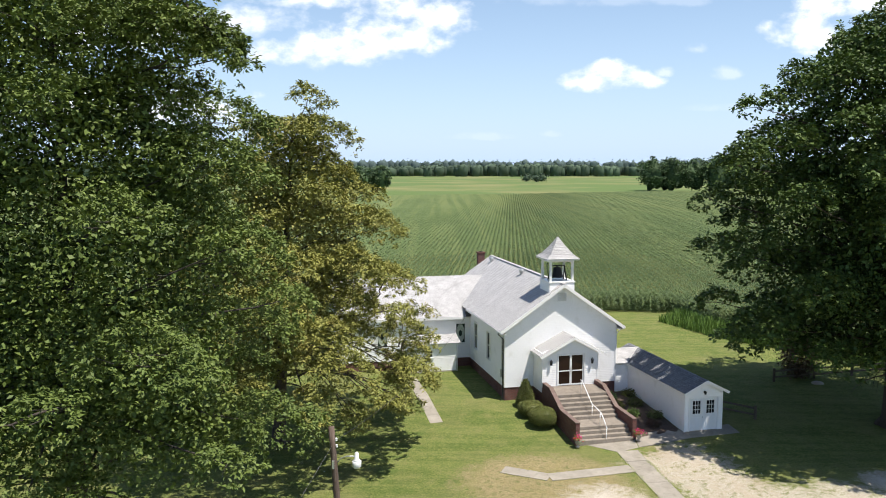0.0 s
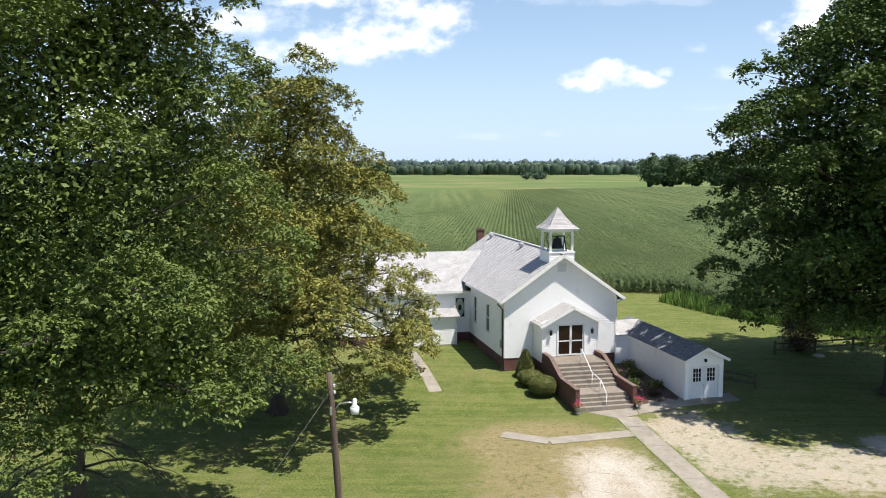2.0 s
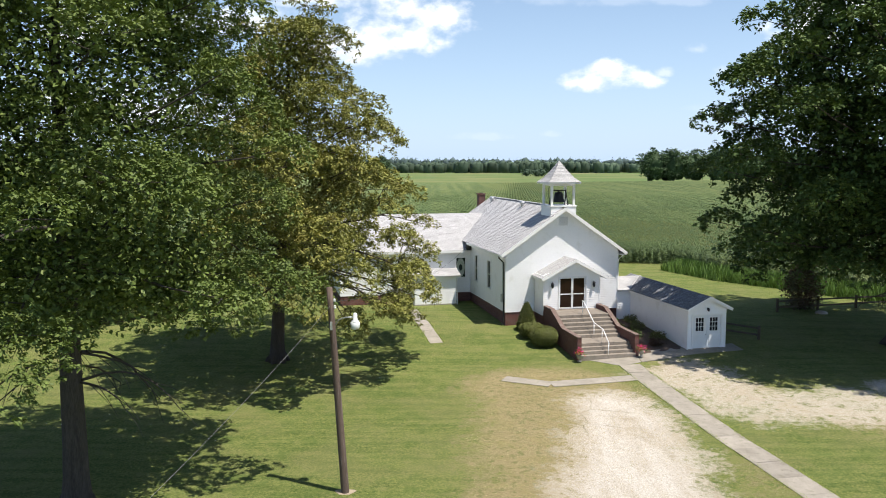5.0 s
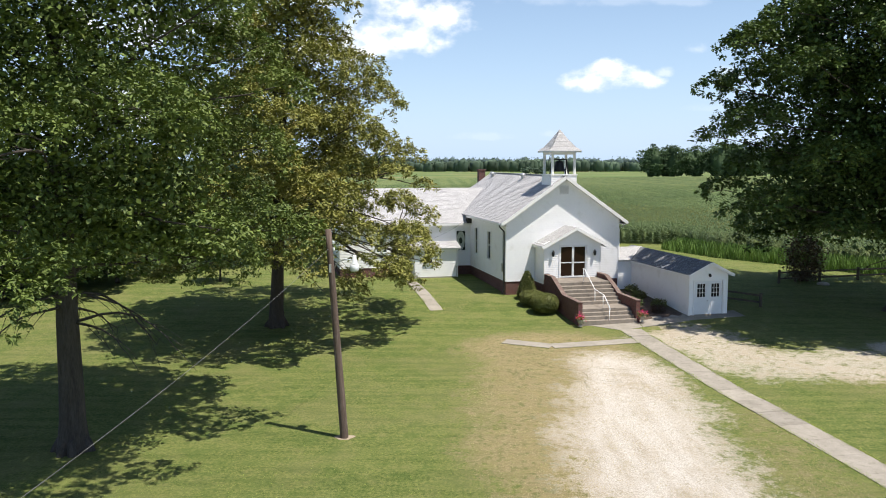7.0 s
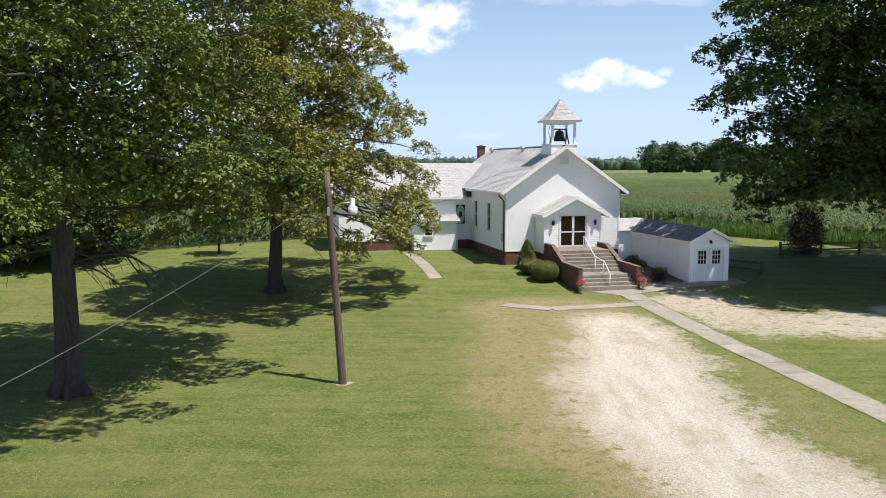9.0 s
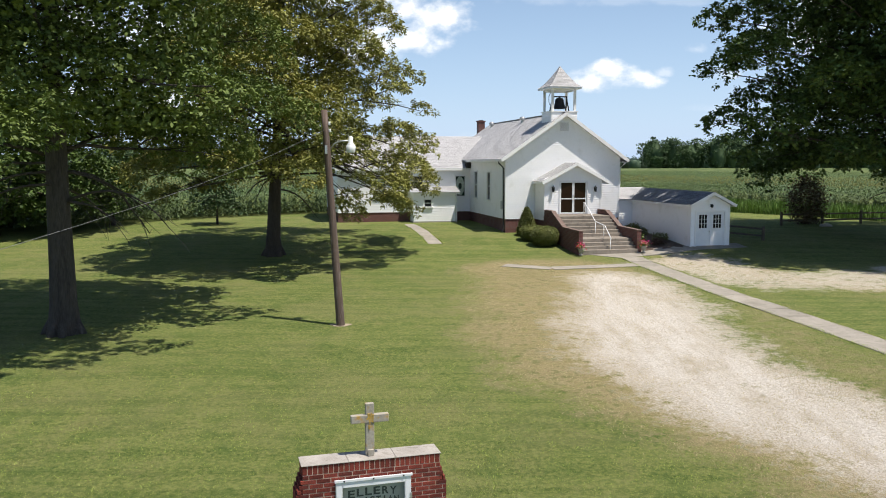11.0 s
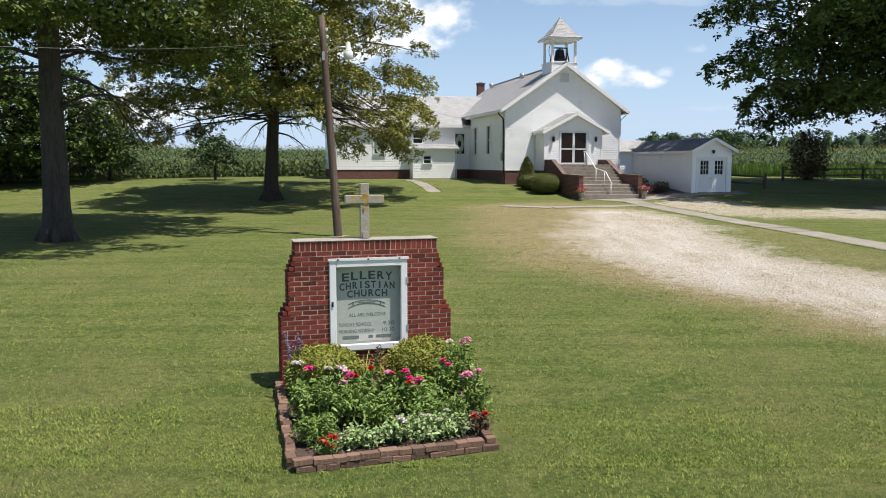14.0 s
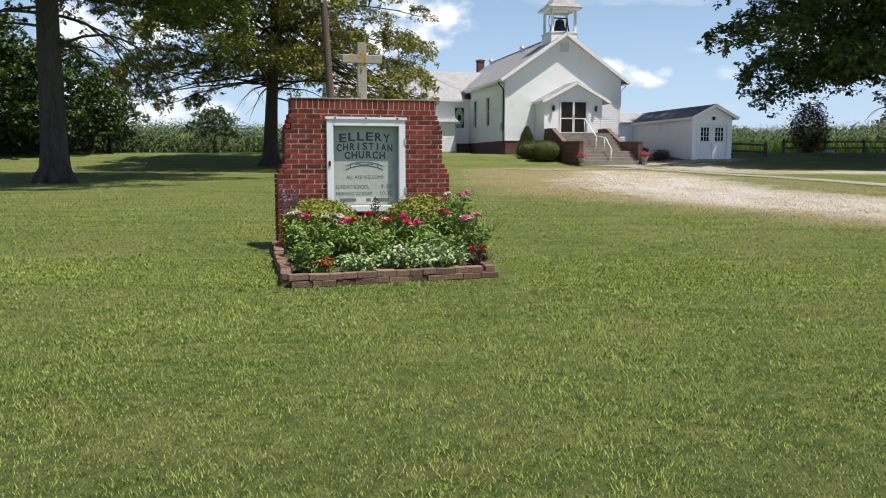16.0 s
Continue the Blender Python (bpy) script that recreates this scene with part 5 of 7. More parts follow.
def build_steps():
    es = thing("entrance_steps", CHURCH_POSE, "concrete entrance steps between stepped-down red brick parapets", "steps")
    L, R, top, rise = 2.22, 5.70, 3.45, 0.195
    part("platform", boxed(L, R, -3.95, -1.85, 1.2, top, bevel=0.012), STEPCON, es)
    v, z = -3.95, top
    for i in range(5):
        z -= rise
        part("step", boxed(L, R, v - 0.34, v + 0.03, 1.15, z, bevel=0.014), STEPCON, es)
        v -= 0.34
    z -= rise
    part("landing", boxed(L, R, -7.05, v + 0.03, 1.15, z, bevel=0.014), STEPCON, es)
    v = -7.05
    for i in range(3):
        z -= rise
        part("step", boxed(L - (0 if i < 2 else 0.05), R + (0 if i < 2 else 0.05), v - 0.27, v + 0.03, 1.0, z, bevel=0.014), STEPCON, es)
        v -= 0.27
    for u0, u1 in ((1.96, 2.22), (5.70, 5.96)):
        prof = [(-1.85, 3.72), (-3.15, 3.72), (-5.15, 2.84), (-7.8, 2.80), (-7.8, 0.9), (-1.85, 0.9)]
        bm = bmesh.new()
        a = [bm.verts.new((u0, y, q)) for y, q in prof]
        b = [bm.verts.new((u1, y, q)) for y, q in prof]
        bm.faces.new(a)
        bm.faces.new(b[::-1])
        for i in range(len(prof)):
            j = (i + 1) % len(prof)
            bm.faces.new((a[j], a[i], b[i], b[j]))
        bmesh.ops.recalc_face_normals(bm, faces=bm.faces)
        pw = part("parapet", bm, BRICKWALL, es, "red brick parapet")
        for (y0, q0), (y1, q1) in zip(prof[:3], prof[1:4]):
            bm = bmesh.new()
            beam(bm, ((u0 + u1) / 2, y0 + 0.0, q0 + 0.022), ((u0 + u1) / 2, y1 - 0.03, q1 + 0.022), 0.29, 0.045)
            part("coping", bm, COPING, pw)
    rail = part("handrail", tube(bmesh.new(), [(4.0, -3.5, 4.28), (4.0, -3.75, 4.28), (4.0, -5.45, 3.22), (4.0, -6.9, 3.05), (4.0, -7.85, 2.32)], 0.028, 8), TRIM, es, "white painted pipe handrail", smooth=True)
    for y, z0, z1 in ((-3.62, 3.4, 4.28), (-5.5, 2.2, 3.22), (-6.75, 2.2, 3.07), (-7.72, 1.5, 2.42)):
        part("rail_post", tube(bmesh.new(), [(4.0, y, z0), (4.0, y, z1)], 0.024, 8), TRIM, rail, smooth=True)
    return es


build_steps()


def build_pot(u, v, seed):
    x, y = world_uv(u, v)
    rng = np.random.default_rng(seed)
    z = gz(x, y) + 0.06
    p = thing("flower_pot", pose(x, y, z), "pale stone urn with red and pink flowers beside steps", "flower pot", "flower pots at the steps")
    part("urn", lathe(bmesh.new(), [(0.13, 0.0), (0.13, 0.04), (0.06, 0.08), (0.06, 0.14), (0.13, 0.2), (0.18, 0.34), (0.2, 0.4), (0.17, 0.41)], 16), CAPSTONE, p, smooth=True)
    c = rng.normal(size=(220, 3)) * np.array([0.13, 0.13, 0.09]) + np.array([0, 0, 0.5])
    part_leaf = quads_object("foliage", *leaf_cloud(c, np.full(220, 0.09), rng), FLOWERLEAF, p)
    for m, n, s in ((REDPETAL, 110, 0), (PINK, 90, 1)):
        c = rng.normal(size=(n, 3)) * np.array([0.13, 0.13, 0.10]) + np.array([0, 0, 0.56])
        quads_object("bloom", *leaf_cloud(c, np.full(n, 0.065), rng, narrow=0.9), m, p)
    return p


build_pot(1.98, -8.1, 1)
build_pot(5.98, -8.1, 2)

# ---- paths ----


def path_slabs(name, label, line, width, step, thick=0.12, seed=1, lift=0.014):
    """A concrete path in poured bays along a broken line, each bay a slab of its own."""
    pv = thing(name, Matrix.Identity(4), label, "path", kind="structure")
    rng = np.random.default_rng(seed)
    pts = [Vector((x, y, 0)) for x, y in line]
    for i, (a, b) in enumerate(zip(pts, pts[1:])):
        d = (b - a)
        n = max(1, round(d.length / step))
        s = Vector((-d.y, d.x, 0)).normalized() * width / 2
        for k in range(n):
            p, q = a + d * (k / n), a + d * ((k + 1) / n) - d.normalized() * 0.010
            corners = [p - s, q - s, q + s, p + s]
            tilt = rng.normal() * 0.003
            top = [Vector((c.x, c.y, gz(c.x, c.y) + lift + tilt)) for c in corners]
            bm = bmesh.new()
            slab(bm, top, thick)
            part("slab", bm, CONCRETE, pv)
    return pv


path_slabs("front_path", "long worn concrete path from the steps towards the road", [(11.05, 47.9), (12.75, 36.0), (14.55, 26.6), (16.6, 15.0), (18.0, 7.0)], 1.32, 1.5, seed=3, lift=0.02)
path_slabs("branch_path", "narrow bent concrete path across the lawn", [(3.4, 45.2), (5.9, 44.1), (10.75, 45.35)], 0.98, 1.25, seed=4, lift=0.03)
path_slabs("porch_path", "short concrete path to the wing's porch", [(-0.42, 52.1), (-2.45, 61.2)], 0.85, 1.3, seed=5)


def build_apron():
    ap = thing("apron", Matrix.Identity(4), "grey concrete apron before the steps and the store doors", "pavement", kind="structure")
    strips = [((8.55, 48.9), (8.95, 49.75), (11.9, 50.4), (11.85, 48.4), (10.5, 47.7)), ((11.9, 48.45), (11.95, 50.4), (15.2, 50.75), (15.4, 49.4)), ((15.42, 49.4), (15.22, 50.75), (18.3, 51.4), (18.6, 50.15))]
    for s in strips:
        bm = bmesh.new()
        slab(bm, [(x, y, gz(x, y) + 0.016) for x, y in s], 0.14)
        part("slab", bm, CONCRETE, ap)


build_apron()

# ---- planting beside the steps ----


def mound(name, label, category, x, y, form, n, leaf, mat, seed, group="", stem=None, jitter=0.04, core=True):
    """A shrub: a dark twiggy core and a skin of small leaves over form(direction) -> point."""
    rng = np.random.default_rng(seed)
    t = thing(name, pose(x, y, gz(x, y)), label, category, group)
    d = rng.normal(size=(n, 3))
    d /= np.linalg.norm(d, axis=1)[:, None]
    p = form(d) + rng.normal(size=(n, 3)) * jitter
    p = p[p[:, 2] > 0.02]
    quads_object("foliage", *leaf_cloud(p, leaf * rng.uniform(0.6, 1.4, len(p)), rng, droop=0.0), mat, t)
    bm = bmesh.new()
    for k in range(9):
        a = k * 2.4
        q = form(np.array([[math.cos(a) * 0.8, math.sin(a) * 0.8, 0.5]]))[0] * 0.8
        tube(bm, [(0, 0, -0.1), (q[0] * 0.4, q[1] * 0.4, q[2] * 0.55), tuple(q)], [0.03, 0.022, 0.01], 5)
    part("stem", bm, BARK, t)
    if core:
        bm = bmesh.new()
        bmesh.ops.create_icosphere(bm, subdivisions=3, radius=1)
        c = np.array([v.co[:] for v in bm.verts])
        c = form(c / np.linalg.norm(c, axis=1)[:, None]) * np.array([0.9, 0.9, 0.94])
        for v, q in zip(bm.verts, c):
            v.co = Vector(q) + Vector((0, 0, 0.02))
        part("inner_foliage", bm, mat, t, smooth=True)
    return t


def dome(rx, ry, h, flat=2.6):
    def form(d):
        k = (np.abs(d[:, 0]) ** flat + np.abs(d[:, 1]) ** flat + np.abs(d[:, 2]) ** flat) ** (-1 / flat)
        p = d * k[:, None] * np.array([rx, ry, h / 2])
        p[:, 2] += h / 2
        return p
    return form


def cone(r, h):
    def form(d):
        z = (d[:, 2] + 1) / 2
        w = r * np.clip(1.15 * (1 - z) ** 0.62, 0, 1) * np.clip(z * 6 + 0.55, 0, 1)
        a = np.arctan2(d[:, 1], d[:, 0])
        return np.stack([np.cos(a) * w, np.sin(a) * w, z * h], 1)
    return form


sx, sy = world_uv(0.95, -1.3)
mound("conical_shrub", "green conical evergreen shrub by the church corner", "shrub", sx, sy, cone(0.62, 1.85), 5200, 0.10, SHRUB, 41, "shrubs by the steps")
sx, sy = world_uv(0.80, -2.85)
mound("clipped_shrub", "low clipped rounded evergreen shrub", "shrub", sx, sy, dome(0.80, 0.72, 0.95), 5200, 0.075, SHRUB, 42, "shrubs by the steps", jitter=0.03)
sx, sy = world_uv(1.02, -4.55)
mound("clipped_shrub", "large clipped rounded evergreen shrub on the lawn", "shrub", sx, sy, dome(0.84, 0.80, 1.2), 6200, 0.075, SHRUB, 43, "shrubs by the steps", jitter=0.03)


def build_mulch_bed():
    bed = thing("mulch_bed", Matrix.Identity(4), "brown mulched planting bed between the steps and the store", "planting bed", kind="structure")
    bm = bmesh.new()
    us, vs = np.linspace(6.05, 9.1, 12), np.linspace(-7.7, -0.05, 26)
    grid = []
    for j, v in enumerate(vs):
        row = []
        for i, u in enumerate(us):
            x, y = world_uv(u, v)
            edge = min(i, len(us) - 1 - i, j, len(vs) - 1 - j)
            row.append(bm.verts.new((x, y, gz(x, y) + (0.06 + 0.10 * noise.noise((u * 2, v * 2, 3))) * min(1, edge))))
        grid.append(row)
    for a, b in zip(grid, grid[1:]):
        for i in range(len(us) - 1):
            bm.faces.new((a[i], a[i + 1], b[i + 1], b[i]))
    part("mulch", bm, MULCH, bed, smooth=True)


build_mulch_bed()
for k, (u, v, r, h, m) in enumerate(((7.0, -1.6, 0.4, 0.5, FLOWERLEAF), (8.2, -3.0, 0.45, 0.5, SHRUB), (7.4, -4.4, 0.35, 0.35, FLOWERLEAF), (8.5, -5.3, 0.45, 0.45, SHRUB), (6.8, -3.2, 0.35, 0.5, GOLDSHRUB), (7.9, -6.3, 0.4, 0.35, REDLEAF), (8.6, -1.2, 0.4, 0.45, SHRUB))):
    sx, sy = world_uv(u, v)
    mound("bedding_plant", "small leafy bedding plant in brown mulch", "plant", sx, sy, dome(r, r, h, 2.0), 700, 0.11, m, 100 + k, "bedding plants", jitter=0.08, core=False)

# ---- utility pole ----


def build_pole():
    x, y = -3.68, 29.92
    z = gz(x, y)
    up = thing("utility_pole", pose(x, y, z), "weathered leaning wooden utility pole with a yard light", "utility pole")
    lean = Vector((-0.50, 0.08, 7.78))
    n = 9
    bm = bmesh.new()
    tube(bm, [Vector((0, 0, -0.4)) + lean * 0] + [lean * (k / n) for k in range(n + 1)], [0.155] + [0.155 - 0.045 * k / n for k in range(n + 1)], 14)
    part("shaft", bm, POLEWOOD, up, smooth=True)
    # yard light on a bent arm
    h = lean * (6.62 / 7.78)
    arm = part("lamp_arm", tube(bmesh.new(), [h + Vector((0.1, 0, -0.28)), h + Vector((0.28, -0.06, -0.03)), h + Vector((0.52, -0.1, 0.06)), h + Vector((0.84, -0.14, 0.07))], 0.025, 8), GALV, up, smooth=True)
    c = h + Vector((0.88, -0.15, -0.36))
    lamp = part("yard_light", lathe(bmesh.new(), [(0.03, 0.60), (0.075, 0.56), (0.085, 0.34), (0.13, 0.30), (0.15, 0.26)][::-1], 16, tuple(c)), LAMPWHITE, up, "grey-white yard light with clear lens", smooth=True)
    part("lens", lathe(bmesh.new(), [(0.13, 0.0), (0.16, 0.04), (0.175, 0.25), (0.15, 0.26)], 16, tuple(c)), LAMPWHITE, lamp, smooth=True)
    bm = bmesh.new()
    box(bm, h.x - 0.04, h.x + 0.04, h.y - 0.20, h.y - 0.1, h.z - 0.4, h.z - 0.1)
    part("bracket", bm, GALV, up)
    for zz in (7.05, 7.3):
        q = lean * (zz / 7.78)
        bm = bmesh.new()
        lathe(bm, [(0.03, -0.06), (0.05, -0.03), (0.035, 0.0), (0.05, 0.03), (0.03, 0.06)], 10, (q.x + 0.15, q.y - 0.02, q.z))
        part("insulator", bm, LAMPWHITE, up)
    bm = bmesh.new()
    ring = [bm.verts.new((math.cos(a) * (0.36 + 0.1 * math.sin(3 * a)) , math.sin(a) * (0.30 + 0.06 * math.cos(2 * a)), gz(x + math.cos(a) * 0.3, y + math.sin(a) * 0.3) - z + 0.012)) for a in np.linspace(0, math.tau, 18, endpoint=False)]
    bm.faces.new(ring)
    part("bare_soil", bm, surface("bare_soil", (0.36, 0.30, 0.22), (0.28, 0.23, 0.16), 0.95, 4, 30, 0.4), up, "bare pale soil round the foot")
    return Vector((x, y, z)) + lean * (7.1 / 7.78)


pole_tie = build_pole()


def cable(name, label, a, b, sag, r, mat):
    a, b = Vector(a), Vector(b)
    pts = [a.lerp(b, t) - Vector((0, 0, sag * 4 * t * (1 - t))) for t in np.linspace(0, 1, 25)]
    ob = part(name, tube(bmesh.new(), pts, r, 6), mat)
    return tagged(ob, label, "cable")


cable("overhead_cable", "pale sagging overhead cable tied to the wooden pole", pole_tie, (-11.3, -8.0, 4.6), 1.15, 0.0045, WIRE)
cx, cy = world_uv(-0.55, 8.2)
cable("service_cable", "thin dark service cable running to the church corner", pole_tie + Vector((0.1, 0, 0.15)), (cx, cy, 7.0), 0.9, 0.009, DARKWIRE)

# ---- rail fences ----


def rail_fence(label, posts, h, rails, seed):
    f = thing("rail_fence", Matrix.Identity(4), label, "fence", "rail fences")
    rng = np.random.default_rng(seed)
    for x, y in posts:
        z = gz(x, y)
        part("post", boxed(x - 0.08, x + 0.08, y - 0.08, y + 0.08, z - 0.2, z + h + rng.uniform(-0.03, 0.05), bevel=0.015), FENCEWOOD, f)
    for (x0, y0), (x1, y1) in zip(posts, posts[1:]):
        for r in rails:
            bm = bmesh.new()
            beam(bm, (x0, y0, gz(x0, y0) + r + rng.uniform(-0.02, 0.02)), (x1, y1, gz(x1, y1) + r + rng.uniform(-0.02, 0.02)), 0.06, 0.12)
            part("rail", bm, FENCEWOOD, f)


rail_fence("brown split-rail fence with two rails behind the lawn", [(24.7, 60.2), (28.05, 61.0), (31.3, 61.8), (34.4, 62.6), (37.5, 63.4)], 1.0, (0.35, 0.8), 1)
rail_fence("low dark wooden rail beside the store", [(16.9, 55.3), (18.3, 53.5), (20.3, 52.2)], 0.85, (0.3, 0.72), 2)
mound("burgundy_shrub", "tall dark burgundy shrub by the rail fence", "shrub", 27.0, 61.4, dome(1.05, 1.0, 3.3, 1.8), 5200, 0.17, REDLEAF, 61, jitter=0.3, core=False)
bm = bmesh.new()
bmesh.ops.create_icosphere(bm, subdivisions=2, radius=0.35)
for v in bm.verts:
    v.co = Vector((v.co.x * 1.3, v.co.y, v.co.z * 0.5)) * (1 + 0.15 * noise.noise(v.co * 3)) + Vector((27.7, 59.6, gz(27.7, 59.6) + 0.05))
tagged(part("pale_stone", bm, CAPSTONE), "pale rounded stone on the lawn by the fence", "stone")

# ---- brick sign and flower bed ----
SIGN_POSE = pose(-0.98, 12.05, 0.40, 0, 0, 16.0)


YELLOWPAINT = surface("flaking_yellow_paint", (0.52, 0.33, 0.06), (0.38, 0.26, 0.08), 0.8, 14, 70, 0.3)


def build_sign():
    sg = thing("church_sign", SIGN_POSE, "red brick church sign with glazed white-framed notice case and wooden cross", "sign")
    depth, course, joint = 0.40, 0.0695, 0.011
    z0, n = -0.28, 34
    half = lambda z: float(np.interp(round(z / 0.0695), (14, 15, 16, 17, 23, 24, 25, 26, 27), (1.25, 1.22, 1.18, 1.14, 1.14, 1.12, 1.09, 1.07, 1.04)))
    F0, F1, FZ0, FZ1 = -0.555, 0.575, 0.50, 1.815
    bm = bmesh.new()
    box(bm, -1.03, F0, 0.005, depth - 0.02, z0, z0 + n * course)
    box(bm, F1, 1.03, 0.005, depth - 0.02, z0, z0 + n * course)
    box(bm, F0, F1, 0.20, depth - 0.02, z0, z0 + n * course)
    box(bm, F0, F1, 0.005, 0.20, z0, FZ0)
    box(bm, F0, F1, 0.005, 0.20, FZ1, z0 + n * course)
    box(bm, -1.11, -1.03, 0.005, depth - 0.02, z0, 1.6)
    box(bm, 1.03, 1.11, 0.005, depth - 0.02, z0, 1.6)
    box(bm, -1.22, -1.11, 0.005, depth - 0.02, z0, 1.0)
    box(bm, 1.11, 1.22, 0.005, depth - 0.02, z0, 1.0)
    part("mortar_core", bm, MORTAR, sg)
    # alike bricks share their meshes
    shapes = {}

    def brick(x0, x1, y0, y1, za, zb):
        key = (round(x1 - x0, 3), round(y1 - y0, 3), round(zb - za, 3))
        if key not in shapes:
            shapes[key] = mesh_of("brick", boxed(-key[0] / 2, key[0] / 2, -key[1] / 2, key[1] / 2, -key[2] / 2, key[2] / 2, bevel=0.004), SIGNBRICK)
        ob = new("brick", shapes[key])
        ob.parent = sg
        ob.location = ((x0 + x1) / 2, (y0 + y1) / 2 + rng.uniform(-0.0025, 0.0025), (za + zb) / 2)
        return ob

    rng = random.Random(5)
    L, W = 0.212, 0.1
    for i in range(n - 2):
        za, zb = z0 + i * course + joint / 2, z0 + (i + 1) * course - joint / 2
        zm = (za + zb) / 2
        h = half(zm)
        spans = [(-h, h)] if not (FZ0 - 0.02 < zm < FZ1 + 0.02) else [(-h, F0), (F1, h)]
        for s0, s1 in spans:
            off = 0 if i % 2 else L / 2
            edges = [s0]
            x = math.floor((s0 + 2) / L) * L - 2 + off
            while x < s1 - 0.045:
                if x > s0 + 0.045:
                    edges.append(x)
                x += L
            edges.append(s1)
            for a, b in zip(edges, edges[1:]):
                brick(round(a + joint / 2, 3), round(b - joint / 2, 3), 0.0, W, za, zb)
        # the end faces, in headers
        for s in (-1, 1):
            x0 = h if s > 0 else -h
            for y0, y1 in ((W + joint, 0.25), (0.25 + joint, depth)):
                brick(min(x0, x0 - s * 0.1), max(x0, x0 - s * 0.1), y0, y1, za, zb)
    # soldier course under the cap
    za, zb = z0 + (n - 2) * course + joint / 2, z0 + n * course - joint / 2
    x = -1.04
    while x < 1.03:
        b = min(x + 0.0765, 1.04)
        brick(round(x + joint / 2, 3), round(b - joint / 2, 3), 0.0, depth, za, zb)
        x = b
    zt = z0 + n * course
    for a, b in ((-1.05, -0.36), (-0.355, 0.35), (0.355, 1.05)):
        bm = boxed(a, b, -0.01, depth + 0.01, zt, zt + 0.012, bevel=0.004)
        part("cap_stone", bm, CAPSTONE, sg, "stained mortar cap")
    # notice case
    case = part("notice_case", boxed(F0 + 0.01, F1 - 0.01, 0.11, 0.19, FZ0 + 0.01, FZ1 - 0.01), PAPER, sg, "grey-green lettered panel in a white frame")
    for dims in ((F0, F0 + 0.095, FZ0, FZ1), (F1 - 0.095, F1, FZ0, FZ1), (F0 + 0.095, F1 - 0.095, FZ0, FZ0 + 0.085), (F0 + 0.095, F1 - 0.095, FZ1 - 0.105, FZ1)):
        a, b, c, d = dims
        part("frame_bar", boxed(a, b, -0.035, 0.03, c, d, bevel=0.006), ALU, case, "white painted frame")
    part("frame_lip", boxed(F0 - 0.02, F1 + 0.02, -0.05, -0.02, FZ1 - 0.012, FZ1 + 0.022), ALU, case)
    for x in (F0 + 0.12, 0.0, F1 - 0.12):
        part("screw", boxed(x - 0.012, x + 0.012, -0.058, -0.05, FZ1 - 0.006, FZ1 + 0.014), BLACKIRON, case)
    part("latch", boxed(F0 + 0.025, F0 + 0.05, -0.05, -0.034, 1.15, 1.22), BLACKIRON, case)
    for z in (0.75, 1.45):
        part("hinge", boxed(F1 - 0.02, F1 + 0.012, -0.045, -0.034, z, z + 0.09), GALV, case)

    def words(text, x, z, size, mat, width=None, align="CENTER", extrude=0.0008, bold=0.0):
        cu = bpy.data.curves.new("lettering", "FONT")
        cu.body, cu.size, cu.align_x, cu.extrude, cu.offset = text, size, align, extrude, bold
        tmp = bpy.data.objects.new("lettering", cu)
        scene.collection.objects.link(tmp)
        me = bpy.data.meshes.new_from_object(tmp.evaluated_get(bpy.context.evaluated_depsgraph_get()))
        bpy.data.objects.remove(tmp)
        me.materials.clear()
        me.materials.append(mat)
        ob = new("lettering", me)
        ob.parent = case
        xs = [v.co.x for v in me.vertices]
        k = width / (max(xs) - min(xs)) if width else 1.0
        ob.matrix_basis = Matrix.Translation((x, 0.1085, z)) @ Matrix.Rotation(math.pi / 2, 4, "X") @ Matrix.Diagonal((k, 1, 1, 1))
        return ob

    # the name stands on a shallow arch, letter by letter
    for text, z, wide, size, arch in (("ELLERY", 1.478, 0.77, 0.165, 0.035), ("CHRISTIAN", 1.352, 0.83, 0.14, 0.030), ("CHURCH", 1.246, 0.61, 0.14, 0.014)):
        m = len(text)
        for i, ch in enumerate(text):
            f = (i + 0.5) / m - 0.5
            words(ch, 0.01 + f * wide, z + arch * (1 - 4 * f * f), size, INK, wide / m * (0.26 if ch == "I" else 0.80), bold=0.004)
    # ribbon ornament under the name
    bm = bmesh.new()
    for a, b in zip(np.linspace(-0.2, 0.2, 13), np.linspace(-0.2, 0.2, 13)[1:]):
        arc = lambda t: 1.125 + 0.03 * (1 - (t / 0.2) ** 2)
        for dz in (0, 0.05):
            beam(bm, (a, 0.108, arc(a) + dz), (b, 0.108, arc(b) + dz), 0.004, 0.008, (0, 0, 1))
    for s in (-1, 1):
        beam(bm, (s * 0.2, 0.108, 1.125), (s * 0.27, 0.108, 1.095), 0.004, 0.01)
        beam(bm, (s * 0.2, 0.108, 1.175), (s * 0.27, 0.108, 1.145), 0.004, 0.01)
        beam(bm, (s * 0.2, 0.108, 1.12), (s * 0.2, 0.108, 1.18), 0.004, 0.012, (1, 0, 0))
    part("ribbon", bm, INK, case)
    part("ribbon_line", boxed(-0.13, 0.13, 0.1085, 0.1095, 1.162, 1.180), FAINTINK, case)
    words("ALL ARE WELCOME", 0.01, 0.965, 0.072, FAINTINK, 0.54)
    words("SUNDAY SCHOOL", -0.17, 0.825, 0.076, FAINTINK, 0.48)
    words("9:30", 0.32, 0.825, 0.082, FAINTINK, 0.16)
    words("MORNING WORSHIP", -0.15, 0.727, 0.074, FAINTINK, 0.52)
    words("10:30", 0.31, 0.727, 0.082, FAINTINK, 0.18)
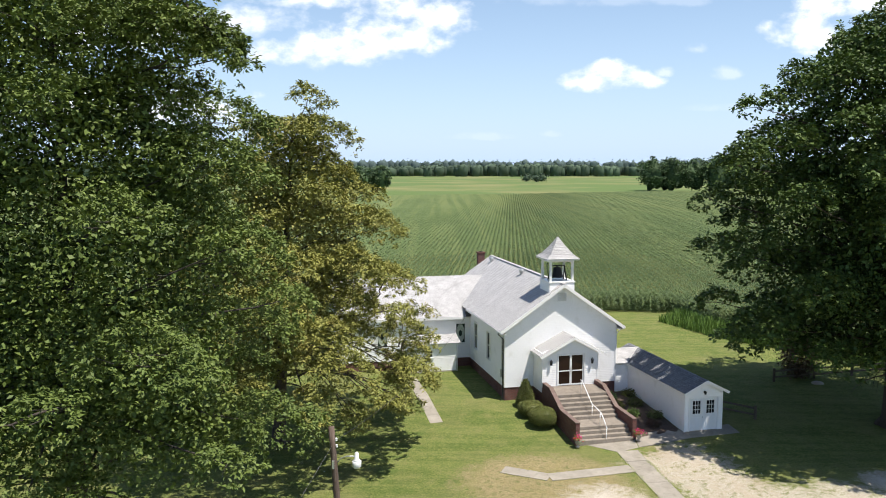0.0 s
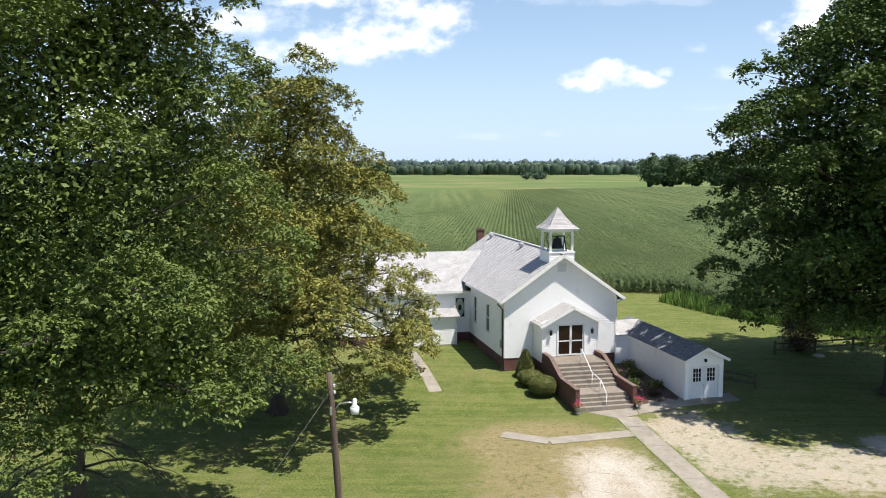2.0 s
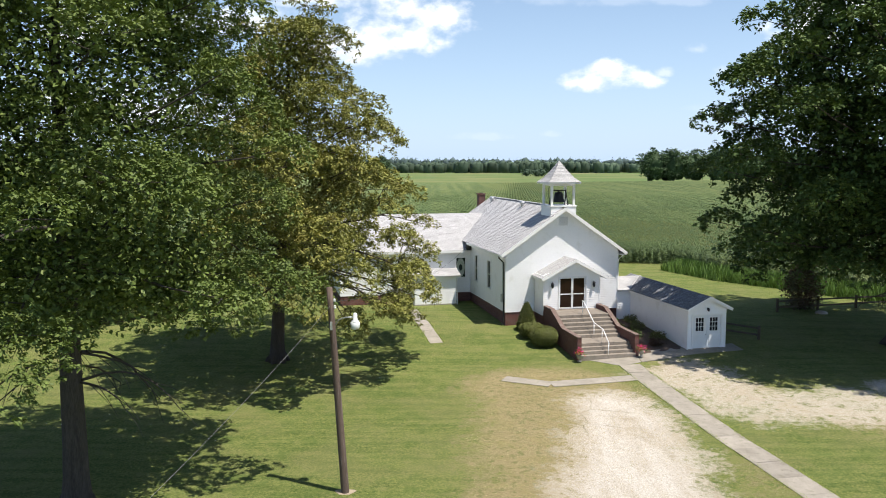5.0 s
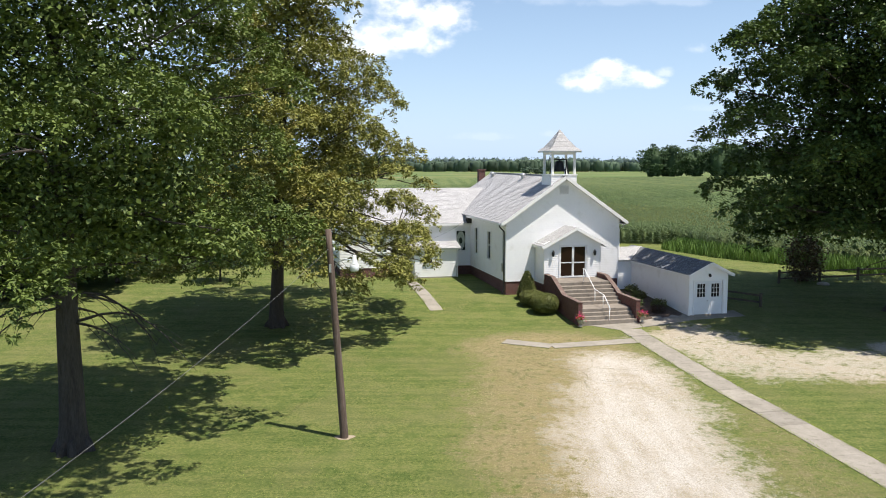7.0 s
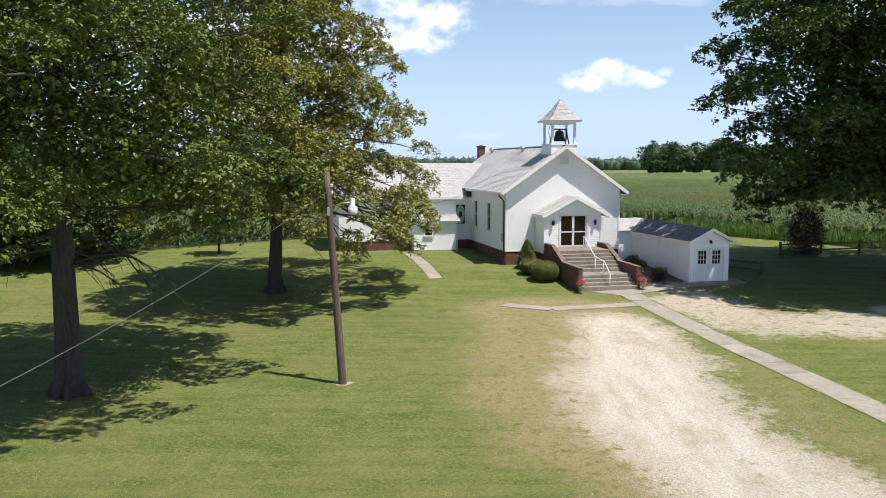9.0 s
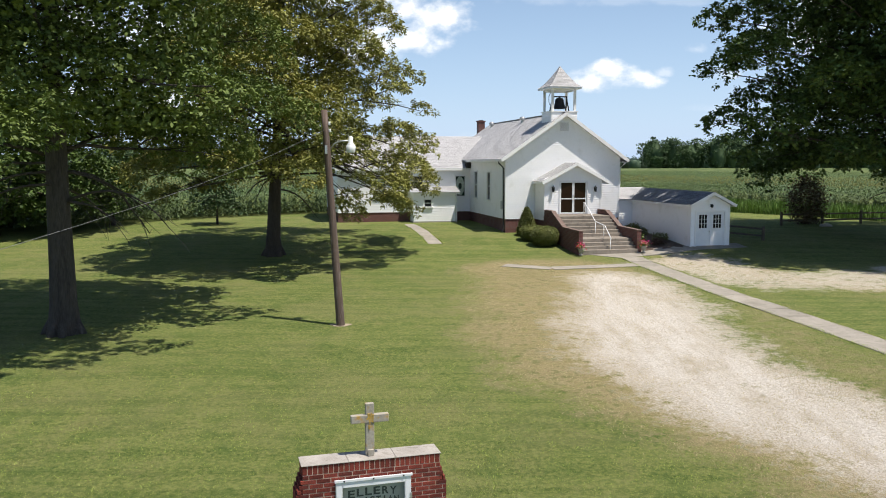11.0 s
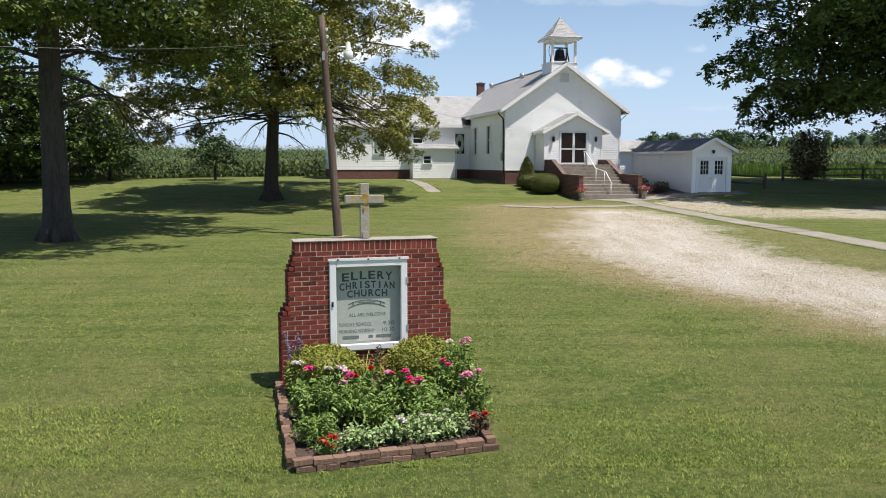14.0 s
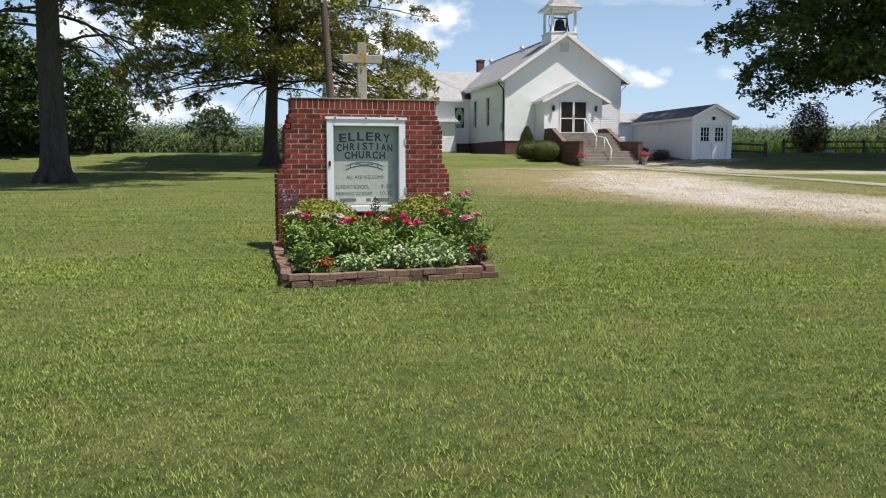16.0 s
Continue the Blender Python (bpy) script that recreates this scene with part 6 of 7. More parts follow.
    part("paper_slip", boxed(-0.15, 0.22, 0.1085, 0.1095, 0.60, 0.70), PALEPAPER, case)
    for a, b in ((-0.36, -0.12), (0.02, 0.09), (0.13, 0.36)):
        part("name_bar", boxed(a, b, 0.1065, 0.1082, 0.64, 0.685), FAINTINK, case)
    # cross
    zc = zt + 0.02
    cross = part("cross", boxed(-0.07, 0.06, 0.16, 0.24, zc, zc + 0.79, bevel=0.008), CROSSWOOD, sg, "weathered wooden cross with flaking yellow paint")
    part("cross_arm", boxed(-0.29, 0.28, 0.15, 0.235, zc + 0.50, zc + 0.62, bevel=0.008), CROSSWOOD, cross)
    # remains of yellow paint where the timbers meet
    rp = random.Random(12)
    for k in range(16):
        px, pz = rp.gauss(-0.005, 0.028), zc + 0.52 + rp.gauss(0.02, 0.085)
        px, hw, hh = max(-0.045, min(0.038, px)), rp.uniform(0.006, 0.018), rp.uniform(0.012, 0.04)
        y = 0.1485 if zc + 0.50 < pz - hh and pz + hh < zc + 0.62 else 0.1475
        part("paint_flake", boxed(px - hw, px + hw, y - 0.0012, 0.161, pz - hh, pz + hh), YELLOWPAINT, cross)
    for s in (-1, 1):
        bm = bmesh.new()
        box(bm, s * 0.02 - 0.02, s * 0.02 + 0.02, 0.12, 0.16, zc, zc + 0.09)
        part("cross_bracket", bm, CROSSWOOD, cross)
    return sg


sign = build_sign()


def sign_xy(a, b):
    p = SIGN_POSE @ Vector((a, b, 0))
    return p.x, p.y


def build_bed_edge():
    eg = thing("bed_edging", Matrix.Identity(4), "weathered red brick edging in two courses round the flower bed", "edging", "")
    rng = random.Random(9)
    c = [(-1.28, 0.05), (-1.39, -2.93), (0.87, -2.88), (1.20, 0.05)]
    for (ax, ay), (bx, by) in zip(c, c[1:]):
        a, b = Vector((*sign_xy(ax, ay), 0)), Vector((*sign_xy(bx, by), 0))
        d = (b - a)
        run = d.normalized()
        for row in range(2):
            x = 0.0 if row else 0.03
            while x < d.length - 0.1:
                ln = 0.215 * rng.choice((1, 1, 1, 0.7, 0.5, 0.9))
                p = a + run * (x + ln / 2)
                z = gz(p.x, p.y) + 0.002 + row * 0.069 + rng.uniform(-0.005, 0.006)
                p = p + Vector((-run.y, run.x, 0)) * rng.uniform(-0.014, 0.014)
                bm = boxed(-ln / 2 + 0.0015, ln / 2 - 0.0015, -0.055, 0.055, 0, 0.066, bevel=0.005)
                ob = part("brick", bm, OLDBRICK, eg)
                ob.matrix_basis = Matrix.Translation((p.x, p.y, z)) @ Matrix.Rotation(math.atan2(run.y, run.x) + rng.uniform(-0.09, 0.09), 4, "Z") @ Matrix.Rotation(rng.uniform(-0.05, 0.05), 4, "X") @ Matrix.Rotation(rng.uniform(-0.03, 0.03), 4, "Y")
                x += ln
    bm = bmesh.new()
    pts = [sign_xy(*q) for q in ((-1.25, 0.0), (-1.36, -2.9), (0.85, -2.85), (1.17, 0.0))]
    slab(bm, [(x, y, gz(x, y) + 0.05) for x, y in pts], 0.1)
    tagged(part("bed_soil", bm, MULCH), "dark soil of the flower bed", "soil", kind="structure")


build_bed_edge()


def flower_clump(name, label, a, b, h, r, n, leaf, leaf_mat, blooms, seed, bloom_r=0.05, stems=10, spread=1.0, shape="up", category="flower"):
    """A leafy plant with stems; blooms: [(material, how many)], each bloom a layered head."""
    rng = np.random.default_rng(seed)
    x, y = sign_xy(a, b)
    t = thing(name, pose(x, y, gz(x, y) + 0.04), label, category, "flowers in the bed")
    bm = bmesh.new()
    tips = []
    for k in range(stems):
        ang, rr = rng.uniform(0, math.tau), r * rng.uniform(0.1, 1.0) ** 0.6
        tip = Vector((math.cos(ang) * rr, math.sin(ang) * rr, h * rng.uniform(0.72, 1.05) * (1 - 0.25 * rr / r)))
        tube(bm, [(tip.x * 0.2, tip.y * 0.2, 0), (tip.x * 0.7, tip.y * 0.7, tip.z * 0.6), tuple(tip)], [0.008, 0.006, 0.004], 5)
        tips.append(tip)
    part("stem", bm, FLOWERLEAF, t)
    k = rng.integers(0, len(tips), n)
    f = rng.uniform(0.08, 0.97, n) ** 0.7
    base = np.array([tuple(q) for q in tips])[k]
    p = np.stack([base[:, 0] * (0.2 + 0.8 * f), base[:, 1] * (0.2 + 0.8 * f), base[:, 2] * f], 1) + rng.normal(size=(n, 3)) * np.array([0.06, 0.06, 0.03]) * spread
    quads_object("foliage", *leaf_cloud(p, leaf * 0.85 * rng.uniform(0.6, 1.4, n), rng, droop=-0.15, narrow=0.32 if shape == "up" else 0.5), leaf_mat, t)
    j = 0
    order = sorted(range(len(tips)), key=lambda i: -tips[i].z)
    for mat, m in blooms:
        for _ in range(m):
            q = tips[order[j % len(order)]] + Vector(rng.normal(size=3) * 0.015)
            j += 1
            rad = bloom_r * rng.uniform(0.8, 1.2)
            # a rounded head of small petals
            ray = rng.normal(size=(46, 3))
            ray[:, 2] = np.abs(ray[:, 2]) * 0.9 - 0.15
            ray /= np.linalg.norm(ray, axis=1)[:, None]
            vs, fs = leaf_cloud(np.array(q) + ray * np.array([rad, rad, rad * 0.75]) * 0.6, np.full(46, rad * 0.95), rng, droop=0.0, narrow=0.75, aim=ray * 1.5)
            quads_object("bloom", vs, fs, mat, t)
    return t


mound("golden_shrub", "golden-green clipped dome shrub before the brick sign", "shrub", *sign_xy(0.68, -0.52), dome(0.48, 0.42, 0.74, 2.2), 7000, 0.042, GOLDSHRUB, 71, "golden shrubs at the sign", jitter=0.025)
mound("golden_shrub", "golden-green clipped dome shrub behind the flowers", "shrub", *sign_xy(-0.72, -0.5), dome(0.50, 0.42, 0.72, 2.2), 6500, 0.042, GOLDSHRUB, 72, "golden shrubs at the sign", jitter=0.025)
FLOWERS = [
    # along, ahead, height, radius, leaves, leaf size, leaf, blooms
    (-0.95, -0.75, 0.66, 0.24, 460, 0.10, FLOWERLEAF, [(WHITEPETAL, 4), (PINK, 1)], 0.06),
    (-0.62, -1.15, 0.60, 0.26, 560, 0.10, FLOWERLEAF, [(WHITEPETAL, 3), (PALEPINK, 2), (PINK, 1)], 0.06),
    (-1.0, -1.55, 0.62, 0.26, 800, 0.10, FLOWERLEAF, [], 0.05),
    (-0.55, -1.75, 0.55, 0.27, 760, 0.11, FLOWERLEAF, [(PALEPINK, 1)], 0.05),
    (-0.22, -1.3, 0.62, 0.25, 620, 0.10, FLOWERLEAF, [(REDPETAL, 2), (PINK, 1)], 0.05),
    (-0.1, -1.8, 0.48, 0.25, 620, 0.10, FLOWERLEAF, [], 0.05),
    (0.32, -1.4, 0.58, 0.24, 600, 0.10, FLOWERLEAF, [(PINK, 4), (PALEPINK, 1)], 0.055),
    (0.58, -1.75, 0.52, 0.26, 650, 0.10, FLOWERLEAF, [(PINK, 2), (REDPETAL, 1)], 0.055),
    (0.88, -1.3, 0.66, 0.24, 620, 0.10, FLOWERLEAF, [(PINK, 2), (REDPETAL, 1)], 0.055),
    (1.30, -1.1, 0.92, 0.22, 420, 0.10, FLOWERLEAF, [(PALEPINK, 2), (WHITEPETAL, 1)], 0.06),
    (1.32, -1.85, 0.60, 0.2, 480, 0.09, FLOWERLEAF, [(PALEPINK, 3)], 0.075),
]
FRONT_FLOWERS = [
    (-1.02, -2.35, 0.40, 0.22, 620, 0.09, FLOWERLEAF, [], 0.05),
    (-0.86, -2.72, 0.22, 0.14, 260, 0.06, FLOWERLEAF, [(REDPETAL, 5)], 0.045),
    (-0.42, -2.55, 0.24, 0.26, 620, 0.065, PALELEAF, [], 0.04),
    (0.02, -2.45, 0.32, 0.28, 760, 0.065, PALELEAF, [(WHITEPETAL, 3)], 0.035),
    (0.42, -2.55, 0.30, 0.26, 720, 0.065, PALELEAF, [(WHITEPETAL, 2)], 0.035),
    (0.80, -2.5, 0.32, 0.26, 720, 0.065, PALELEAF, [(WHITEPETAL, 3)], 0.035),
    (-0.15, -2.1, 0.40, 0.24, 520, 0.09, FLOWERLEAF, [], 0.04),
    (0.55, -2.15, 0.42, 0.24, 520, 0.09, FLOWERLEAF, [], 0.04),
    (1.18, -2.55, 0.26, 0.16, 320, 0.07, REDLEAF, [(REDPETAL, 3)], 0.04),
    (0.95, -2.1, 0.40, 0.2, 460, 0.08, FLOWERLEAF, [], 0.04),
]
for k, (a, b, h, r, n, lf, lm, bl, br) in enumerate(FLOWERS + FRONT_FLOWERS):
    what = "variegated pale-leaved bedding plant" if lm is PALELEAF else ("leafy garden flower with " + {PINK: "magenta", REDPETAL: "red", PALEPINK: "pale pink", WHITEPETAL: "white"}[bl[0][0]] + " blooms" if bl else "bushy green bedding plant")
    flower_clump("bedding_flower", what + " in the sign's flower bed", a * 0.88 - 0.07 + 0.05 * b, b * 0.97, h, r, int(n * 1.35), lf, lm, bl, 200 + k, br, 12, shape="low" if lm is PALELEAF else "up")


def spike_plant(a, b, h, n, mat, seed, label):
    rng = np.random.default_rng(seed)
    x, y = sign_xy(a, b)
    t = thing("spike_flower", pose(x, y, gz(x, y) + 0.04), label, "flower", "flowers in the bed")
    for k in range(n):
        ang = rng.uniform(0, math.tau)
        tip = Vector((math.cos(ang) * 0.14 * rng.uniform(0.2, 1), math.sin(ang) * 0.14, h * rng.uniform(0.75, 1.0)))
        part("stem", tube(bmesh.new(), [(0, 0, 0), (tip.x * 0.6, tip.y * 0.6, tip.z * 0.6), tuple(tip)], [0.006, 0.005, 0.003], 5), FLOWERLEAF, t)
        c = np.linspace(0.62, 1.0, 60)[:, None] * np.array([[tip.x, tip.y, tip.z]]) + rng.normal(size=(60, 3)) * 0.014
        quads_object("spike", *leaf_cloud(c, np.full(60, 0.028), rng, narrow=0.8), mat, t)


spike_plant(-1.12, -0.5, 0.95, 6, LILAC, 301, "tall lilac flower spikes beside the brick sign")
spike_plant(-0.02, -0.8, 0.74, 4, REDLEAF, 302, "dull red flower spikes between the golden shrubs")


def strap_plant(a, b, h, n, seed):
    rng = np.random.default_rng(seed)
    x, y = sign_xy(a, b)
    t = thing("lily_plant", pose(x, y, gz(x, y) + 0.03), "arching strap-leaved lily clump below the notice case", "plant", "flowers in the bed")
    vs, fs = [], []
    for k in range(n):
        ang = rng.uniform(0, math.tau)
        c, s = math.cos(ang), math.sin(ang)
        ln = h * rng.uniform(0.7, 1.15)
        o = len(vs)
        for i, f in enumerate((0, 0.4, 0.75, 1.0)):
            r, z, w = ln * 0.62 * f ** 1.6, ln * (f - 0.42 * f * f), 0.014 * (1 - f) + 0.002
            vs += [(c * r - s * w, s * r + c * w, z), (c * r + s * w, s * r - c * w, z)]
            if i:
                q = o + 2 * i
                fs.append((q - 2, q - 1, q + 1, q))
    quads_object("leaves", vs, fs, GOLDSHRUB, t)


strap_plant(-0.18, -0.6, 0.85, 70, 311)
strap_plant(0.18, -0.7, 0.8, 60, 312)

# ---- corn field ----
EDGE_X = (-120, -45, -28.8, -22.7, -15.7, -10.5, 0, 10, 19, 24.8, 27.3, 30.7, 35.8, 48, 120)
EDGE_Y = (0, 44, 55.5, 62.5, 69.3, 73.0, 80, 86, 88.2, 87.2, 79.5, 75.5, 67.5, 59, 30)
ROW_TURN = radians(4.7)


def corn_edge(x):
    return np.interp(x, EDGE_X, EDGE_Y)


def corn_places(d0, d1, row, step, rng, side=0.60, far=400.0):
    """Plants in drilled rows that lie between d0 and d1 metres behind the field's edge."""
    c, s = math.cos(ROW_TURN), math.sin(ROW_TURN)
    a = np.arange(-260, 260, row)
    b = np.arange(20, far + 10, step)
    A, B = np.meshgrid(a, b)
    A = A + rng.normal(size=A.shape) * 0.05
    B = B + rng.uniform(-0.4, 0.4, B.shape) * step
    x, y = (A * c + B * s).ravel(), (-A * s + B * c).ravel()
    d = y - corn_edge(x)
    ok = (d > d0) & (d <= d1) & (np.abs(x - 0.02 * y) < side * y + 6) & (y < far)
    return x[ok], y[ok]


def corn_mesh(name, x, y, rng, blades, segs, low, high, length, width, tassel=False, height=2.45, turn=9.0):
    n = len(x)
    z = ground_z(x, y)
    hh = height * rng.uniform(0.9, 1.08, n)
    verts, faces = [], []
    base = 0
    ang0 = math.pi / 2 - ROW_TURN + rng.normal(size=n) * turn
    for k in range(blades):
        f = (k + 0.5) / blades
        h0 = hh * (low + (high - low) * f)
        ang = ang0 + k * math.pi + rng.normal(size=n) * 0.45
        c, s = np.cos(ang), np.sin(ang)
        ln = length * rng.uniform(0.75, 1.2, n) * (1.0 - 0.35 * abs(2 * f - 0.8))
        ring = []
        for i in range(segs + 1):
            t = i / segs
            r = ln * (0.72 * t)
            dz = ln * (0.62 * t - 0.95 * t * t + (0.25 if f > 0.8 else 0) * t)
            w = width * (1 - t) ** 0.6 * 0.5 + 0.004
            px, py, pz = x + c * r, y + s * r, z + h0 + dz
            ring.append(np.stack([np.stack([px - s * w, py + c * w, pz], 1), np.stack([px + s * w, py - c * w, pz - 0.2 * w], 1)], 1))
        v = np.stack(ring, 1).reshape(n, -1, 3)
        m = v.shape[1]
        idx = base + np.arange(n)[:, None] * m
        for i in range(segs):
            faces.append(np.concatenate([idx + 2 * i, idx + 2 * i + 1, idx + 2 * i + 3, idx + 2 * i + 2], 1))
        verts.append(v.reshape(-1, 3))
        base += n * m
    ob = quads_object(name, np.concatenate(verts), np.concatenate(faces), CORN)
    if tassel:
        pick = rng.uniform(size=n) < 0.8
        c = np.stack([x, y, z + hh * 1.02], 1)[pick]
        v, f = leaf_cloud(np.repeat(c, 3, 0) + rng.normal(size=(3 * len(c), 3)) * 0.03, np.full(3 * len(c), 0.24), rng, droop=-1.5, narrow=0.10)
        tagged(quads_object("corn_tassels", v, f, TASSEL), "straw-coloured tassels above the corn", "crop", kind="stuff")
    return tagged(ob, "dense rows of tall green corn behind the church lawn", "crop", kind="stuff")


def canopy_material():
    m, nt, bsdf = principled("corn_canopy")
    N, L = nt.nodes.new, nt.links.new
    co = N("ShaderNodeTexCoord").outputs["Object"]
    mp = N("ShaderNodeMapping")
    mp.inputs["Rotation"].default_value = (0, 0, ROW_TURN)
    mp.inputs["Scale"].default_value = (1.0, 0.02, 1.0)
    L(co, mp.inputs["Vector"])
    rows, patch, leaf = N("ShaderNodeTexNoise"), N("ShaderNodeTexNoise"), N("ShaderNodeTexNoise")
    rows.inputs["Scale"].default_value, rows.inputs["Detail"].default_value = 0.42, 4
    L(mp.outputs[0], rows.inputs["Vector"])
    patch.inputs["Scale"].default_value, leaf.inputs["Scale"].default_value = 0.018, 0.9
    patch.inputs["Detail"].default_value, leaf.inputs["Detail"].default_value = 5, 6
    L(co, patch.inputs["Vector"])
    L(co, leaf.inputs["Vector"])

    def mixc(v, lo, hi, a, b, top=1.0):
        r = N("ShaderNodeMapRange")
        r.inputs[1].default_value, r.inputs[2].default_value, r.inputs[4].default_value = lo, hi, top
        L(v, r.inputs[0])
        n = N("ShaderNodeMix")
        n.data_type = "RGBA"
        L(r.outputs[0], n.inputs[0])
        for i, c in ((6, a), (7, b)):
            if isinstance(c, tuple):
                n.inputs[i].default_value = (*c, 1)
            else:
                L(c, n.inputs[i])
        return n.outputs[2]

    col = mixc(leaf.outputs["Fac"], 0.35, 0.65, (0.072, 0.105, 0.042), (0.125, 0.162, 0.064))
    # row contrast put into the colour: paler streaks, then weaker darker ones between
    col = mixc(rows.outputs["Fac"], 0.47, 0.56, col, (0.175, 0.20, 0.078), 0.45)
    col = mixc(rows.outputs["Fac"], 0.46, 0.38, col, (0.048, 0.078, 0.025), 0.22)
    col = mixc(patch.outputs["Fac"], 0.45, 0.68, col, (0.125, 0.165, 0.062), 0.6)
    L(col, bsdf.inputs["Base Color"])
    bsdf.inputs["Roughness"].default_value = 0.9
    bsdf.inputs["Specular IOR Level"].default_value = 0.15
    bn = N("ShaderNodeBump")
    bn.inputs["Strength"].default_value, bn.inputs["Distance"].default_value = 1.0, 0.5
    L(leaf.outputs["Fac"], bn.inputs["Height"])
    L(bn.outputs[0], bsdf.inputs["Normal"])
    return m


def build_corn():
    rng = np.random.default_rng(8)
    x, y = corn_places(0.0, 5.0, 0.76, 0.24, rng)
    corn_mesh("corn", x, y, rng, 9, 3, 0.08, 0.93, 0.95, 0.085, True)
    x, y = corn_places(5.0, 45.0, 0.76, 0.46, rng, 0.56)
    corn_mesh("corn", x, y, rng, 4, 2, 0.62, 0.95, 0.85, 0.11, True, turn=0.55)
    x, y = corn_places(45.0, 190.0, 0.76, 1.15, rng, 0.5, 300)
    x, y = x[x < 95], y[x < 95]
    corn_mesh("corn", x, y, rng, 3, 1, 0.80, 0.97, 0.9, 0.20, turn=0.3)
    # closed leaf canopy below the tops, ridged along the rows, and alone far out
    c, t = math.cos(ROW_TURN), math.sin(ROW_TURN)
    rows = np.arange(-260, 260, 0.76)
    A = np.sort(np.concatenate([rows - 0.24, rows, rows + 0.24, rows + 0.38]))
    crest = np.tile((0.72, 1.0, 0.72, 0.0), len(rows))
    T = np.concatenate([np.linspace(0, 0.06, 5), np.linspace(0.09, 1, 26)])[:, None]
    X0 = A * c + 100 * t
    e = corn_edge(X0) + 1.2
    far = np.interp(X0, (-60, 160), (368, 468))
    Y = e + (far - e) * T
    X = A[None, :] * c + Y * math.tan(ROW_TURN)
    Y = np.maximum(Y, corn_edge(X) + 1.0)
    deep = np.interp(Y - corn_edge(X), (0, 3, 60, 190), (0.35, 0.45, 0.6, 1.0))
    high = np.interp(Y - corn_edge(X), (0, 3, 60, 190), (1.2, 1.5, 1.75, 2.25))
    swell = 0.10 * np.sin(Y * 0.83 + A[None, :] * 2.7) + 0.07 * np.sin(Y * 1.7 - A[None, :] * 1.3)
    Z = ground_z(X, Y) + high - deep * (1 - crest[None, :]) + swell
    ny, nx = X.shape
    idx = np.arange(nx * ny).reshape(ny, nx)
    faces = np.stack([idx[:-1, :-1], idx[:-1, 1:], idx[1:, 1:], idx[1:, :-1]], -1).reshape(-1, 4)
    low = np.stack([X[0], Y[0], ground_z(X[0], Y[0])], -1)
    v = np.concatenate([np.stack([X, Y, Z], -1).reshape(-1, 3), low])
    o = nx * ny
    skirt = np.stack([idx[0, :-1], o + np.arange(nx - 1), o + 1 + np.arange(nx - 1), idx[0, 1:]], -1)
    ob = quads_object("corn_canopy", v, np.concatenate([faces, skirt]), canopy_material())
    tagged(ob, "wide green corn field in straight rows reaching to the woods", "field", kind="stuff")


build_corn()


def weed_strip():
    """Rank grass where the mower stops before the corn."""
    rng = np.random.default_rng(18)
    n = 14000
    t = rng.uniform(0, 1, n)
    px, py = np.interp(t, (0, 0.25, 0.5, 0.75, 1), (24.0, 27.0, 30.4, 35.5, 46.0)), np.interp(t, (0, 0.25, 0.5, 0.75, 1), (84.5, 77.3, 73.0, 65.8, 58.5))
    w = rng.uniform(-2.6, 2.4, n)
    px, py = px + w * 0.8, py + w * 0.6
    z = ground_z(px, py)
    h = rng.uniform(0.4, 1.25, n) * (1 - 0.25 * np.abs(w) / 2.6)
    a = rng.uniform(0, math.tau, n)
    lean = h * rng.uniform(0.1, 0.5, n)
    c, s = np.cos(a), np.sin(a)
    wd = 0.05
    v = np.stack([np.stack([px - s * wd, py + c * wd, z - 0.05], 1), np.stack([px + s * wd, py - c * wd, z - 0.05], 1),
                  np.stack([px + c * lean + s * 0.012, py + s * lean - c * 0.012, z + h], 1), np.stack([px + c * lean - s * 0.012, py + s * lean + c * 0.012, z + h], 1)], 1).reshape(-1, 3)
    ob = quads_object("tall_grass", v, np.arange(4 * n).reshape(-1, 4), RANKGRASS)
    tagged(ob, "rank bright green grass along the corn edge", "grass", kind="stuff")


weed_strip()

# ---- smaller and distant trees ----
for label, x, y, h, tr, bare, prof, n, rb, mat, size, seed in (
        ("small leafy tree at the corn's edge behind the lawn", -25.6, 56.5, 8.2, 0.16, 1.5, ((0.1, 2.4), (0.3, 4.0), (0.6, 3.8), (0.85, 2.2), (1, 0.6)), 42, 1.15, LEAF_R, 0.22, 51),
        ("dark leafy tree at the corn's edge behind the lawn", -29.5, 54.5, 10.2, 0.2, 1.2, ((0.1, 3.0), (0.3, 4.6), (0.6, 4.2), (0.85, 2.6), (1, 0.6)), 46, 1.25, LEAF_R, 0.23, 52),
        ("grey-green young tree before the corn", -24.0, 60.3, 6.6, 0.1, 1.2, ((0.1, 1.6), (0.35, 2.6), (0.6, 2.4), (0.85, 1.3), (1, 0.3)), 26, 0.9, LEAF_FAR, 0.2, 53),
        ("small young tree with bare stem before the corn", -16.6, 61.0, 3.4, 0.06, 1.15, ((0.3, 1.6), (0.5, 2.05), (0.75, 1.7), (1, 0.5)), 18, 0.7, LEAF_FAR, 0.19, 54)):
    build_tree("small_tree", label, x, y, h, tr, bare, prof, n, rb, 26, 11, size, mat, BARK, seed, group="small trees", flat=0.6, droop=0.1, closed=int(250 * h), core_reach=0.8)


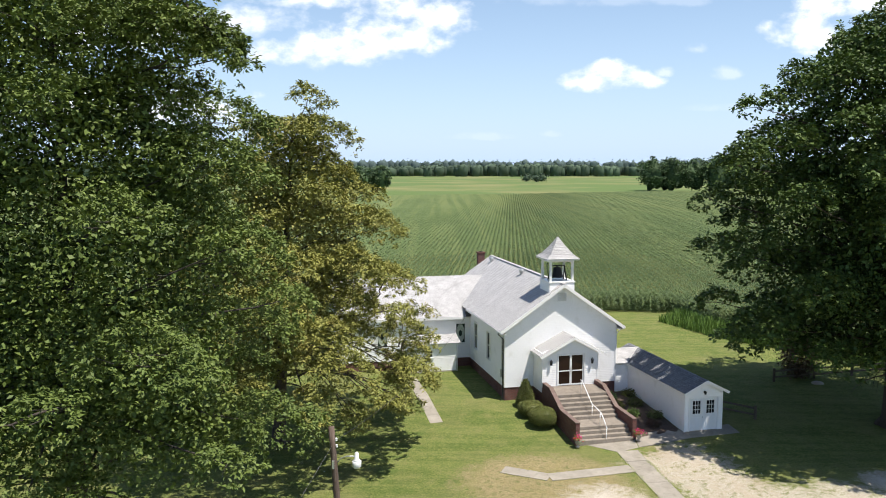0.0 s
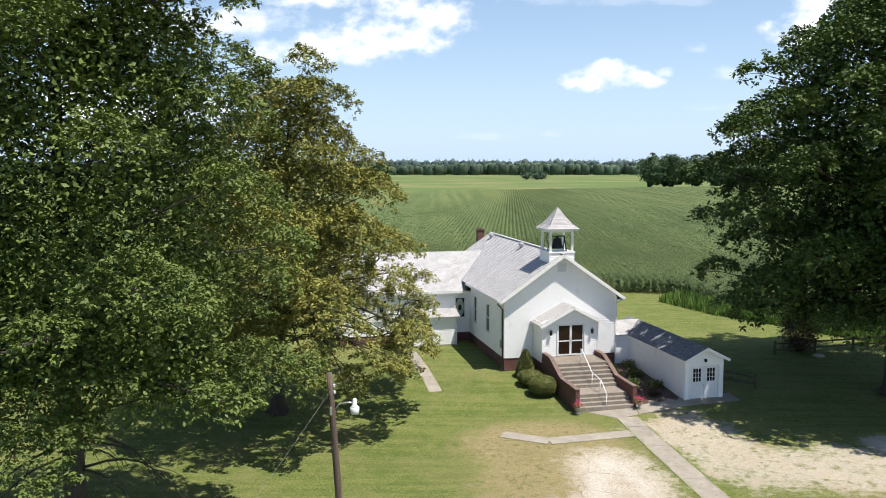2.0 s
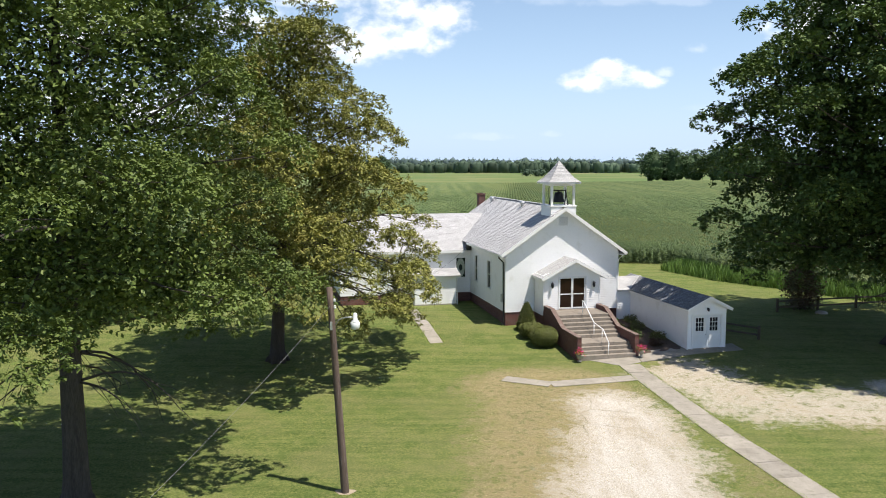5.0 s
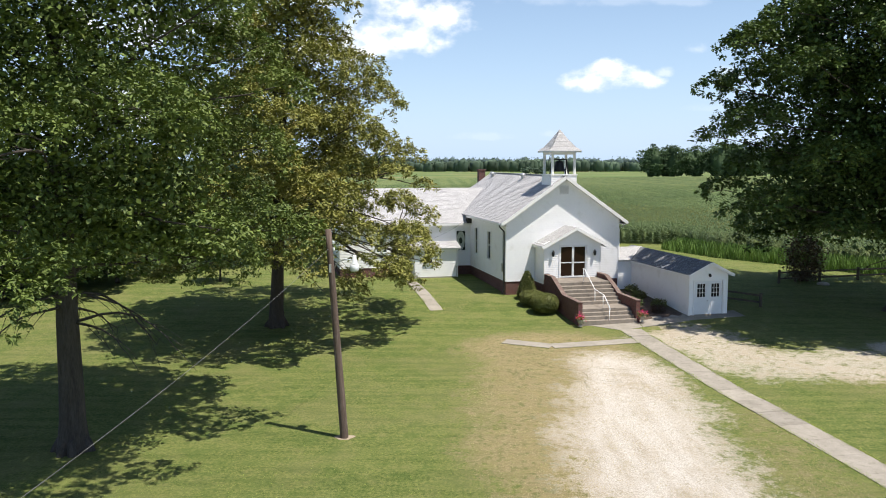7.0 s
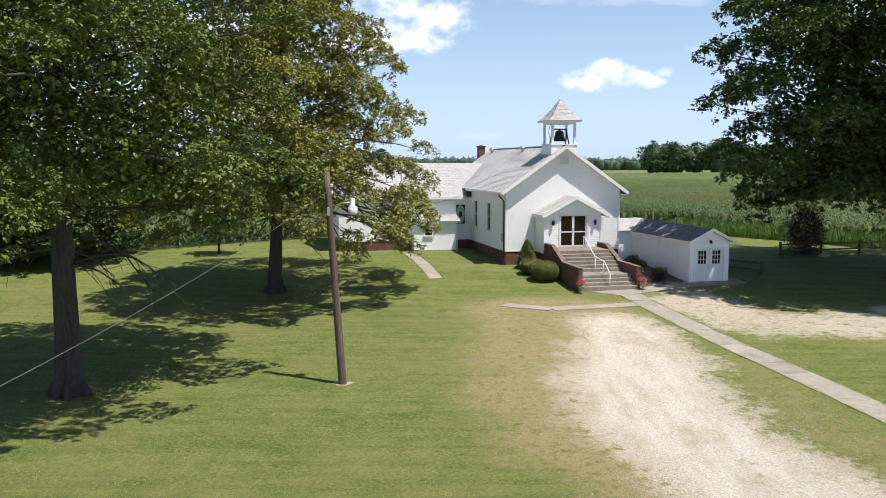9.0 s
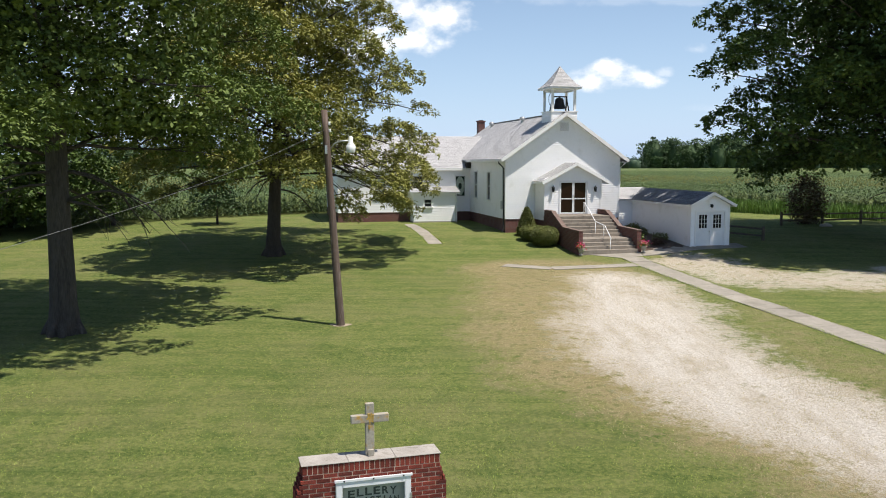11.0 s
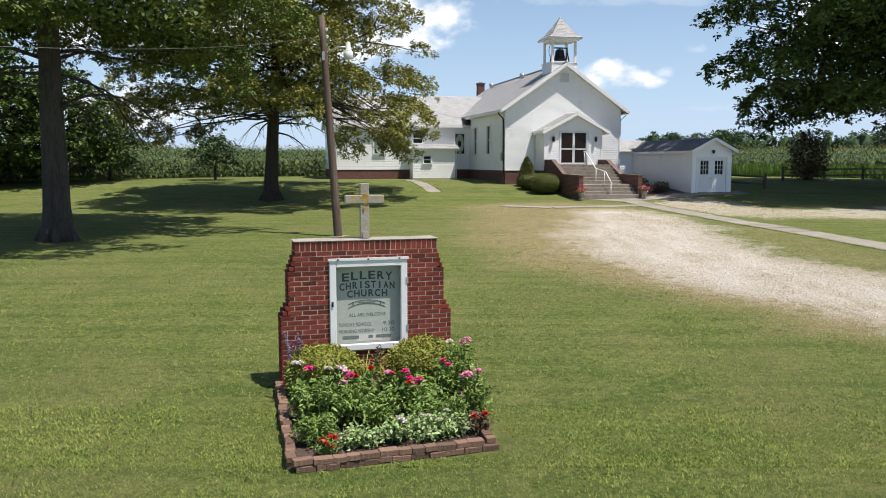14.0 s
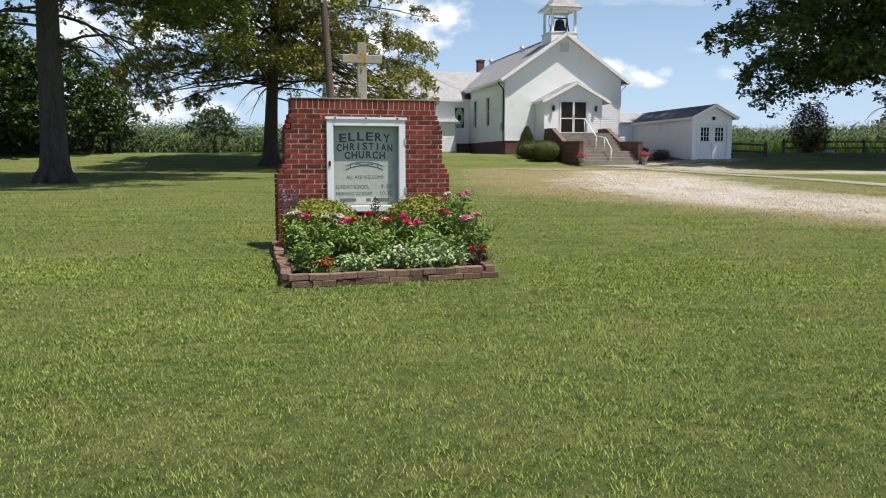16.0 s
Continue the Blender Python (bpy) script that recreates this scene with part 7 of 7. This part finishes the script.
def woods(name, label, trees, per, size, mat, seed, fine=3):
    """A stand of far trees: lumpy crowns set with leaf sprays, down to the ground, in one mesh."""
    rng = np.random.default_rng(seed)
    bm = bmesh.new()
    bmesh.ops.create_icosphere(bm, subdivisions=fine, radius=1)
    ball = np.array([v.co[:] for v in bm.verts])
    tri = np.array([[v.index for v in f.verts] for f in bm.faces])
    tri = np.concatenate([tri, tri[:, 2:]], 1)
    bm.free()
    core, ring = (0.52, (0.16, 0.36)) if fine == 3 else (0.86, (0.10, 0.24))
    vs, fs, base = [], [], 0
    for x, y, h, r in trees:
        z = gz(x, y)
        lump = 1.0 + 0.26 * wobble(ball[:, 0] * 3 + x, ball[:, 1] * 3 + ball[:, 2] * 4 + y, 1.3, seed) + 0.16 * wobble(ball[:, 0] * 7 - y, ball[:, 1] * 7 + ball[:, 2] * 8, 1.2, seed + 7)
        body = ball * lump[:, None]
        mid, half = (0.42, 0.5 * min(1, core + 0.16)) if fine == 3 else (0.36, 0.62)
        if fine < 3:
            # broad flat-topped crowns that stand close
            body = np.stack([body[:, 0], body[:, 1], np.sign(body[:, 2]) * np.abs(body[:, 2]) ** 0.6], 1)
        vs.append(np.stack([x + body[:, 0] * r * core, y + body[:, 1] * r * core, z + h * mid + body[:, 2] * h * half], 1))
        fs.append(tri + base)
        base += len(ball)
        pick = ball[rng.integers(0, len(ball), 60)]
        if fine < 3:
            pick = np.stack([pick[:, 0], pick[:, 1], np.sign(pick[:, 2]) * np.abs(pick[:, 2]) ** 0.6 * 0.92], 1)
        clumps = np.stack([x + pick[:, 0] * r * 0.86, y + pick[:, 1] * r * 0.86, z + h * (mid + 0.06) + pick[:, 2] * h * half * 1.1, r * rng.uniform(*ring, 60)], 1)
        p = crown_points(rng, per, clumps, size * 0.2, 0.7)
        v, q = leaf_cloud(p, size * rng.uniform(0.6, 1.4, per), rng, narrow=0.8)
        vs.append(v)
        fs.append(q + base)
        base += len(v)
    return tagged(quads_object(name, np.concatenate(vs), np.concatenate(fs), mat), label, "woods", kind="stuff")


rw = np.random.default_rng(91)
stand = [(x + rw.normal() * 3, 497 + rw.uniform(-6, 14), rw.uniform(19, 25), rw.uniform(8, 11)) for x in np.arange(127, 345, 8.5)]
stand += [(x, 500, rw.uniform(20, 25), 8) for x in (128, 138, 150, 164)]
woods("woods", "dark green stand of trees at the end of the corn", stand, 1300, 1.1, LEAF_FAR, 1)
woods("woods", "dark trees at the field's edge", [(x, 470 + rw.uniform(-8, 8), rw.uniform(13, 18), rw.uniform(5, 7)) for x in (-58, -52, -46, -40, -35)] + [(x, 480, rw.uniform(16, 21), 7) for x in (-188, -180, -171, -163)], 2000, 0.95, LEAF_FAR, 2)
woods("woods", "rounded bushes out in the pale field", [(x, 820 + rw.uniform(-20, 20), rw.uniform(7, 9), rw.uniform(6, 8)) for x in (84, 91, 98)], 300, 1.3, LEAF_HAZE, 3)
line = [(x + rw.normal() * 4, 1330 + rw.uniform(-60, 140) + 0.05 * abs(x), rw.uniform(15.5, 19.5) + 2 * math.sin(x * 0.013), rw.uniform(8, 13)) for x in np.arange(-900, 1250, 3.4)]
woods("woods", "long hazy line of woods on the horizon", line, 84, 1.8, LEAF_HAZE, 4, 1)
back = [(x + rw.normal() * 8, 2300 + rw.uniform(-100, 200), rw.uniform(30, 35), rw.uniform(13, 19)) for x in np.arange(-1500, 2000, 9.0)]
# the farthest woods carry still more haze in a bluer leaf colour
woods("woods", "farther woods on the horizon tinted blue-green for haze", back, 30, 2.6, surface("haze_tinted_distant_leaves", (0.088, 0.125, 0.118), (0.07, 0.102, 0.10), 0.9, 0.01, 0.05, 0, piece=0.2, leaf=True), 5, 1)
woods("woods", "dark tree beyond the corn by the lot", [(82, 150, 9.5, 4.0), (88, 154, 8.0, 4.0), (94, 150, 8.5, 4)], 1500, 0.5, LEAF_FAR, 6)

# ---- grass blades of the near lawn ----


def lawn_blades(n, y0, y1, seed, bunch):
    """Blades thick on the ground near the sign and thinning with distance, coarser as they thin."""
    rng = np.random.default_rng(seed)
    y = y0 + (y1 - y0) * rng.uniform(0, 1, n) ** bunch
    x = rng.uniform(-1, 1, n) * (0.56 * y + 1.2)
    inv = np.array(SIGN_POSE.inverted())
    lx, ly = inv[0, 0] * x + inv[0, 1] * y + inv[0, 3], inv[1, 0] * x + inv[1, 1] * y + inv[1, 3]
    ok = (gravel_mask(x, y) < 0.4 + rng.normal(size=n) * 0.12) & ~((np.abs(lx + 0.05) < 1.27) & (ly > -3.0) & (ly < 0.45))
    ok &= rng.uniform(size=n) > smoothstep(13, 33, y)
    ok &= rng.uniform(size=n) > 0.7 * dry_mask(x, y)
    ok &= near_line(x, y, ((12.75, 36.0), (14.55, 26.6), (16.6, 15.0), (18.0, 7.0)))[0] > 0.66
    x, y = x[ok], y[ok]
    n = len(x)
    z = ground_z(x, y)
    tuft = 0.6 + 0.8 * (wobble(x, y, 3.0, 4) * 0.5 + 0.5) * (wobble(x, y, 11.0, 6) * 0.5 + 0.5)
    hh = (0.0145 + 0.0006 * np.minimum(y, 18.0)) * rng.uniform(0.5, 1.4, n) * tuft
    w = 0.0022 + 0.00042 * y
    a = rng.uniform(0, math.tau, n)
    lean = hh * rng.uniform(0.5, 2.2, n)
    c, s = np.cos(a), np.sin(a)
    tip = w * 0.25
    v = np.stack([np.stack([x - s * w, y + c * w, z - 0.01], 1), np.stack([x + s * w, y - c * w, z - 0.01], 1),
                  np.stack([x + c * lean + s * tip, y + s * lean - c * tip, z + hh], 1), np.stack([x + c * lean - s * tip, y + s * lean + c * tip, z + hh], 1)], 1).reshape(-1, 3)
    return tagged(quads_object("lawn_grass", v, np.arange(4 * n).reshape(-1, 4), GRASS), "short mown grass blades with straw flecks", "grass", kind="stuff")


lawn_blades(170000, 3.3, 11.0, 1, 1.0)
lawn_blades(150000, 9.0, 34.0, 2, 1.7)


def loose_blades(name, label, x, y, h0, h1, w, mat, seed):
    """Single blades standing at the places x, y."""
    rng = np.random.default_rng(seed)
    n = len(x)
    z = ground_z(x, y)
    hh, a = rng.uniform(h0, h1, n), rng.uniform(0, math.tau, n)
    lean = hh * rng.uniform(0.6, 2.4, n)
    c, s = np.cos(a), np.sin(a)
    tip = w * 0.25
    v = np.stack([np.stack([x - s * w, y + c * w, z - 0.01], 1), np.stack([x + s * w, y - c * w, z - 0.01], 1),
                  np.stack([x + c * lean + s * tip, y + s * lean - c * tip, z + hh], 1), np.stack([x + c * lean - s * tip, y + s * lean + c * tip, z + hh], 1)], 1).reshape(-1, 3)
    return tagged(quads_object(name, v, np.arange(4 * n).reshape(-1, 4), mat), label, "grass", kind="stuff")


def drive_grass():
    """Straw stubble that grows through the gravel, thick at its edges and in the older stretch."""
    rng = np.random.default_rng(64)
    x, y = rng.uniform(1.0, 18.0, 150000), rng.uniform(9.0, 46.0, 150000)
    g, d = gravel_mask(x, y), dry_mask(x, y)
    thick = 0.25 + 0.75 * smoothstep(-0.5, 0.7, wobble(x, y, 1.6, 33))
    keep = rng.uniform(size=len(x)) < np.maximum(d, g) * thick * (1 - 0.35 * smoothstep(0.75, 1.0, g))
    keep &= near_line(x, y, ((11.05, 47.9), (12.75, 36.0), (14.55, 26.6), (16.6, 15.0), (18.0, 7.0)))[0] > 0.6
    keep &= near_line(x, y, ((3.4, 45.2), (5.9, 44.1), (10.75, 45.35)))[0] > 0.5
    loose_blades("dry_grass", "straw-coloured stubble growing through the gravel drive", x[keep], y[keep], 0.014, 0.045, 0.0065, STRAW, 65)


drive_grass()


def verge(line, half, n, seed):
    """Grass leaning over a path's edges."""
    rng = np.random.default_rng(seed)
    pts = np.array(line, float)
    seg = np.hypot(*(pts[1:] - pts[:-1]).T)
    i = rng.choice(len(seg), n, p=seg / seg.sum())
    t = rng.uniform(0, 1, n)[:, None]
    p = pts[i] * (1 - t) + pts[i + 1] * t
    d = (pts[i + 1] - pts[i]) / seg[i][:, None]
    off = rng.choice((-1, 1), n) * (half + np.abs(rng.normal(size=n)) * 0.10 - 0.05 - 0.05 * np.sin(p[:, 0] * 5 + p[:, 1] * 3))
    return p[:, 0] - d[:, 1] * off, p[:, 1] + d[:, 0] * off


vx, vy = zip(verge([(11.05, 47.9), (12.75, 36.0), (14.55, 26.6), (16.6, 15.0)], 0.625, 9000, 1), verge([(3.4, 45.2), (5.9, 44.1), (10.75, 45.35)], 0.52, 700, 2), verge([(-0.42, 52.1), (-2.45, 61.2)], 0.43, 1200, 3))
loose_blades("verge_grass", "green grass creeping over the path edges", np.concatenate(vx), np.concatenate(vy), 0.015, 0.055, 0.012, GRASS, 66)

for ob in scene.objects:
    if ob.name.startswith("mortar_core"):
        ob["kind"] = "stuff"
    if ob.parent and ("roof" in ob.name or "siding" in ob.name) and "deck" not in ob.name and "vent" not in ob.name:
        ob["kind"] = "stuff"
